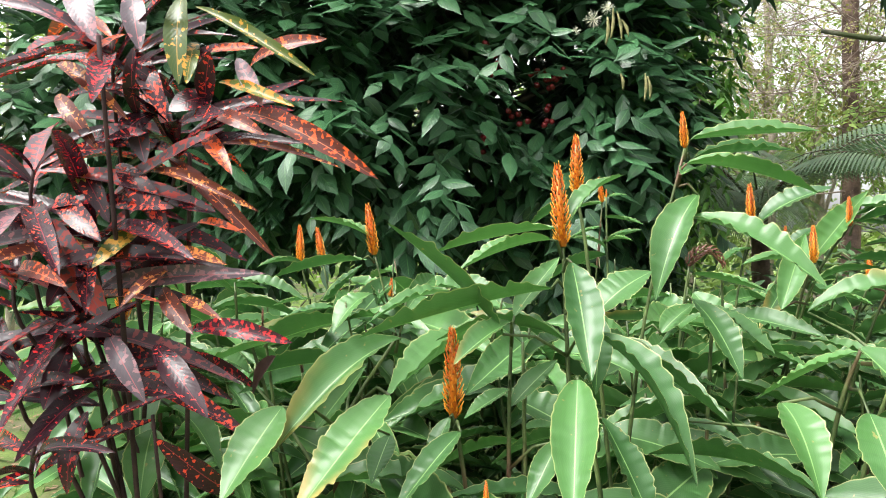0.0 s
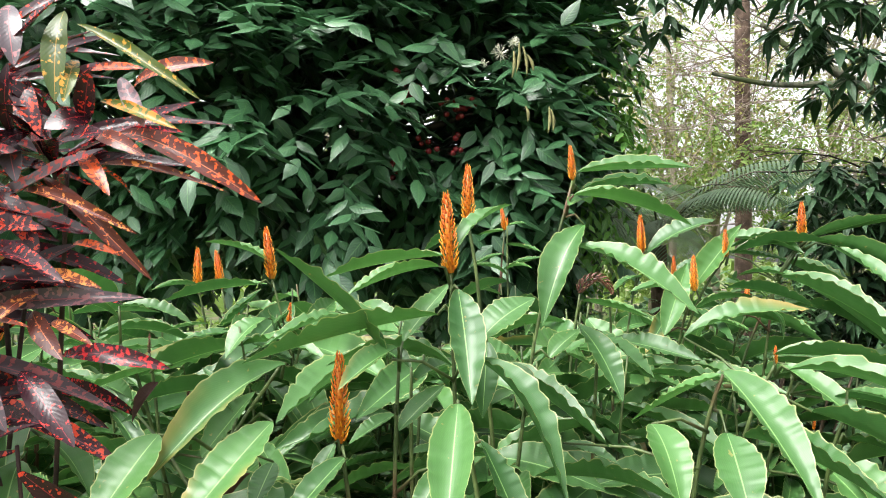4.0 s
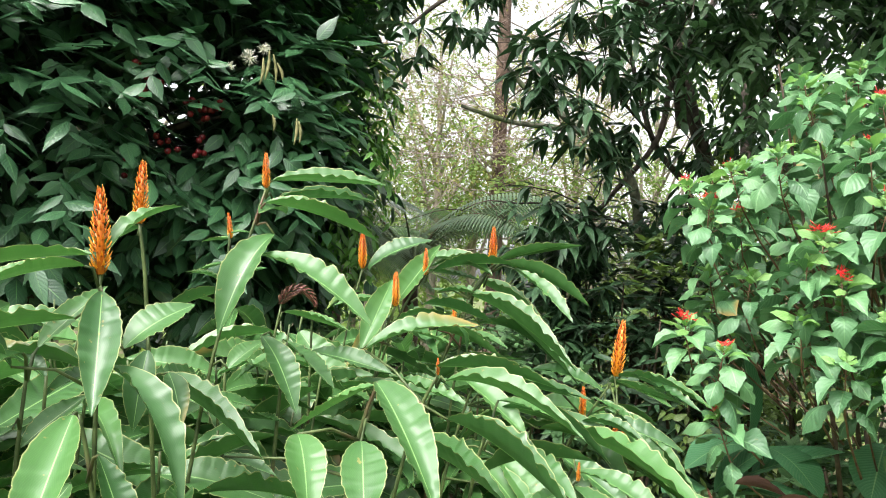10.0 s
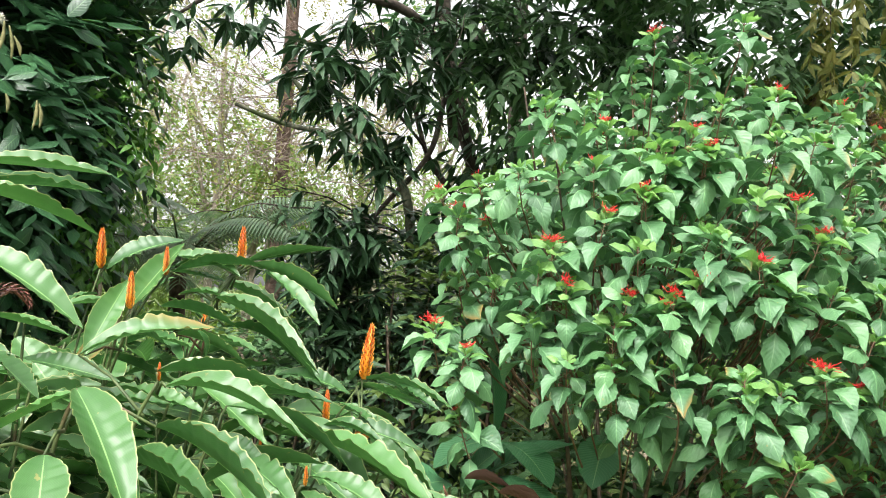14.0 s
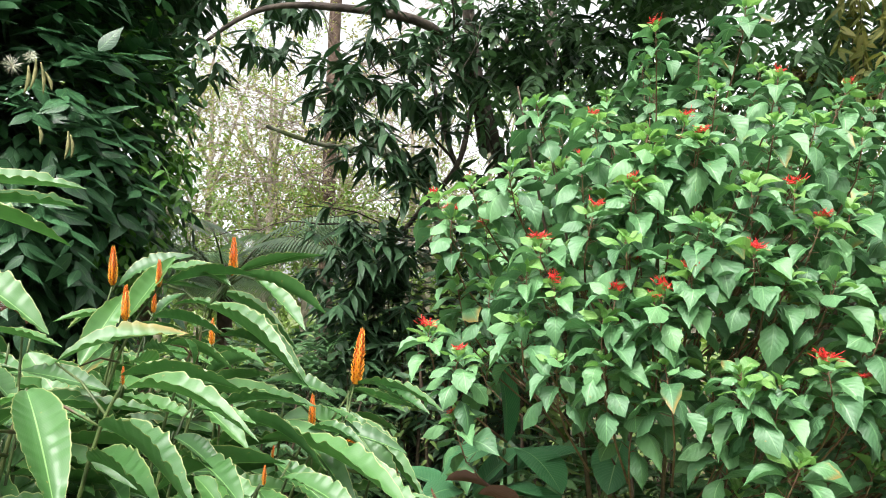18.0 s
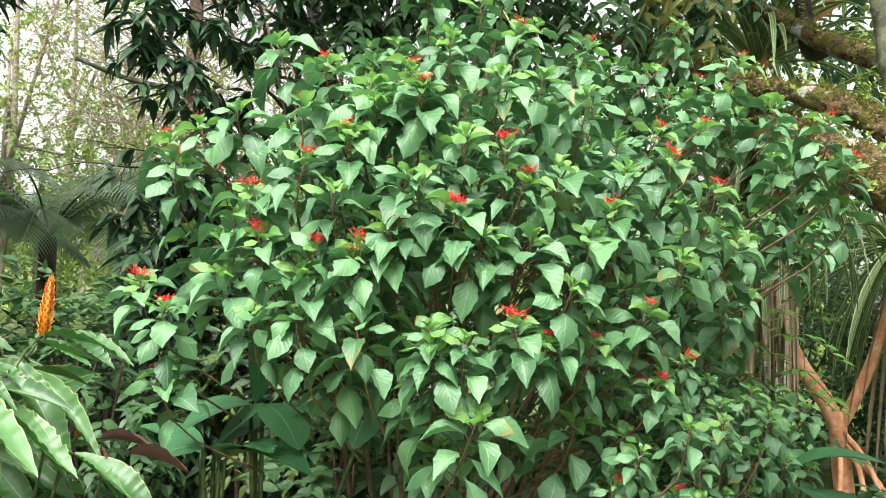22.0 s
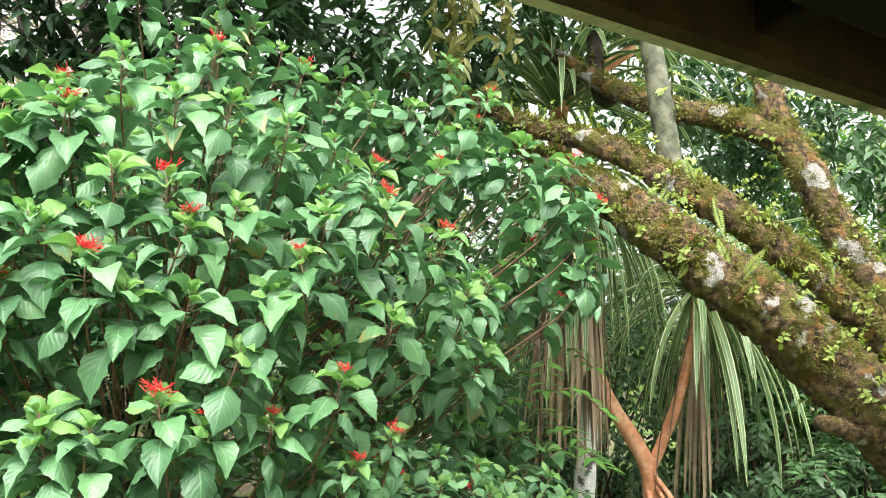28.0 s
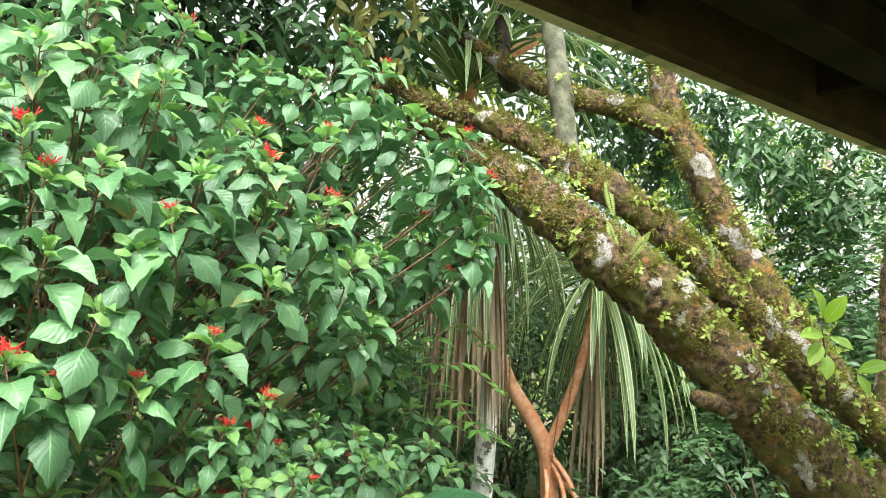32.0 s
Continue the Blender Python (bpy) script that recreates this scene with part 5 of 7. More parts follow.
tagged(part("moss", leaf_cloud("moss", MOSS, cb, ca, rng.normal(0, 1, (n, 3)), rng.uniform(0.015, 0.04, n), rng.uniform(0.004, 0.009, n), 0.35), moss_tree, "cushions of olive moss", under(moss_tree)), kind="stuff")
rootlets = []
for p, q, k in ((MAIN, MAIN_R, 60), (UPPER, UPPER_R, 45)):
    pos, out = on_limb(rng, p, q, k)
    for c, o in zip(pos, out):
        c, o = Vector(c), Vector(o)
        way = o.cross(Vector(rng.normal(0, 1, 3))).normalized() * rng.uniform(0.05, 0.13)
        rootlets.append(tube(smooth_line([c - way, c + o * 0.018, c + way * 0.8 + Vector((0, 0, -0.02))], 6), [0.002] * 6, 4))
tagged(part("rootlet_web", joined("rootlet_web", BUSH_TWIG, rootlets), moss_tree, "thin creeping roots", under(moss_tree)), kind="stuff")
# small-leaved climbers and epiphytes
eb, ea, eu, el, ew = [], [], [], [], []
for p, r, k in ((MAIN, MAIN_R, 300), (UPPER, UPPER_R, 230), (THIRD, THIRD_R, 110), (SIDE, SIDE_R, 22), (RISING, RISING_R, 16)):
    pos, out = on_limb(rng, p, r, k)
    for c, o in zip(pos, out):
        tw = Vector(o) * 0.6 + Vector(rng.normal(0, 0.5, 3)) + Vector((0, 0, rng.uniform(-0.3, 0.5)))
        tw.normalize()
        for q in range(rng.integers(6, 15)):
            eb.append(Vector(c) + tw * q * 0.013)
            d = tw.cross(Vector(rng.normal(0, 1, 3))).normalized()
            ea.append(d + tw * 0.4)
            eu.append(Vector(o) + Vector((0, 0, 0.6)))
            L = rng.uniform(0.018, 0.042)
            el.append(L)
            ew.append(L * rng.uniform(0.5, 0.7))
ob = part("epiphyte_cover", leaf_cloud("epiphyte_cover", EPIPHYTE, eb, ea, eu, el, ew, 0.15), moss_tree, "small yellow-green epiphyte leaves", under(moss_tree))
tagged(ob, kind="stuff")


view = Vector((-0.875, -0.485, 0.15)).normalized()
def on_front(points, radii, f):
    line = smooth_line(points, 80)
    i = int(f * 79)
    r = float(np.interp(f, np.linspace(0, 1, len(radii)), radii))
    return line[i] + view * r * 0.98, view



def fern(base, tip, width, n=16):
    """A single fern frond."""
    b, t = Vector(base), Vector(tip)
    d = t - b
    side = d.cross(view).normalized()
    pb, pa, pu, pl, pw = [], [], [], [], []
    for i in range(n):
        f = i / n
        w = width * math.sin(math.pi * (0.15 + 0.83 * f)) * 0.5
        for s in (-1, 1):
            pb.append(b + d * f)
            pa.append(side * s + d.normalized() * 0.35)
            pu.append(view)
            pl.append(w)
            pw.append(d.length / n * 1.0)
    return pb, pa, pu, pl, pw


fb, fa, fu, fll, fw = [], [], [], [], []
for pts, rad, f, up, wd in [(UPPER, UPPER_R, 0.58, (0.0, 0.05, 0.16), 0.06), (UPPER, UPPER_R, 0.6, (0.05, 0.16, 0.03), 0.06), (UPPER, UPPER_R, 0.55, (0.0, -0.05, -0.2), 0.06), (UPPER, UPPER_R, 0.6, (-0.03, 0.1, -0.18), 0.07),
                            (MAIN, MAIN_R, 0.55, (0, 0.06, 0.15), 0.06), (MAIN, MAIN_R, 0.52, (0, -0.1, 0.14), 0.06), (UPPER, UPPER_R, 0.4, (0, 0.02, 0.16), 0.05), (MAIN, MAIN_R, 0.62, (0, 0.1, -0.16), 0.06)]:
    p, _ = on_front(pts, rad, f)
    for store, v in zip((fb, fa, fu, fll, fw), fern(p, p + Vector(up), wd)):
        store += v
part("fern_fronds", leaf_cloud("fern_fronds", EPIPHYTE, fb, fa, fu, fll, fw, 0.1), moss_tree, "small green fern fronds", under(moss_tree))
# bright round-leaved sprout
sprout = thing("broad_leaved_sprout", "bright green sprout with large oval leaves on the mossy limb", "plant", at=(6.15, -0.72, 1.9))
SL = [leaf_mesh("sprout_leaf", SPROUT, 0.08, 0.01, 0.2, 10, 0.7, 0.5, 2, i, 0, 0.5) for i in range(2)]
part("stem", tube_mesh("stem", BUSH_WOOD, [(6.334, -0.74, 1.716), (6.073, -0.731, 1.969), (6.037, -0.711, 2.203)], [0.007, 0.006, 0.003], 6, n=8), sprout, m=under(sprout))
for b, t in [((6.037, -0.711, 2.203), (5.923, -0.677, 2.349)), ((6.049, -0.732, 2.19), (6.004, -0.825, 2.328)), ((6.067, -0.731, 2.028), (6.004, -0.736, 1.903)), ((6.066, -0.747, 2.117), (6.049, -0.855, 2.059)), ((6.047, -0.716, 2.13), (5.919, -0.619, 2.11)), ((6.15, -0.872, 1.948), (6.146, -1.024, 1.999)), ((6.152, -0.872, 1.933), (6.109, -0.921, 1.838)), ((6.047, -0.705, 2.086), (5.956, -0.66, 1.968))]:
    part("leaf", SL[len(sprout.children) % 2], sprout, m=under(sprout, leaf_pose(b, t, (Vector(t) - Vector(b)).length * 0.5, hint=view + Vector((0, 0, 0.7)))))

limb(moss_tree, "branch_stub", [(5.938, -0.317, 1.723), (5.8, -0.22, 1.76), (5.72, -0.16, 1.775)], [0.055, 0.045, 0.04], MOSSY, 14, 14, 0.35, 14, "broken branch stub")
# grey trunks behind
limb(moss_tree, "limb", RISING, RISING_R, GREY_BARK, 60, 16, 0.4, 6)
limb(moss_tree, "limb", [(6.47, 1.2, 3.83), (6.668, 1.413, 3.95), (6.733, 1.534, 4.778), (6.8, 1.7, 6)], [0.06, 0.06, 0.055, 0.04], BARK, 30, 10, 0.25, 7, "dark rising limb")
edge_tree = thing("slender_tree", "dark mossy trunk at the edge of the veranda", "tree", at=(7.8, -1.02, 0))
limb(edge_tree, "trunk", [(7.95, -1.1, 0), (7.86, -1.12, 2.1), (7.76, -1.2, 3.3), (7.7, -1.3, 6)], [0.14, 0.11, 0.1, 0.08], MOSSY, 60, 18, 0.3, 9)

tp, to = on_limb(rng, [(7.95, -1.1, 0), (7.86, -1.12, 2.1), (7.76, -1.2, 3.3), (7.7, -1.3, 6)], [0.14, 0.11, 0.1, 0.08], 5000)
n = len(tp)
tagged(part("moss", leaf_cloud("moss", MOSS, tp - to * 0.006, to + rng.normal(0, 0.7, (n, 3)), rng.normal(0, 1, (n, 3)), rng.uniform(0.012, 0.03, n), rng.uniform(0.006, 0.012, n), 0.3), edge_tree, "moss on the bark", under(edge_tree)), kind="stuff")

# ---- screw pine with striped leaves ----
def strap(base, way, length, width, bend, n=10, side=None):
    """One long strap leaf that starts along way and falls under its weight; vertices, faces and uvs."""
    p, d = Vector(base), Vector(way).normalized()
    verts, uvs, faces = [], [], []
    sd = side or d.cross(Vector((0, 0, 1)))
    if sd.length < 0.05:
        sd = Vector((0, 1, 0))
    sd.normalize()
    for i in range(n + 1):
        u = i / n
        w = width * (0.6 + 0.4 * min(1, u * 5)) * (1 - u ** 4) * 0.5 + 0.001
        nrm = sd.cross(d).normalized()
        for s in (-1, 0, 1):
            verts.append(p + sd * s * w + nrm * (abs(s) * w * 0.5))
            uvs.append((u, 0.5 + 0.5 * s))
        p = p + d * (length / n)
        d = (d + Vector((0, 0, -1)) * bend * (0.5 + u)).normalized()
    for i in range(n):
        for j in range(2):
            k = i * 3 + j
            faces.append((k, k + 1, k + 4, k + 3))
    return verts, faces, uvs


pandan = thing("screw_pine", "screw pine with orange-brown stems, prop roots and long striped leaves", "screw pine", at=(9.1, 1.7, 0))
limb(pandan, "stem", [(9.1, 1.76, -0.1), (9.037, 1.804, 0.423), (8.945, 1.865, 0.933), (8.685, 2.192, 1.598), (8.531, 2.328, 2.274), (8.45, 2.369, 2.9)], [0.1, 0.092, 0.082, 0.07, 0.062, 0.055], PANDAN_BARK, 40, 12, 0.12, 11)
limb(pandan, "stem", [(8.98, 1.84, 0.8), (9.025, 1.614, 1.4), (9.051, 1.439, 2.103), (9.029, 1.385, 2.6)], [0.058, 0.053, 0.048, 0.045], PANDAN_BARK, 24, 12, 0.12, 12)
for k, (a, b) in enumerate([((8.96, 1.83, 0.85), (8.9, 1.3, 0)), ((8.98, 1.8, 0.76), (8.85, 1.5, 0)), ((9.0, 1.78, 0.6), (9.0, 1.25, 0)), ((8.98, 1.85, 0.7), (8.75, 1.75, 0))]):
    a, b = Vector(a), Vector(b)
    limb(pandan, "prop_root", [a, a.lerp(b, 0.45) + Vector((-0.04, -0.05, 0.1)), b], [0.026, 0.025, 0.024], PANDAN_BARK, 12, 8, 0.1, 13 + k)
prng = random.Random(5)


def crown(name, centre, n, hang, length, width, mat, label, spread=1.0, side=None):
    pieces = []
    for i in range(n):
        a = prng.uniform(0, 6.283)
        w = Vector((math.cos(a) * spread, math.sin(a) * spread, prng.uniform(-0.4, 0.9) - hang))
        pieces.append(strap(Vector(centre) + Vector((math.cos(a), math.sin(a), 0)) * 0.06, w, length * prng.uniform(0.6, 1.1), width * prng.uniform(0.7, 1.1), prng.uniform(0.13, 0.34)))
    ob = part(name, joined(name, mat, pieces), pandan, label, under(pandan))
    return tagged(ob, kind="stuff")


crown("leaf_crown", (9.03, 1.385, 2.62), 64, 0.25, 1.9, 0.085, PANDAN, "hanging green leaves with pale yellow edges", 0.55)
crown("leaf_crown", (9.03, 1.385, 2.66), 18, -0.1, 1.6, 0.08, PANDAN, "arching green leaves with pale yellow edges", 1.1)
crown("leaf_crown", (7.702, 2.110, 3.543), 110, 0.6, 2.1, 0.07, PANDAN, "hanging green leaves with pale yellow edges", 0.36)
crown("dry_leaves", (7.738, 2.110, 3.233), 95, 1.6, 2.2, 0.055, PANDAN_DRY, "dry brown hanging leaves", 0.3)
crown("dry_leaves", (9.03, 1.38, 2.3), 14, 1.4, 1.9, 0.045, PANDAN_DRY, "dry brown hanging leaves", 0.25)
crown("leaf_crown", (6.96, 1.9, 3.95), 60, -0.7, 1.5, 0.07, PANDAN, "stiff spreading striped leaves", 1.0)
crown("leaf_crown", (7.3, 1.4, 4.5), 40, -0.7, 1.3, 0.07, PANDAN, "stiff spreading striped leaves", 1.0)
limb(pandan, "stem", [(8.45, 2.4, 2.6), (7.8, 2.2, 3.3), (6.96, 1.9, 3.95), (7.3, 1.4, 4.5)], [0.09, 0.08, 0.07, 0.05], PANDAN_BARK, 14, 10, 0.1, 31)
limb(pandan, "stem", [(8.45, 2.37, 2.8), (8.076, 2.240, 3.271), (7.702, 2.110, 3.543)], [0.07, 0.06, 0.05], PANDAN_BARK, 10, 8, 0.1, 33)

white_tree = thing("white_barked_tree", "slim tree with blotched white bark", "tree", at=(8.47, 2.30, 0))
limb(white_tree, "trunk", [(8.473, 2.303, -0.123), (8.417, 2.274, 0.509), (8.381, 2.227, 1.060), (8.328, 2.199, 1.664), (8.239, 2.190, 2.487), (8.119, 2.181, 3.583)], [0.12, 0.11, 0.1, 0.09, 0.08, 0.06], PALE_BARK, 30, 14, 0.15, 17)

# ---- broad-leaved plants under the bush ----
BL = [leaf_mesh("broad_leaf", BROAD, s, 0.006, 0.25, 14, 0.65, 0.5, 5, i, 0, 0.5) for i, s in enumerate((0.06, 0.12))]


def broad_plant(at, leaves, label):
    ob = thing("broad_leaved_plant", label, "plant", at=at)
    for b, t, w in leaves:
        part("leaf", BL[brng.randrange(2)], ob, m=under(ob, leaf_pose(b, t, w)))
        part("leaf_stalk", tube_mesh("leaf_stalk", GINGER_STEM, [Vector(at), Vector(b) * 0.6 + Vector(at) * 0.4 + Vector((0, 0, 0.08)), Vector(b)], [0.014, 0.011, 0.008], 6, n=8), ob, m=under(ob))
    return ob


broad_plant((4.11, 0.45, 0), [((3.955, 0.465, 1.396), (3.856, 0.570, 1.631), 0.25), ((3.919, 0.425, 1.446), (4.071, 0.145, 1.518), 0.15), ((3.896, 0.458, 1.400), (3.734, 0.584, 1.389), 0.20), ((3.956, 0.382, 1.394), (3.819, 0.154, 1.371), 0.22)], 'low plant with large ribbed green leaves')
broad_plant((2.69, 2.28, 0), [((2.621, 2.201, 1.287), (2.764, 2.053, 1.505), 0.20), ((2.588, 2.233, 1.308), (2.409, 2.271, 1.279), 0.22), ((2.621, 2.201, 1.287), (3.037, 1.924, 1.503), 0.20), ((2.639, 2.184, 1.266), (2.689, 1.851, 1.354), 0.22), ((2.630, 2.334, 1.257), (2.507, 2.734, 1.312), 0.20), ((2.655, 2.168, 1.267), (2.799, 1.745, 1.278), 0.20)], 'low plant with large dark green leaves')
broad_plant((2.88, 2.18, 0), [((2.798, 2.208, 1.477), (2.741, 2.198, 1.877), 0.22), ((2.732, 2.129, 1.494), (2.475, 2.219, 1.386), 0.24), ((2.771, 2.098, 1.496), (2.797, 1.840, 1.355), 0.24), ((3.207, 1.875, 1.544), (3.017, 1.797, 1.338), 0.20)], 'low plant with large dark green leaves')
sapling = thing("pinnate_sapling", "slender sapling with feathery compound leaves beside the bush", "sapling", at=(4.75, 0.75, 0))
part("stem", tube_mesh("stem", BUSH_WOOD, [(4.75, 0.75, 0), (4.78, 0.8, 1.2), (4.74, 0.83, 2.12)], [0.014, 0.01, 0.005], 6, n=10), sapling, m=under(sapling))
prng2 = random.Random(41)
for k in range(15):
    an = k * 2.4
    base = Vector((4.76, 0.81, 1.3 + 0.055 * k))
    way = Vector((math.cos(an), math.sin(an), 0.25)).normalized()
    pb, pa, pu, pl, pw = [], [], [], [], []
    L = prng2.uniform(0.26, 0.4)
    line = smooth_line([base, base + way * L * 0.5 + Vector((0, 0, 0.02)), base + way * L - Vector((0, 0, 0.12))], 8)
    sd = way.cross(Vector((0, 0, 1))).normalized()
    for q in range(2, 8):
        for s in (-1, 1):
            pb.append(line[q])
            pa.append(sd * s + way * 0.7 + Vector((0, 0, -0.2)))
            pu.append((0, 0, 1))
            pl.append(prng2.uniform(0.08, 0.11))
            pw.append(0.036)
    pb.append(line[7]); pa.append(way - Vector((0, 0, 0.4))); pu.append((0, 0, 1)); pl.append(0.1); pw.append(0.038)
    fr = part("compound_leaf", leaf_cloud("compound_leaf", YOUNG_LEAF if k > 4 else UNDER_LEAF, pb, pa, pu, pl, pw, 0.2), sapling, m=under(sapling))
    part("leaf_stalk", tube_mesh("leaf_stalk", BUSH_TWIG, line, [0.003] * 8, 4), fr)
vine = thing("hanging_vine", "yellowing leafy vine hanging from the mossy limb", "vine", at=(5.2, 1.6, 3.3))
rngv = np.random.default_rng(3)
for k in range(9):
    top = Vector((5.2 + rngv.uniform(-0.12, 0.2), 1.62 + rngv.uniform(-0.2, 0.25), 4.3))
    low = top + Vector((rngv.uniform(-0.1, 0.1), rngv.uniform(-0.1, 0.1), -rngv.uniform(0.45, 0.95)))
    part("strand", tube_mesh("strand", BUSH_WOOD, [top, (top + low) / 2 + Vector((0.03, 0.02, 0)), low], [0.004, 0.003, 0.002], 4, n=8), vine, m=under(vine))
    f = rngv.uniform(0, 1, 26)
    pb = np.array(top)[None] + f[:, None] * np.array(low - top)[None]
    part("foliage", leaf_cloud("foliage", VINE, pb, rngv.normal(0, 0.5, (26, 3)) + np.array([0, 0, -0.8]), rngv.normal(0, 1, (26, 3)) + np.array([-0.8, -0.5, 0.3]), rngv.uniform(0.07, 0.14, 26), rngv.uniform(0.025, 0.045, 26), 0.2), vine, m=under(vine))["kind"] = "stuff"

# ---- trees behind ----
def canopy(rng, blobs, n):
    """Places near the surface of several rounded masses, with the way out of them."""
    pos, out = [], []
    tot = sum(r[0] * r[1] + r[1] * r[2] for _, r in blobs)
    for c, r in blobs:
        k = int(n * (r[0] * r[1] + r[1] * r[2]) / tot)
        d = rng.normal(0, 1, (k, 3))
        d /= np.linalg.norm(d, axis=1)[:, None]
        s = rng.uniform(0.45, 1.0, (k, 1)) ** 0.5
        pos.append(np.array(c) + d * np.array(r) * s)
        out.append(d)
    return np.concatenate(pos), np.concatenate(out)


rng = np.random.default_rng(12)
rose = thing("rose_apple_tree", "dense dark green tree with glossy drooping leaves", "tree", at=(-0.6, 6.6, 0))
limb(rose, "trunk", [(-0.5, 6.8, -0.1), (-0.45, 6.7, 1.5), (-0.6, 6.6, 3.0), (-0.5, 6.6, 5)], [0.22, 0.18, 0.14, 0.08], BARK, 24, 12, 0.3, 21)
for k, (x, y, z) in enumerate([(-2.4, 5.6, 3.0), (0.9, 5.4, 3.2), (-0.8, 4.9, 3.0), (1.3, 6.2, 3.6), (-1.5, 5.2, 3.8), (0.2, 5.2, 3.8), (0.4, 5.5, 2.3), (-1.6, 5.5, 2.2)]):
    limb(rose, "limb", [(-0.5, 6.65, 1.6 + 0.2 * k), ((x - 0.5) / 2, (y + 6.65) / 2, 0.4 + (z + 1.6 + 0.2 * k) / 2), (x, y, z)], [0.07, 0.045, 0.012], BARK, 16, 8, 0.3, 40 + k)
blobs = [((-1.6, 5.7, 3.6), (1.3, 1.2, 1.5)), ((-0.5, 5.4, 3.1), (1.0, 1.0, 1.1)), ((0.6, 5.9, 3.6), (1.1, 1.0, 1.7)), ((-3.2, 6.0, 3.2), (1.3, 1.2, 1.6)), ((-0.5, 6.2, 5.0), (2.2, 1.4, 1.2)), ((1.05, 5.7, 3.2), (0.75, 0.8, 1.3)), ((0.9, 6.4, 2.4), (0.8, 0.8, 0.9)), ((-2.5, 6.6, 2.4), (1.5, 0.8, 0.9)), ((1.55, 5.9, 3.3), (0.6, 0.7, 1.5)), ((1.2, 7.1, 3.2), (1.1, 0.7, 1.8)), ((1.0, 6.3, 5.2), (1.5, 1.3, 0.9))]
c, o = canopy(rng, blobs, 6200)
hole = np.zeros(len(c), bool)
for hx, hz, hr in ((0.115, 0.246, 0.03), (0.138, 0.19, 0.026), (0.076, 0.198, 0.022)):
    # thin places in the crown where the sky comes through
    hole |= np.hypot(c[:, 0] / c[:, 1] - hx, (c[:, 2] - 2.1) / c[:, 1] - hz) < hr
c, o = c[~hole], o[~hole]
skin = np.min([np.abs(np.linalg.norm((c - np.array(q)) / np.array(r), axis=1)) for q, r in blobs], axis=0)
keep = np.array([noise.noise(Vector(q) * 1.8) > 0.0 or far < 0.82 for q, far in zip(c, skin)])
c, o = c[keep], o[keep]
b, a, u, l, w = sprays(rng, c, o, 7, 0.42, 0.3, 0.235, 0.42, 0.5)
tagged(part("crown", leaf_cloud("crown", DARK_LEAF, b, a, u, l, w, 0.16, -0.2, True), rose, "dark glossy oval leaves", under(rose)), kind="stuff")
c, o = canopy(rng, [((1.85, 5.8, 3.2), (0.4, 0.6, 1.3))], 300)
b, a, u, l, w = sprays(rng, c, o, 6, 0.28, 0.35, 0.13, 0.34, 0.7)
tagged(part("young_leaves", leaf_cloud("young_leaves", YOUNG_LEAF, b, a, u, l, w, 0.22), rose, "fresh light green leaves", under(rose)), kind="stuff")


def pompom(p, r, seed):
    rng2 = random.Random(seed)
    pieces = []
    for i in range(60):
        d = Vector((rng2.gauss(0, 1), rng2.gauss(0, 1), rng2.gauss(0, 1))).normalized()
        pieces.append(tube([(0, 0, 0), d * r * 0.6, d * r * rng2.uniform(0.85, 1.1)], [0.0012, 0.001, 0.0008], 3))
    return part("blossom", joined("blossom", BLOSSOM, pieces), rose, "cream brush-like blossom", under(rose, Matrix.Translation(p)))


FRUIT_MESH = bpy.data.meshes.new("fruit")
bm = bmesh.new()
bmesh.ops.create_icosphere(bm, subdivisions=2, radius=0.022)
bm.to_mesh(FRUIT_MESH)
bm.free()
FRUIT_MESH.materials.append(FRUIT)
FRUIT_MESH.polygons.foreach_set("use_smooth", np.ones(len(FRUIT_MESH.polygons), dtype=bool))
frng = random.Random(6)


def fruits(c):
    """A loose bunch of dark red fruit."""
    for k in range(5):
        p = Vector(c) + Vector((frng.gauss(0, 0.035), frng.gauss(0, 0.03), frng.gauss(0, 0.04)))
        part("fruit", FRUIT_MESH, rose, "small dark red fruit", under(rose, Matrix.Translation(p)))


fruits((0.437, 5.033, 3.312))
fruits((0.398, 5.031, 3.213))
fruits((0.674, 5.029, 3.154))
fruits((0.752, 5.028, 3.115))
fruits((0.725, 5.022, 2.859))
fruits((0.516, 5.023, 2.898))
fruits((0.280, 5.018, 2.713))
fruits((0.339, 5.034, 3.351))
fruits((0.851, 5.029, 3.154))
pompom((0.943, 4.536, 3.421), 0.060, 1050)
pompom((0.837, 4.534, 3.350), 0.030, 1020)
pompom((1.032, 4.538, 3.492), 0.045, 1075)
part("dry_pod", tube_mesh("dry_pod", POD, [(1.055, 4.488, 3.476), (1.056, 4.485, 3.380), (1.038, 4.483, 3.284)], [0.004, 0.012, 0.003], 6, 0.3, 0, 7), rose, "dry brown hanging pod", under(rose))
part("dry_pod", tube_mesh("dry_pod", POD, [(1.080, 4.487, 3.459), (1.104, 4.485, 3.362), (1.108, 4.482, 3.266)], [0.004, 0.012, 0.003], 6, 0.3, 1, 7), rose, "dry brown hanging pod", under(rose))
part("dry_pod", tube_mesh("dry_pod", POD, [(1.020, 4.486, 3.424), (1.025, 4.484, 3.336), (1.010, 4.482, 3.249)], [0.004, 0.012, 0.003], 6, 0.3, 2, 7), rose, "dry brown hanging pod", under(rose))
part("dry_pod", tube_mesh("dry_pod", POD, [(1.108, 4.486, 3.406), (1.139, 4.484, 3.354), (1.150, 4.483, 3.301)], [0.004, 0.012, 0.003], 6, 0.3, 3, 7), rose, "dry brown hanging pod", under(rose))
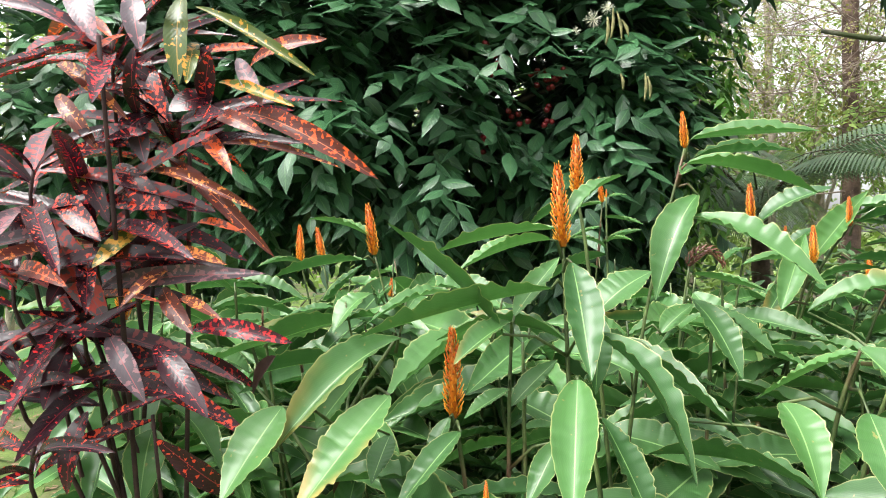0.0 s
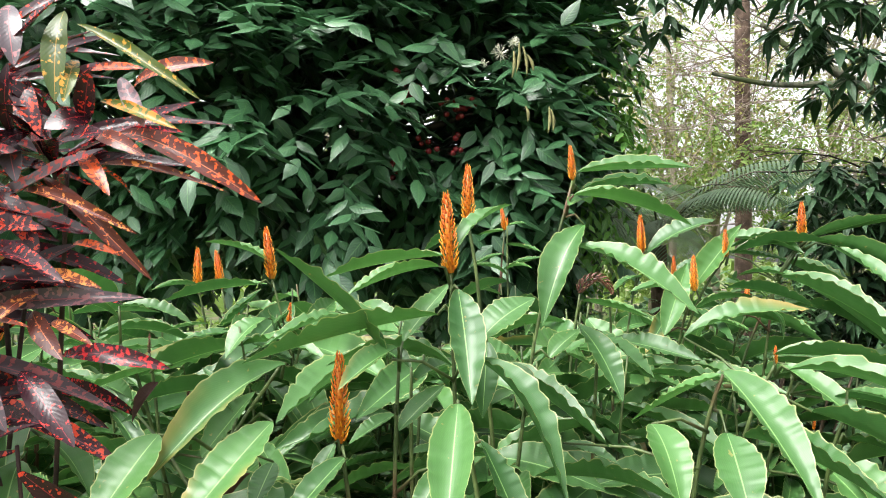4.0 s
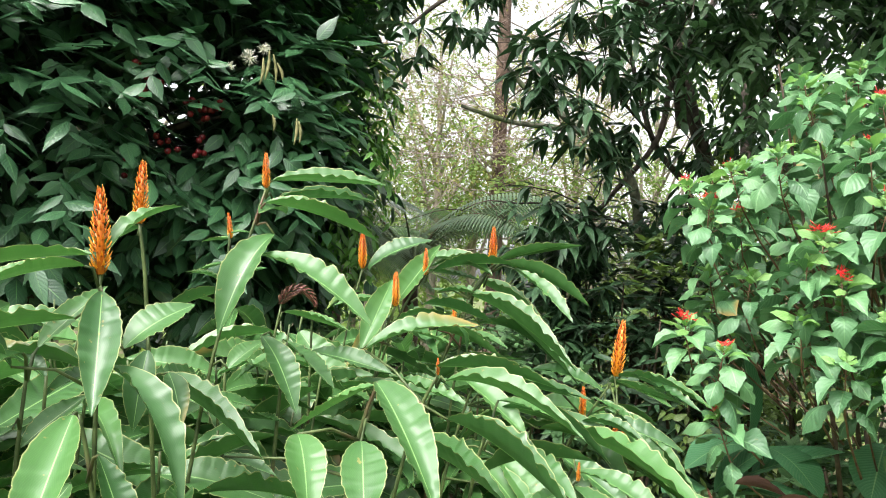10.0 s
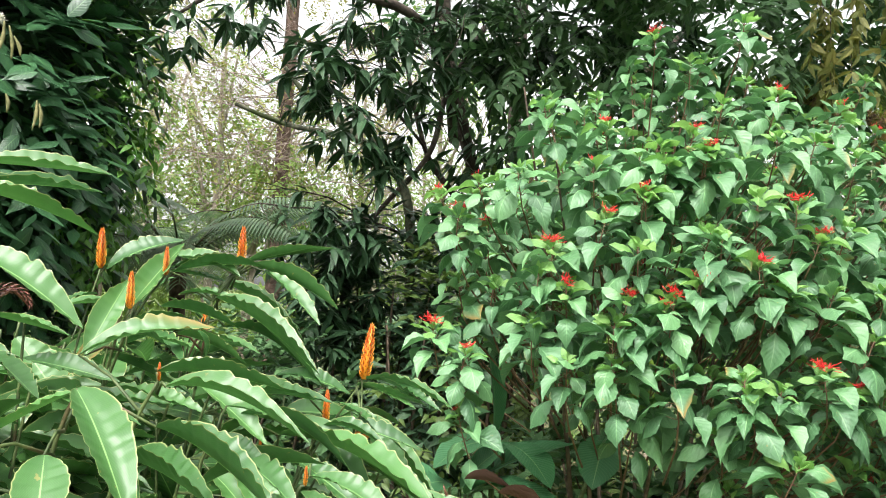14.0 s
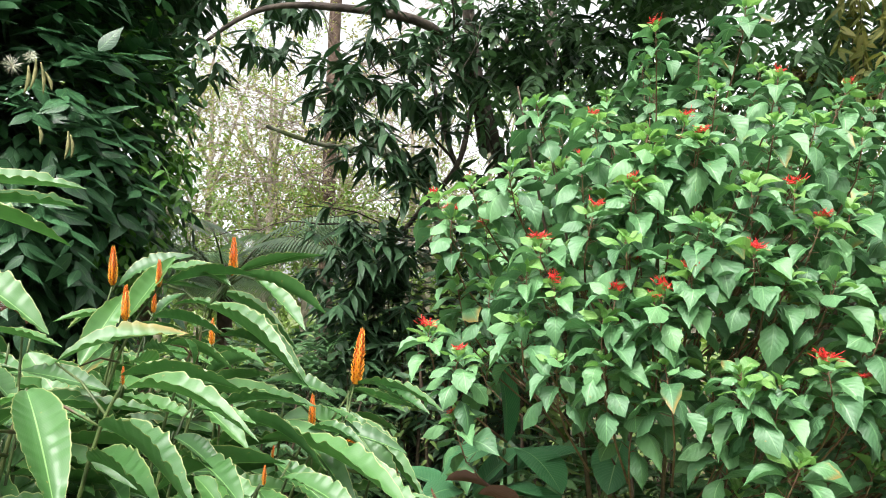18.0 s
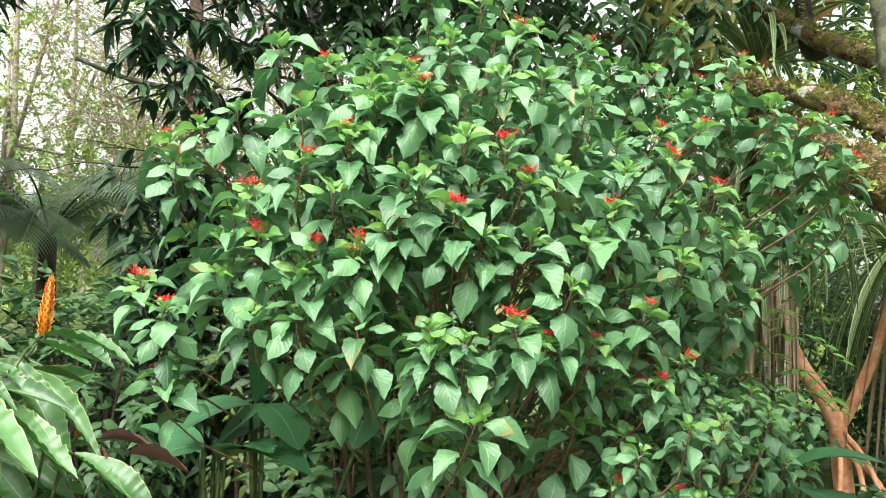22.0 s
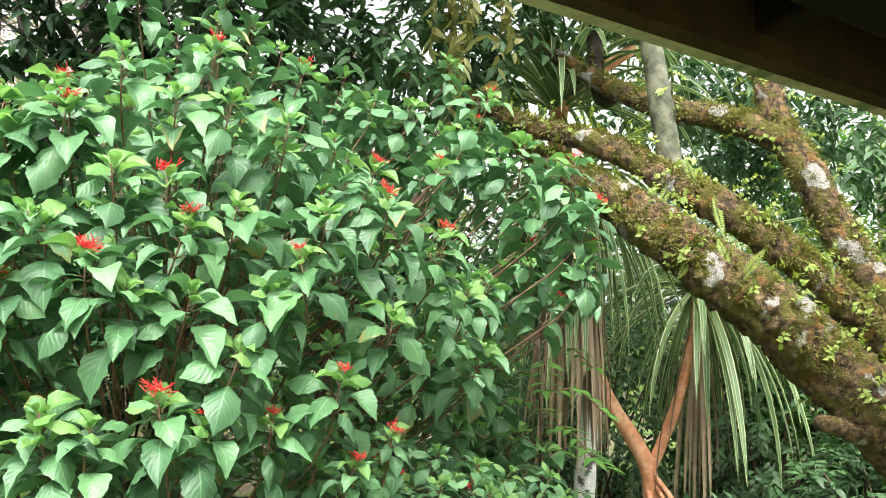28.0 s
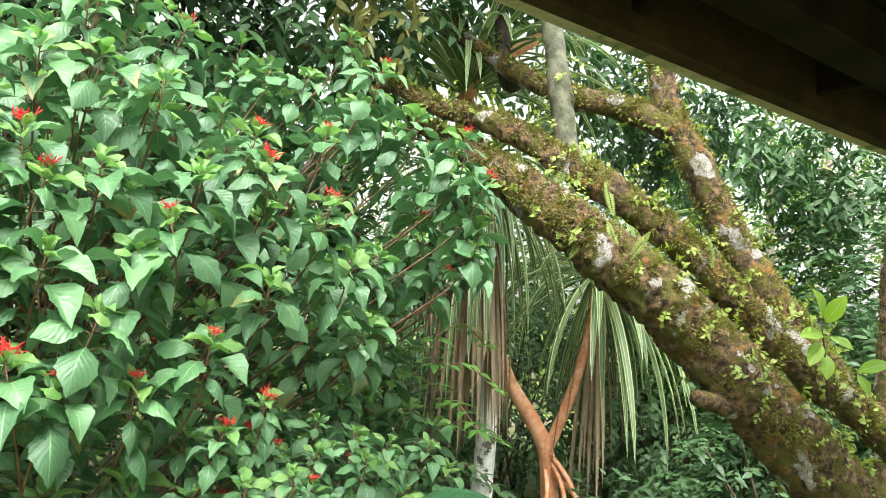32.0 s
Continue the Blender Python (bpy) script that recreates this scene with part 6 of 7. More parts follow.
part("dry_pod", tube_mesh("dry_pod", POD, [(1.255, 4.477, 3.073), (1.261, 4.475, 2.986), (1.248, 4.472, 2.898)], [0.004, 0.012, 0.003], 6, 0.3, 4, 7), rose, "dry brown hanging pod", under(rose))
part("dry_pod", tube_mesh("dry_pod", POD, [(1.269, 4.477, 3.056), (1.286, 4.475, 2.986), (1.283, 4.473, 2.916)], [0.004, 0.012, 0.003], 6, 0.3, 5, 7), rose, "dry brown hanging pod", under(rose))
part("dry_pod", tube_mesh("dry_pod", POD, [(1.101, 4.477, 3.073), (1.118, 4.476, 3.021), (1.115, 4.474, 2.968)], [0.004, 0.012, 0.003], 6, 0.3, 6, 7), rose, "dry brown hanging pod", under(rose))

mango = thing("mango_tree", "tall dark tree with hanging sprays of long leaves", "tree", at=(5.6, 5.4, 0))
limb(mango, "trunk", [(5.9, 5.3, -0.1), (5.95, 5.2, 2.0), (5.85, 5.15, 4.2), (5.8, 5.1, 7)], [0.1, 0.085, 0.07, 0.06], BARK, 24, 12, 0.3, 51)
limb(mango, "limb", [(5.9, 5.2, 2.2), (5.1, 4.9, 3.3), (4.55, 4.8, 4.43), (4.4, 4.9, 6)], [0.08, 0.07, 0.06, 0.05], BARK, 24, 10, 0.3, 52)
limb(mango, "limb", [(2.887, 5.518, 3.621), (3.280, 5.366, 3.515), (3.546, 5.155, 3.471), (3.757, 4.965, 3.434), (3.856, 4.823, 3.318), (4.045, 4.651, 3.036), (4.162, 4.626, 2.493), (4.2, 4.62, 1.2), (4.22, 4.6, -0.1)], [0.016, 0.021, 0.026, 0.030, 0.035, 0.040, 0.045, 0.05, 0.055], GREY_BARK, 34, 8, 0.3, 80)
limb(mango, "limb", [(3.276, 5.455, 4.028), (3.447, 5.290, 3.764), (3.627, 5.118, 3.605), (3.780, 4.957, 3.416)], [0.016, 0.026, 0.035, 0.045], GREY_BARK, 26, 8, 0.3, 81)
limb(mango, "limb", [(4.742, 4.528, 4.614), (4.402, 4.581, 3.952), (4.237, 4.562, 3.367), (3.926, 4.704, 2.892), (3.690, 4.810, 2.559)], [0.030, 0.028, 0.025, 0.022, 0.020], BARK, 26, 8, 0.3, 82)
limb(mango, "limb", [(4.75, 4.85, 3.6), (4.3, 4.5, 4.1), (3.7, 4.3, 4.35), (3.0, 4.6, 4.4), (2.5, 4.8, 4.3), (2.15, 4.98, 4.0)], [0.06, 0.05, 0.04, 0.03, 0.02, 0.01], BARK, 24, 8, 0.3, 53)
limb(mango, "limb", [(4.9, 4.7, 2.2), (4.666, 4.624, 2.953), (4.3, 4.7, 3.4), (4.0, 4.8, 4.4)], [0.03, 0.03, 0.025, 0.015], BARK, 20, 7, 0.3, 54)
limb(mango, "limb", [(5.9, 5.2, 3.0), (6.6, 4.6, 4.2), (7.2, 4.0, 5.2)], [0.1, 0.08, 0.04], BARK, 16, 8, 0.3, 55)
blobs = [((x, y, z), (s, s, s)) for x, y, z, s in ((2.16, 4.97, 3.86, 0.2), (2.52, 4.72, 4.1, 0.25), (2.98, 4.44, 3.75, 0.28), (3.2, 4.33, 3.25, 0.3), (3.13, 4.4, 2.82, 0.22), (3.56, 4.22, 3.0, 0.24), (3.59, 4.15, 3.8, 0.36), (3.8, 4.16, 3.36, 0.24), (4.09, 4.04, 4.16, 0.36), (3.41, 4.25, 4.25, 0.36), (3.68, 4.54, 2.44, 0.22), (4.52, 4.29, 3.33, 0.32), (4.34, 4.45, 2.74, 0.25), (4.69, 4.11, 4.44, 0.5), (5.17, 3.79, 4.5, 0.5), (5.69, 3.46, 4.5, 0.5), (2.0, 5.4, 4.6, 0.4), (2.8, 5.0, 4.8, 0.45), (4.7, 4.6, 2.3, 0.35))]
blobs += [((x, y, z), (s, s, s)) for x, y, z, s in ((3.00, 4.52, 2.54, 0.19), (3.21, 4.36, 2.31, 0.21), (3.09, 4.35, 2.10, 0.17), (3.39, 4.21, 2.49, 0.19), (3.29, 4.40, 2.70, 0.22), (3.14, 4.32, 1.90, 0.12), (2.96, 4.49, 3.53, 0.22), (3.27, 4.26, 3.22, 0.22), (3.10, 4.48, 3.81, 0.26), (3.40, 4.24, 3.75, 0.22))]
blobs += [((x + 0.25, y + 0.3, z - 0.25), (0.3, 0.3, 0.35)) for (x, y, z), _ in blobs[19:25]]
c, o = canopy(rng, blobs, 440)
b, a, u, l, w = rosettes(rng, c, o, 8, 0.225, 0.25)
tagged(part("crown", leaf_cloud("crown", MANGO_LEAF, b, a, u, l, w, 0.22, 0.2, True), mango, "long dark hanging leaves", under(mango)), kind="stuff")

# crown of the leaning tree, above and behind the bush
rng = np.random.default_rng(31)
high = [((8.798, 1.301, 4.826), (0.60, 0.60, 0.60)), ((9.451, 0.824, 4.533), (0.60, 0.60, 0.60)), ((8.258, 1.666, 4.781), (0.60, 0.60, 0.60)), ((9.796, 0.424, 4.100), (0.60, 0.60, 0.60)), ((10.158, 1.237, 4.349), (0.60, 0.60, 0.60)), ((9.246, 1.583, 4.364), (0.50, 0.50, 0.50)), ((10.330, -0.186, 4.555), (0.70, 0.70, 0.70)), ((10.690, -0.741, 3.958), (0.70, 0.70, 0.70)), ((9.280, 0.666, 4.824), (0.60, 0.60, 0.60))]
# the two flat masses at height 4.9 are unseen, added for shade below
c, o = canopy(rng, [((5.4, 2.6, 4.2), (0.9, 0.8, 0.7)), ((6.6, 2.4, 4.6), (1.1, 0.9, 0.8)), ((5.0, 3.6, 3.9), (1.0, 0.8, 0.9)), ((6.6, 3.8, 3.7), (1.2, 0.9, 1.1)), ((7.6, 3.2, 3.0), (1.0, 0.9, 1.0)), ((6.4, 1.4, 5.2), (1.0, 0.8, 0.6)), ((5.6, 4.2, 2.6), (0.9, 0.7, 0.9)), ((5.0, 3.7, 4.5), (0.8, 0.6, 0.6)), ((3.9, 3.0, 4.9), (0.9, 0.8, 0.4)), ((4.6, 2.6, 4.9), (0.8, 0.8, 0.4)), ((5.9, 2.0, 4.4), (0.7, 0.5, 0.6)), ((4.5, 4.4, 4.4), (0.7, 0.6, 0.6))] + high, 2700)
b, a, u, l, w = sprays(rng, c, o, 7, 0.25, 0.4, 0.15, 0.36, 0.5)
tagged(part("crown", leaf_cloud("crown", UNDER_LEAF, b, a, u, l, w, 0.22), moss_tree, "green leaves hanging from the limbs", under(moss_tree)), kind="stuff")

# unseen boughs above the view, added to shade the top of the bush
c, o = canopy(rng, [((3.4, 1.7, 5.6), (0.8, 0.7, 0.4)), ((4.3, 1.5, 5.6), (0.8, 0.7, 0.4)), ((3.8, 2.5, 5.6), (0.9, 0.7, 0.4)), ((4.8, 2.3, 5.6), (0.9, 0.7, 0.4)), ((5.4, 1.5, 5.6), (0.7, 0.6, 0.4)), ((4.3, 3.2, 5.5), (0.9, 0.7, 0.4))], 520)
b, a, u, l, w = sprays(rng, c, o, 7, 0.25, 0.4, 0.15, 0.4, 0.5)
tagged(part("crown", leaf_cloud("crown", UNDER_LEAF, b, a, u, l, w, 0.22), moss_tree, "unseen green leaves added overhead to shade the bush", under(moss_tree)), kind="stuff")
# added limb, also out of view, that carries these leaves
limb(moss_tree, "limb", [(5.8, 0.9, 5.4), (5.0, 1.6, 5.6), (3.9, 2.0, 5.6), (3.2, 1.9, 5.65)], [0.05, 0.045, 0.03, 0.012], GREY_BARK, 20, 8, 0.3, 71)

# bare tree with its tall trunk
bare = thing("bare_tree", "tall brown trunk with a tangle of bare pinkish twigs", "tree", at=(6.25, 11.0, 0))
limb(bare, "trunk", [(6.28, 11.02, -0.1), (6.252, 11.0, 2.63), (6.143, 10.92, 5.98), (6.1, 10.9, 9)], [0.15, 0.13, 0.115, 0.1], TRUNK_BARK, 30, 12, 0.25, 61)
pieces = []
trng = random.Random(9)


def twig(p, d, length, r, depth):
    pts = [p]
    for i in range(5):
        d = (d + Vector((trng.gauss(0, 0.16), trng.gauss(0, 0.16), trng.gauss(0, 0.12)))).normalized()
        pts.append(pts[-1] + d * length / 5)
    pieces.append(tube(pts, [r * (1 - 0.13 * i) for i in range(6)], 4 if depth else 6))
    if depth < 3:
        for i in range((5, 4, 3)[depth]):
            q = pts[trng.randrange(2, 6)]
            nd = (d + Vector((trng.gauss(0, 0.6), trng.gauss(0, 0.6), trng.gauss(0, 0.4)))).normalized()
            twig(q, nd, length * trng.uniform(0.45, 0.7), r * 0.5, depth + 1)


for k in range(56):
    a = trng.uniform(0, 6.283)
    twig(Vector((6.2, 10.95, 2.7 + 0.075 * k)), Vector((math.cos(a), math.sin(a) * 0.8, trng.uniform(-0.05, 0.5))), trng.uniform(1.8, 3.0), 0.013, 0)
tagged(part("twig_tangle", joined("twig_tangle", TWIG, pieces), bare, "tangled bare pinkish-brown twigs", under(bare)), kind="stuff")
rng = np.random.default_rng(61)
c, o = canopy(rng, [((6.1, 10.9, 5.6), (2.6, 1.6, 1.8)), ((5.0, 10.6, 4.6), (1.6, 1.0, 1.1)), ((7.3, 10.8, 4.8), (1.5, 1.0, 1.2))], 900)
b, a, u, l, w = sprays(rng, c, o, 7, 0.4, 0.5, 0.075, 0.5, 0.2)
tagged(part("thin_foliage", leaf_cloud("thin_foliage", VINE, b, a, u, l, w, 0.2), bare, "sparse small olive leaves", under(bare)), kind="stuff")

pieces = []
for p, d, length in (((4.4, 4.7, 3.3), (-1, -0.2, 0.5), 1.5), ((4.5, 4.7, 2.6), (-1, 0.1, 0.4), 1.3), ((4.6, 4.8, 3.9), (-1, -0.1, 0.1), 1.6), ((4.9, 4.8, 3.2), (0.3, -0.8, 0.5), 1.2), ((5.2, 4.9, 2.9), (-0.3, -0.8, 0.8), 1.2), ((4.5, 4.8, 4.2), (-0.7, -0.5, 0.3), 1.4)):
    twig(Vector(p), Vector(d).normalized(), length, 0.016, 1)
tagged(part("twig_tangle", joined("twig_tangle", BARK, pieces), mango, "thin dark twigs", under(mango)), kind="stuff")

# palm fronds
def palm(at, fronds, height, length, label, seed, rise=0.4, droop=0.17):
    rng3 = random.Random(seed)
    ob = thing("palm", label, "palm", at=at)
    top = Vector(at) + Vector((0, 0, height))
    limb(ob, "trunk", [Vector(at) - Vector((0, 0, 0.1)), Vector(at) + Vector((0.03, 0, height * 0.5)), top], [0.12, 0.1, 0.08], TRUNK_BARK, 12, 10, 0.2, seed)
    for i in range(fronds):
        a = 6.283 * i / fronds + rng3.uniform(-0.2, 0.2)
        d = Vector((math.cos(a), math.sin(a), rng3.uniform(rise, rise * 2.2 + 0.4))).normalized()
        pts = [top]
        for k in range(10):
            pts.append(pts[-1] + d * length / 10)
            d = (d + Vector((0, 0, -droop))).normalized()
        pb, pa, pu, pl, pw = [], [], [], [], []
        line = smooth_line(pts, 44)
        for k in range(4, 43):
            tan = (line[k + 1] - line[k]).normalized()
            sd = tan.cross(Vector((0, 0, 1))).normalized()
            for s in (-1, 1):
                pb.append(line[k])
                pa.append(sd * s + tan * 0.6 + Vector((0, 0, -0.25)))
                pu.append(Vector((0, 0, 1)))
                pl.append(length * 0.26 * math.sin(math.pi * (0.12 + 0.8 * k / 43)))
                pw.append(0.028)
        fr = part("frond", leaf_cloud("frond", PALM, pb, pa, pu, pl, pw, 0.3), ob, m=under(ob))
        part("rachis", tube_mesh("rachis", GINGER_STEM, line[::4] + [line[-1]], [0.014 - 0.001 * q for q in range(len(line[::4]) + 1)], 5), fr)
    return ob


palm((3.33, 7.55, 0), 17, 2.25, 1.9, "feathery palm with tall arching fronds", 3, 0.6, 0.155)
palm((2.79, 8.83, 0), 12, 2.34, 1.5, "young feathery palm with arching fronds", 4)
palm((7.6, 7.3, 0), 11, 1.6, 1.6, "young feathery palm with arching fronds", 6)

# understory shrubs behind the bush and clump
def shrub(at, size, n, mat, label, seed, leaf=0.11, ratio=0.45):
    rng3 = np.random.default_rng(seed)
    ob = thing("shrub", label, "shrub", "understory shrubs", at=at)
    c, o = canopy(rng3, [((at[0], at[1], size[2] * 0.55), (size[0], size[1], size[2] * 0.5))], n)
    c[:, 2] = np.maximum(c[:, 2], 0.08)
    b, a, u, l, w = sprays(rng3, c, o, 6, 0.2, 0.4, leaf, ratio, 0.3)
    tagged(part("foliage", leaf_cloud("foliage", mat, b, a, u, l, w, 0.2), ob, m=under(ob)), kind="stuff")
    for k in range(5):
        an = k * 1.3 + seed
        part("stem", tube_mesh("stem", BUSH_WOOD, [(at[0], at[1], -0.02), (at[0] + math.cos(an) * size[0] * 0.3, at[1] + math.sin(an) * size[1] * 0.3, size[2] * 0.4), (at[0] + math.cos(an) * size[0] * 0.7, at[1] + math.sin(an) * size[1] * 0.7, size[2] * 0.8)], [0.02, 0.014, 0.006], 5, n=8), ob, m=under(ob))
    return ob


for k, (x, y, s, h, cnt) in enumerate([(3.6, 4.9, 0.45, 2.6, 190), (3.9, 4.5, 0.45, 2.7, 210), (4.25, 4.1, 0.4, 2.5, 180), (4.7, 4.4, 0.5, 2.5, 190), (5.2, 4.9, 0.6, 2.6, 200), (4.1, 6.2, 0.7, 1.8, 170), (3.1, 6.4, 0.6, 1.4, 120)]):
    shrub((x, y, 0), (s, s, h), cnt, MANGO_LEAF, "dark glossy sapling under the trees", 600 + k, 0.17, 0.3)
for k, (x, y, s, h, cnt) in enumerate([(4.35, 3.75, 0.45, 3.0, 190), (4.75, 3.55, 0.4, 3.2, 170), (3.85, 4.15, 0.35, 2.4, 110)]):
    shrub((x, y, 0), (s, s, h), cnt, SAPLING_LEAF, "slender sapling with light yellowish green leaves", 740 + k, 0.1, 0.42)
LOW, MIDS = "low dark green shrub in the shade", "leafy green shrub under the trees"
for k, (x, y, sx, sy, h, cnt) in enumerate([(3.2, 5.6, 0.7, 0.6, 1.5, 130), (4.1, 5.4, 0.8, 0.6, 1.8, 170), (5.0, 5.8, 0.9, 0.7, 1.9, 170), (6.3, 6.0, 1.0, 0.8, 1.7, 170), (2.6, 7.4, 0.9, 0.7, 1.5, 130), (4.2, 7.9, 1.0, 0.8, 1.7, 130), (5.8, 8.3, 1.0, 0.9, 1.8, 130),
                                             (8.6, 3.6, 1.2, 1.0, 2.0, 300), (10.2, 2.9, 1.3, 1.2, 2.8, 420), (10.6, 1.0, 1.4, 1.3, 2.8, 460), (10.2, -0.8, 1.3, 1.3, 2.2, 320), (9.0, -0.3, 0.9, 0.9, 1.4, 200), (7.4, 0.6, 0.7, 0.7, 0.9, 110), (8.0, 5.3, 1.1, 0.9, 1.8, 170), (-2.6, 8.6, 1.4, 1.0, 1.6, 130), (1.4, 8.4, 1.0, 0.8, 1.3, 120)]):
    shrub((x, y, 0), (sx, sy, h), cnt, UNDER_LEAF, LOW if k % 2 or 7 <= k <= 12 else MIDS, 70 + k)

shrub((9.94, 3.69, 0), (0.8, 0.8, 1.90), 260, UNDER_LEAF, LOW, 660, 0.1)
shrub((10.60, 2.87, 0), (0.9, 0.9, 2.40), 260, UNDER_LEAF, LOW, 661, 0.1)
shrub((10.95, 1.77, 0), (0.8, 0.8, 2.30), 260, UNDER_LEAF, LOW, 662, 0.1)
shrub((10.73, 0.89, 0), (0.8, 0.8, 1.80), 260, UNDER_LEAF, LOW, 663, 0.1)
shrub((10.02, 0.06, 0), (0.7, 0.7, 1.30), 260, UNDER_LEAF, LOW, 664, 0.1)
shrub((8.33, 2.98, 0), (0.7, 0.7, 1.50), 260, UNDER_LEAF, LOW, 665, 0.1)
for k, (x, y, h) in enumerate([(3.9, 2.9, 1.25), (4.5, 2.6, 1.3), (4.9, 2.0, 1.4)]):
    shrub((x, y, 0), (0.5, 0.5, h), 150, UNDER_LEAF, LOW, 680 + k, 0.14, 0.5)
shrub((2.00, 5.40, 0), (0.5, 0.5, 1.70), 150, UNDER_LEAF, "leafy green shrub under the trees", 640)
shrub((2.29, 4.90, 0), (0.5, 0.5, 1.75), 150, UNDER_LEAF, "leafy green shrub under the trees", 641)
shrub((2.56, 4.42, 0), (0.5, 0.5, 1.90), 150, UNDER_LEAF, "leafy green shrub under the trees", 642)
shrub((2.87, 4.31, 0), (0.5, 0.5, 1.80), 150, UNDER_LEAF, "leafy green shrub under the trees", 643)
shrub((3.34, 4.83, 0), (0.5, 0.5, 2.00), 150, UNDER_LEAF, "leafy green shrub under the trees", 644)
# woods far behind, on all sides
def wood_tree(at, h, r, n, seed, mat, label):
    rng3 = np.random.default_rng(seed)
    ob = thing("woodland_tree", label, "tree", "woods behind", at=at)
    x, y, _ = at
    limb(ob, "trunk", [(x, y, -0.1), (x + 0.1, y, h * 0.45), (x, y + 0.1, h * 0.9)], [0.03 + h * 0.008, 0.03 + h * 0.006, 0.02], FAR_BARK, 12, 8, 0.2, seed)
    bl = []
    for k in range(6):
        a = rng3.uniform(0, 6.283)
        bl.append(((x + math.cos(a) * r * 0.6, y + math.sin(a) * r * 0.6, h * rng3.uniform(0.4, 0.95)), (r * 0.55, r * 0.55, h * 0.13)))
        part("limb", tube_mesh("limb", FAR_BARK, [(x, y, h * 0.35 + 0.05 * h * k), bl[-1][0]], [0.05, 0.015], 5), ob, m=under(ob))
    c, o = canopy(rng3, bl, n)
    b, a, u, l, w = sprays(rng3, c, o, 11, 0.5, 0.5, 0.125, 0.45, 0.3)
    tagged(part("crown", leaf_cloud("crown", mat, b, a, u, l, w, 0.2), ob, m=under(ob)), kind="stuff")


wrng = random.Random(3)
for k in range(44):
    a = radians(-90 + 5.2 * k + wrng.uniform(-3, 3))
    d = wrng.uniform(12, 26)
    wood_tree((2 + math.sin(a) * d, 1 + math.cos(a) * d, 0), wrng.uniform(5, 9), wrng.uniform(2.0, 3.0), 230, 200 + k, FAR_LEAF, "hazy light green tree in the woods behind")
for k, (bear, d, h) in enumerate([(14, 17, 9), (19, 20, 10), (24, 18, 9.5), (29, 21, 10), (35, 18, 9), (41, 20, 10)]):
    a = radians(bear)
    wood_tree((math.sin(a) * d, math.cos(a) * d, 0), h, 2.4, 170, 500 + k, FAR_LEAF, "hazy light green tree in the woods behind")
for k in range(10):
    a, d = radians(9 + 4.6 * k), wrng.uniform(14, 21)
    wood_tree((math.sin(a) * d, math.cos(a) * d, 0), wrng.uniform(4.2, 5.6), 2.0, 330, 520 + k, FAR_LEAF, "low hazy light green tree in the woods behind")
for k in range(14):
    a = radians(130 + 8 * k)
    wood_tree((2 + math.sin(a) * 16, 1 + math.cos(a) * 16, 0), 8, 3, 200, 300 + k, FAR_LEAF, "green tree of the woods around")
rng = np.random.default_rng(77)
n = 16000
an, dist = rng.uniform(0, 6.283, n), rng.uniform(17, 34, n)
base = np.stack([2 + np.sin(an) * dist, 1 + np.cos(an) * dist, rng.uniform(0, 1, n) ** 1.3 * (1.6 + 1.6 * np.sin(an * 9) ** 2)], 1)
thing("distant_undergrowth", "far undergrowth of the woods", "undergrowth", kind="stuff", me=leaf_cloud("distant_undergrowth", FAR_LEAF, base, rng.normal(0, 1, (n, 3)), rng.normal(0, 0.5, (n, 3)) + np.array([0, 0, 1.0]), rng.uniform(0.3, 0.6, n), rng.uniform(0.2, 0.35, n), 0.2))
# green thicket past the veranda
for k, (x, y, h) in enumerate([(11.2, -1.3, 4.0), (11.8, 0.4, 4.6), (11.0, -3.0, 4.4), (12.6, 2.0, 5.0), (11.2, 4.2, 4.4), (9.6, -2.0, 2.6)]):
    shrub((x, y, 0), (1.4, 1.4, h), 1900, YOUNG_LEAF if k == 1 else UNDER_LEAF, "tall dense green thicket", 400 + k, 0.12, 0.4)

# ---- croton ----
CL = {key: [leaf_mesh("croton_leaf", m, s, 0.012, 0.35, 20, 0.6, 0.5, 3, i, t) for i, (s, t) in enumerate([(0.04, 0.2), (0.08, -0.3), (0.13, 0.3)])] for key, m in (("dark", CROTON), ("orange", CROTON_LIGHT), ("green", CROTON_GREEN), ("grey", CROTON_GREY))}
croton = thing("croton", "croton with long dark red leaves spotted orange and pink", "croton", at=(-0.62, 1.45, 0))
crng = random.Random(17)
for k, (top, r) in enumerate([((-0.5, 1.42, 2.25), 0.012), ((-0.62, 1.3, 2.45), 0.012), ((-0.68, 1.5, 1.85), 0.012), ((-0.55, 1.35, 1.75), 0.01), ((-0.85, 1.45, 2.1), 0.012)]):
    foot = Vector((-0.62 + 0.03 * k, 1.45 + 0.02 * k, -0.01))
    part("stem", tube_mesh("stem", CROTON_STEM, [foot, foot.lerp(Vector(top), 0.5) + Vector((0.02, 0.02, 0)), top], [r * 0.6, r * 0.45, r * 0.35], 7, 0.2, k, 12), croton, m=under(croton))


def croton_leaf(b, t, w, kind="dark", facing=(0.0, -1.0, 0.5)):
    me = CL[kind][crng.randrange(3)]
    hint = Vector(facing) + Vector((crng.uniform(-0.3, 0.3), 0, crng.uniform(-0.15, 0.3)))
    return part("leaf", me, croton, m=under(croton, leaf_pose(b, t, w, hint=hint)))


croton_leaf((-0.405, 1.420, 2.331), (-0.119, 1.313, 2.194), 0.041, 'orange')
croton_leaf((-0.449, 1.441, 2.271), (-0.189, 1.357, 2.216), 0.020, 'orange')
croton_leaf((-0.374, 1.401, 2.417), (-0.216, 1.344, 2.456), 0.033, 'orange')
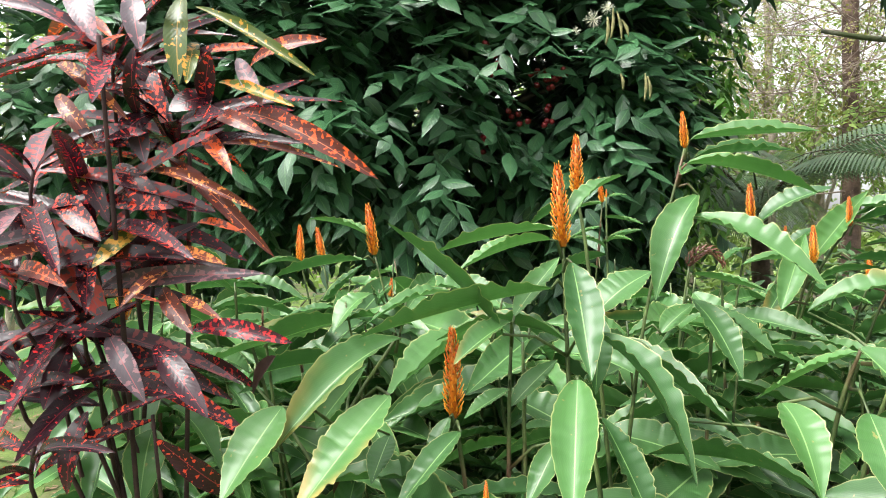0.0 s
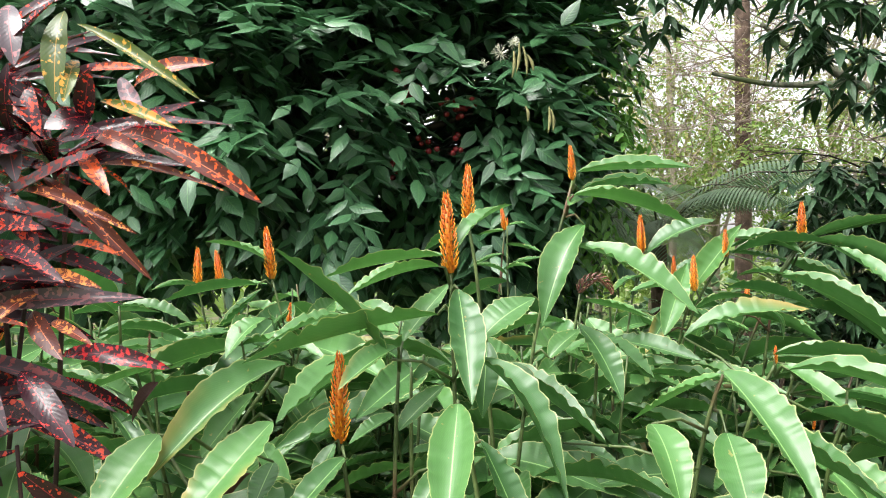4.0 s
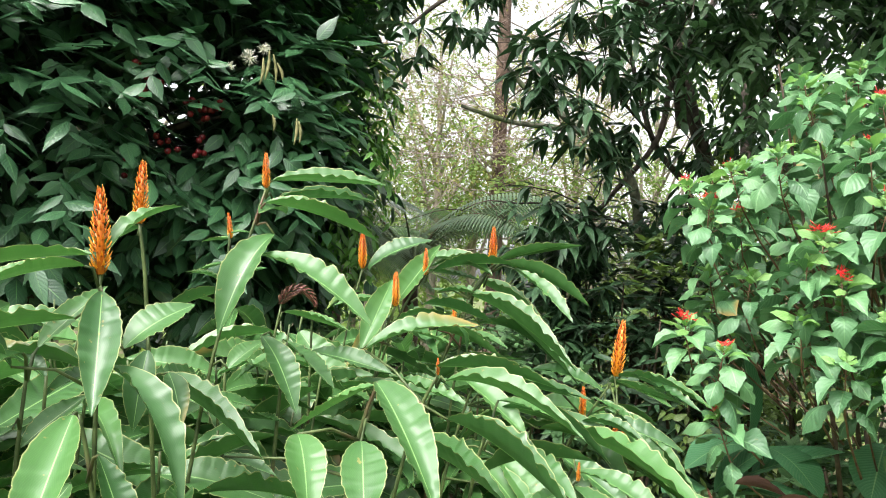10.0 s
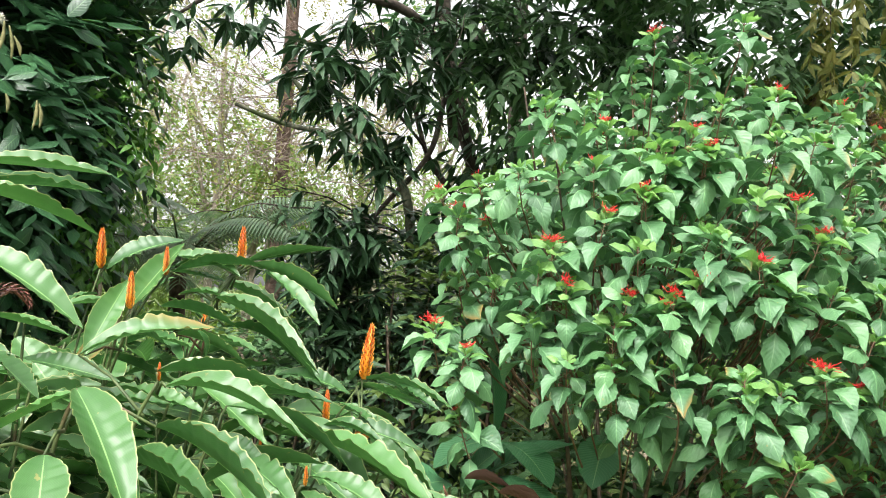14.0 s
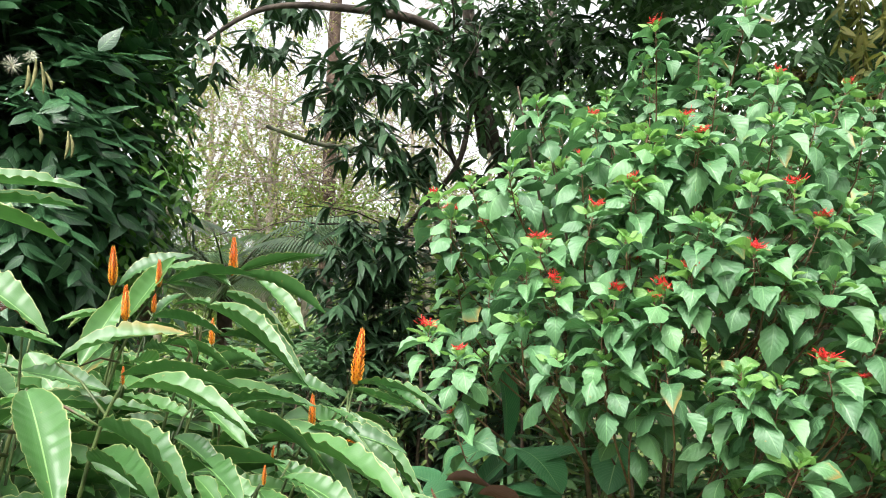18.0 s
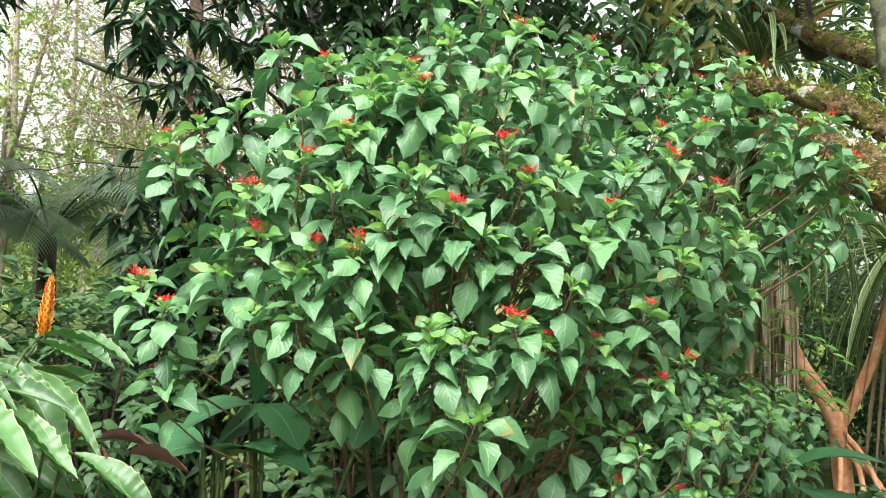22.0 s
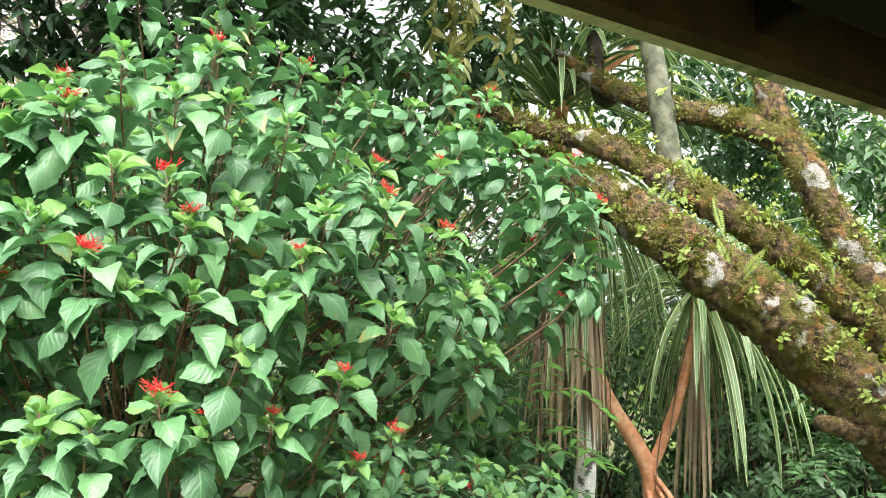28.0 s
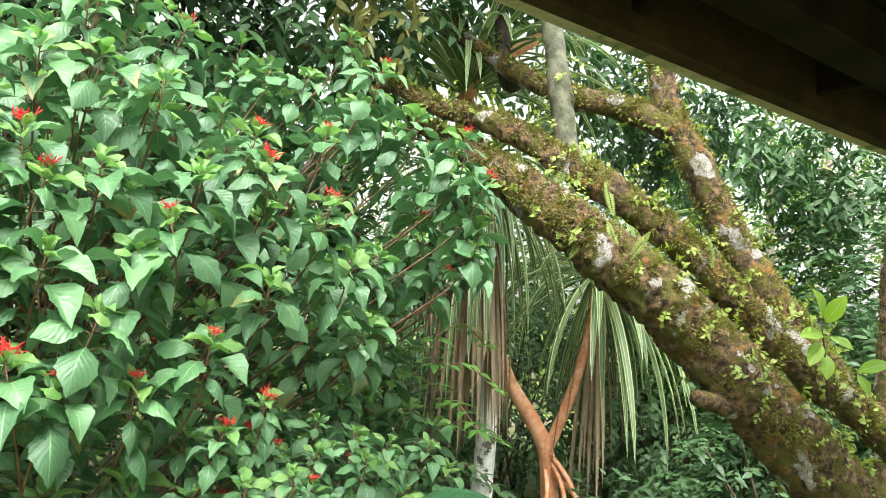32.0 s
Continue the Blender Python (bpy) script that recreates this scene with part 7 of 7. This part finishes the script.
croton_leaf((-0.476, 1.388, 2.529), (-0.226, 1.282, 2.373), 0.023, 'green')
croton_leaf((-0.499, 1.390, 2.552), (-0.482, 1.315, 2.366), 0.046, 'green')
croton_leaf((-0.599, 1.395, 2.560), (-0.554, 1.320, 2.428), 0.044, 'grey')
croton_leaf((-0.712, 1.401, 2.568), (-0.627, 1.303, 2.439), 0.050, 'grey')
croton_leaf((-0.430, 1.383, 2.384), (-0.265, 1.283, 2.320), 0.023, 'green')
croton_leaf((-0.394, 1.382, 2.430), (-0.332, 1.326, 2.328), 0.032, 'grey')
croton_leaf((-0.443, 1.382, 2.353), (-0.508, 1.335, 2.321), 0.055, 'dark')
croton_leaf((-0.465, 1.382, 2.289), (-0.377, 1.285, 2.199), 0.031, 'orange')
croton_leaf((-0.433, 1.381, 2.316), (-0.323, 1.305, 2.273), 0.031, 'orange')
croton_leaf((-0.628, 1.388, 2.228), (-0.508, 1.329, 2.096), 0.046, 'dark')
croton_leaf((-0.528, 1.384, 2.238), (-0.305, 1.298, 2.051), 0.029, 'orange')
croton_leaf((-0.564, 1.385, 2.211), (-0.328, 1.281, 2.133), 0.021, 'orange')
croton_leaf((-0.478, 1.418, 2.115), (-0.596, 1.372, 2.028), 0.029, 'grey')
croton_leaf((-0.473, 1.378, 2.112), (-0.368, 1.323, 2.095), 0.017, 'orange')
croton_leaf((-0.693, 1.446, 1.984), (-0.331, 1.339, 2.019), 0.040, 'grey')
croton_leaf((-0.563, 1.382, 2.111), (-0.634, 1.294, 2.032), 0.040, 'green')
croton_leaf((-0.522, 1.379, 2.066), (-0.386, 1.282, 2.038), 0.019, 'orange')
croton_leaf((-0.540, 1.378, 1.989), (-0.448, 1.282, 1.913), 0.036, 'orange')
croton_leaf((-0.485, 1.374, 1.909), (-0.276, 1.313, 1.893), 0.036, 'dark')
croton_leaf((-0.618, 1.320, 1.906), (-0.519, 1.242, 1.800), 0.040, 'grey')
croton_leaf((-0.531, 1.315, 1.889), (-0.401, 1.216, 1.779), 0.046, 'dark')
croton_leaf((-0.629, 1.316, 1.741), (-0.478, 1.261, 1.809), 0.018, 'dark')
croton_leaf((-0.388, 1.322, 1.609), (-0.501, 1.240, 1.738), 0.043, 'dark')
croton_leaf((-0.763, 1.392, 2.123), (-0.623, 1.331, 1.929), 0.067, 'grey')
croton_leaf((-0.592, 1.389, 2.306), (-0.544, 1.314, 2.222), 0.038, 'grey')
croton_leaf((-0.769, 1.438, 2.346), (-0.539, 1.337, 2.361), 0.026, 'dark')
croton_leaf((-0.747, 1.399, 2.422), (-0.576, 1.318, 2.302), 0.029, 'orange')
croton_leaf((-0.747, 1.397, 2.363), (-0.641, 1.339, 2.249), 0.032, 'orange')
croton_leaf((-0.723, 1.394, 2.273), (-0.662, 1.338, 2.156), 0.019, 'green')
croton_leaf((-0.604, 1.413, 2.447), (-0.512, 1.335, 2.306), 0.041, 'dark')
croton_leaf((-0.475, 1.387, 2.461), (-0.460, 1.293, 2.362), 0.029, 'green')
croton_leaf((-0.493, 1.468, 2.458), (-0.360, 1.411, 2.456), 0.024, 'orange')
croton_leaf((-0.562, 1.391, 2.451), (-0.377, 1.332, 2.457), 0.017, 'grey')
croton_leaf((-0.480, 1.315, 1.976), (-0.377, 1.219, 1.947), 0.020, 'orange')
croton_leaf((-0.456, 1.383, 2.339), (-0.424, 1.313, 2.426), 0.042, 'dark')
croton_leaf((-0.515, 1.386, 2.352), (-0.588, 1.341, 2.412), 0.029, 'dark')
croton_leaf((-0.529, 1.387, 2.379), (-0.413, 1.333, 2.444), 0.032, 'dark')
croton_leaf((-0.638, 1.393, 2.378), (-0.509, 1.338, 2.439), 0.023, 'dark')
croton_leaf((-0.691, 1.392, 2.259), (-0.543, 1.315, 2.278), 0.038, 'dark')
croton_leaf((-0.709, 1.392, 2.232), (-0.620, 1.335, 2.114), 0.038, 'dark')
croton_leaf((-0.745, 1.393, 2.168), (-0.617, 1.294, 2.080), 0.044, 'dark')
croton_leaf((-0.583, 1.388, 2.315), (-0.575, 1.341, 2.438), 0.032, 'dark')
croton_leaf((-0.612, 1.394, 2.478), (-0.645, 1.304, 2.410), 0.025, 'orange')
croton_leaf((-0.708, 1.388, 2.041), (-0.729, 1.317, 1.958), 0.038, 'dark')
croton_leaf((-0.605, 1.319, 1.906), (-0.681, 1.273, 1.921), 0.027, 'dark')
croton_leaf((-0.691, 1.323, 1.888), (-0.701, 1.251, 1.784), 0.042, 'dark')
croton_leaf((-0.656, 1.318, 1.766), (-0.670, 1.266, 1.629), 0.046, 'dark')
croton_leaf((-0.536, 1.382, 2.161), (-0.419, 1.326, 2.133), 0.029, 'dark')
croton_leaf((-0.654, 1.388, 2.151), (-0.482, 1.289, 2.140), 0.032, 'dark')
croton_leaf((-0.556, 1.387, 2.324), (-0.613, 1.338, 2.254), 0.057, 'dark')
croton_leaf((-0.510, 1.385, 2.306), (-0.390, 1.289, 2.311), 0.038, 'dark')
croton_leaf((-0.526, 1.379, 2.025), (-0.582, 1.290, 1.961), 0.025, 'orange')
def rosette(c, n, kinds=("dark", "dark", "dark", "dark", "dark", "orange", "grey", "grey")):
    """Leaves that spread from the end of one croton shoot."""
    c = Vector(c)
    foot = Vector((-0.6, 1.43, max(0.2, c.z - 0.6)))
    part("stem", tube_mesh("stem", CROTON_STEM, [foot, foot.lerp(c, 0.55) + Vector((-0.03, 0.05, 0)), c - Vector((0, 0, 0.1)), c], [0.0048, 0.0045, 0.004, 0.0035], 6, 0.2, n, 12), croton, m=under(croton))
    for k in range(n):
        an = k * 2.4 + crng.uniform(-0.3, 0.3)
        L = crng.uniform(0.2, 0.38)
        b = c - Vector((0, 0, crng.uniform(0, 0.09)))
        d = Vector((math.cos(an), math.sin(an), crng.uniform(-0.55, 0.75))).normalized()
        croton_leaf(b, b + d * L, L * crng.uniform(0.1, 0.14), crng.choice(kinds), (0, -0.7, 0.8))


rosette((-0.560, 1.506, 2.322), 18)
rosette((-0.724, 1.447, 1.960), 16)
rosette((-0.653, 1.430, 2.478), 14)
rosette((-0.797, 1.354, 1.851), 9, ("dark",))
rosette((-0.676, 1.414, 1.840), 6, ("dark",))
rosette((-0.764, 1.330, 1.697), 8, ("dark",))
rosette((-0.776, 1.363, 2.215), 16)
rosette((-0.697, 1.441, 2.131), 14)
rosette((-0.808, 1.359, 2.033), 10)

stake = thing("garden_stake", "thin grey metal stake in the ground", "stake", at=(3.66, 4.95, 0), me=tube_mesh("garden_stake", PALE_BARK, [(0, 0, -0.1), (0.0, 0, 0.6), (0.01, 0, 1.81)], [0.017, 0.017, 0.016], 8))
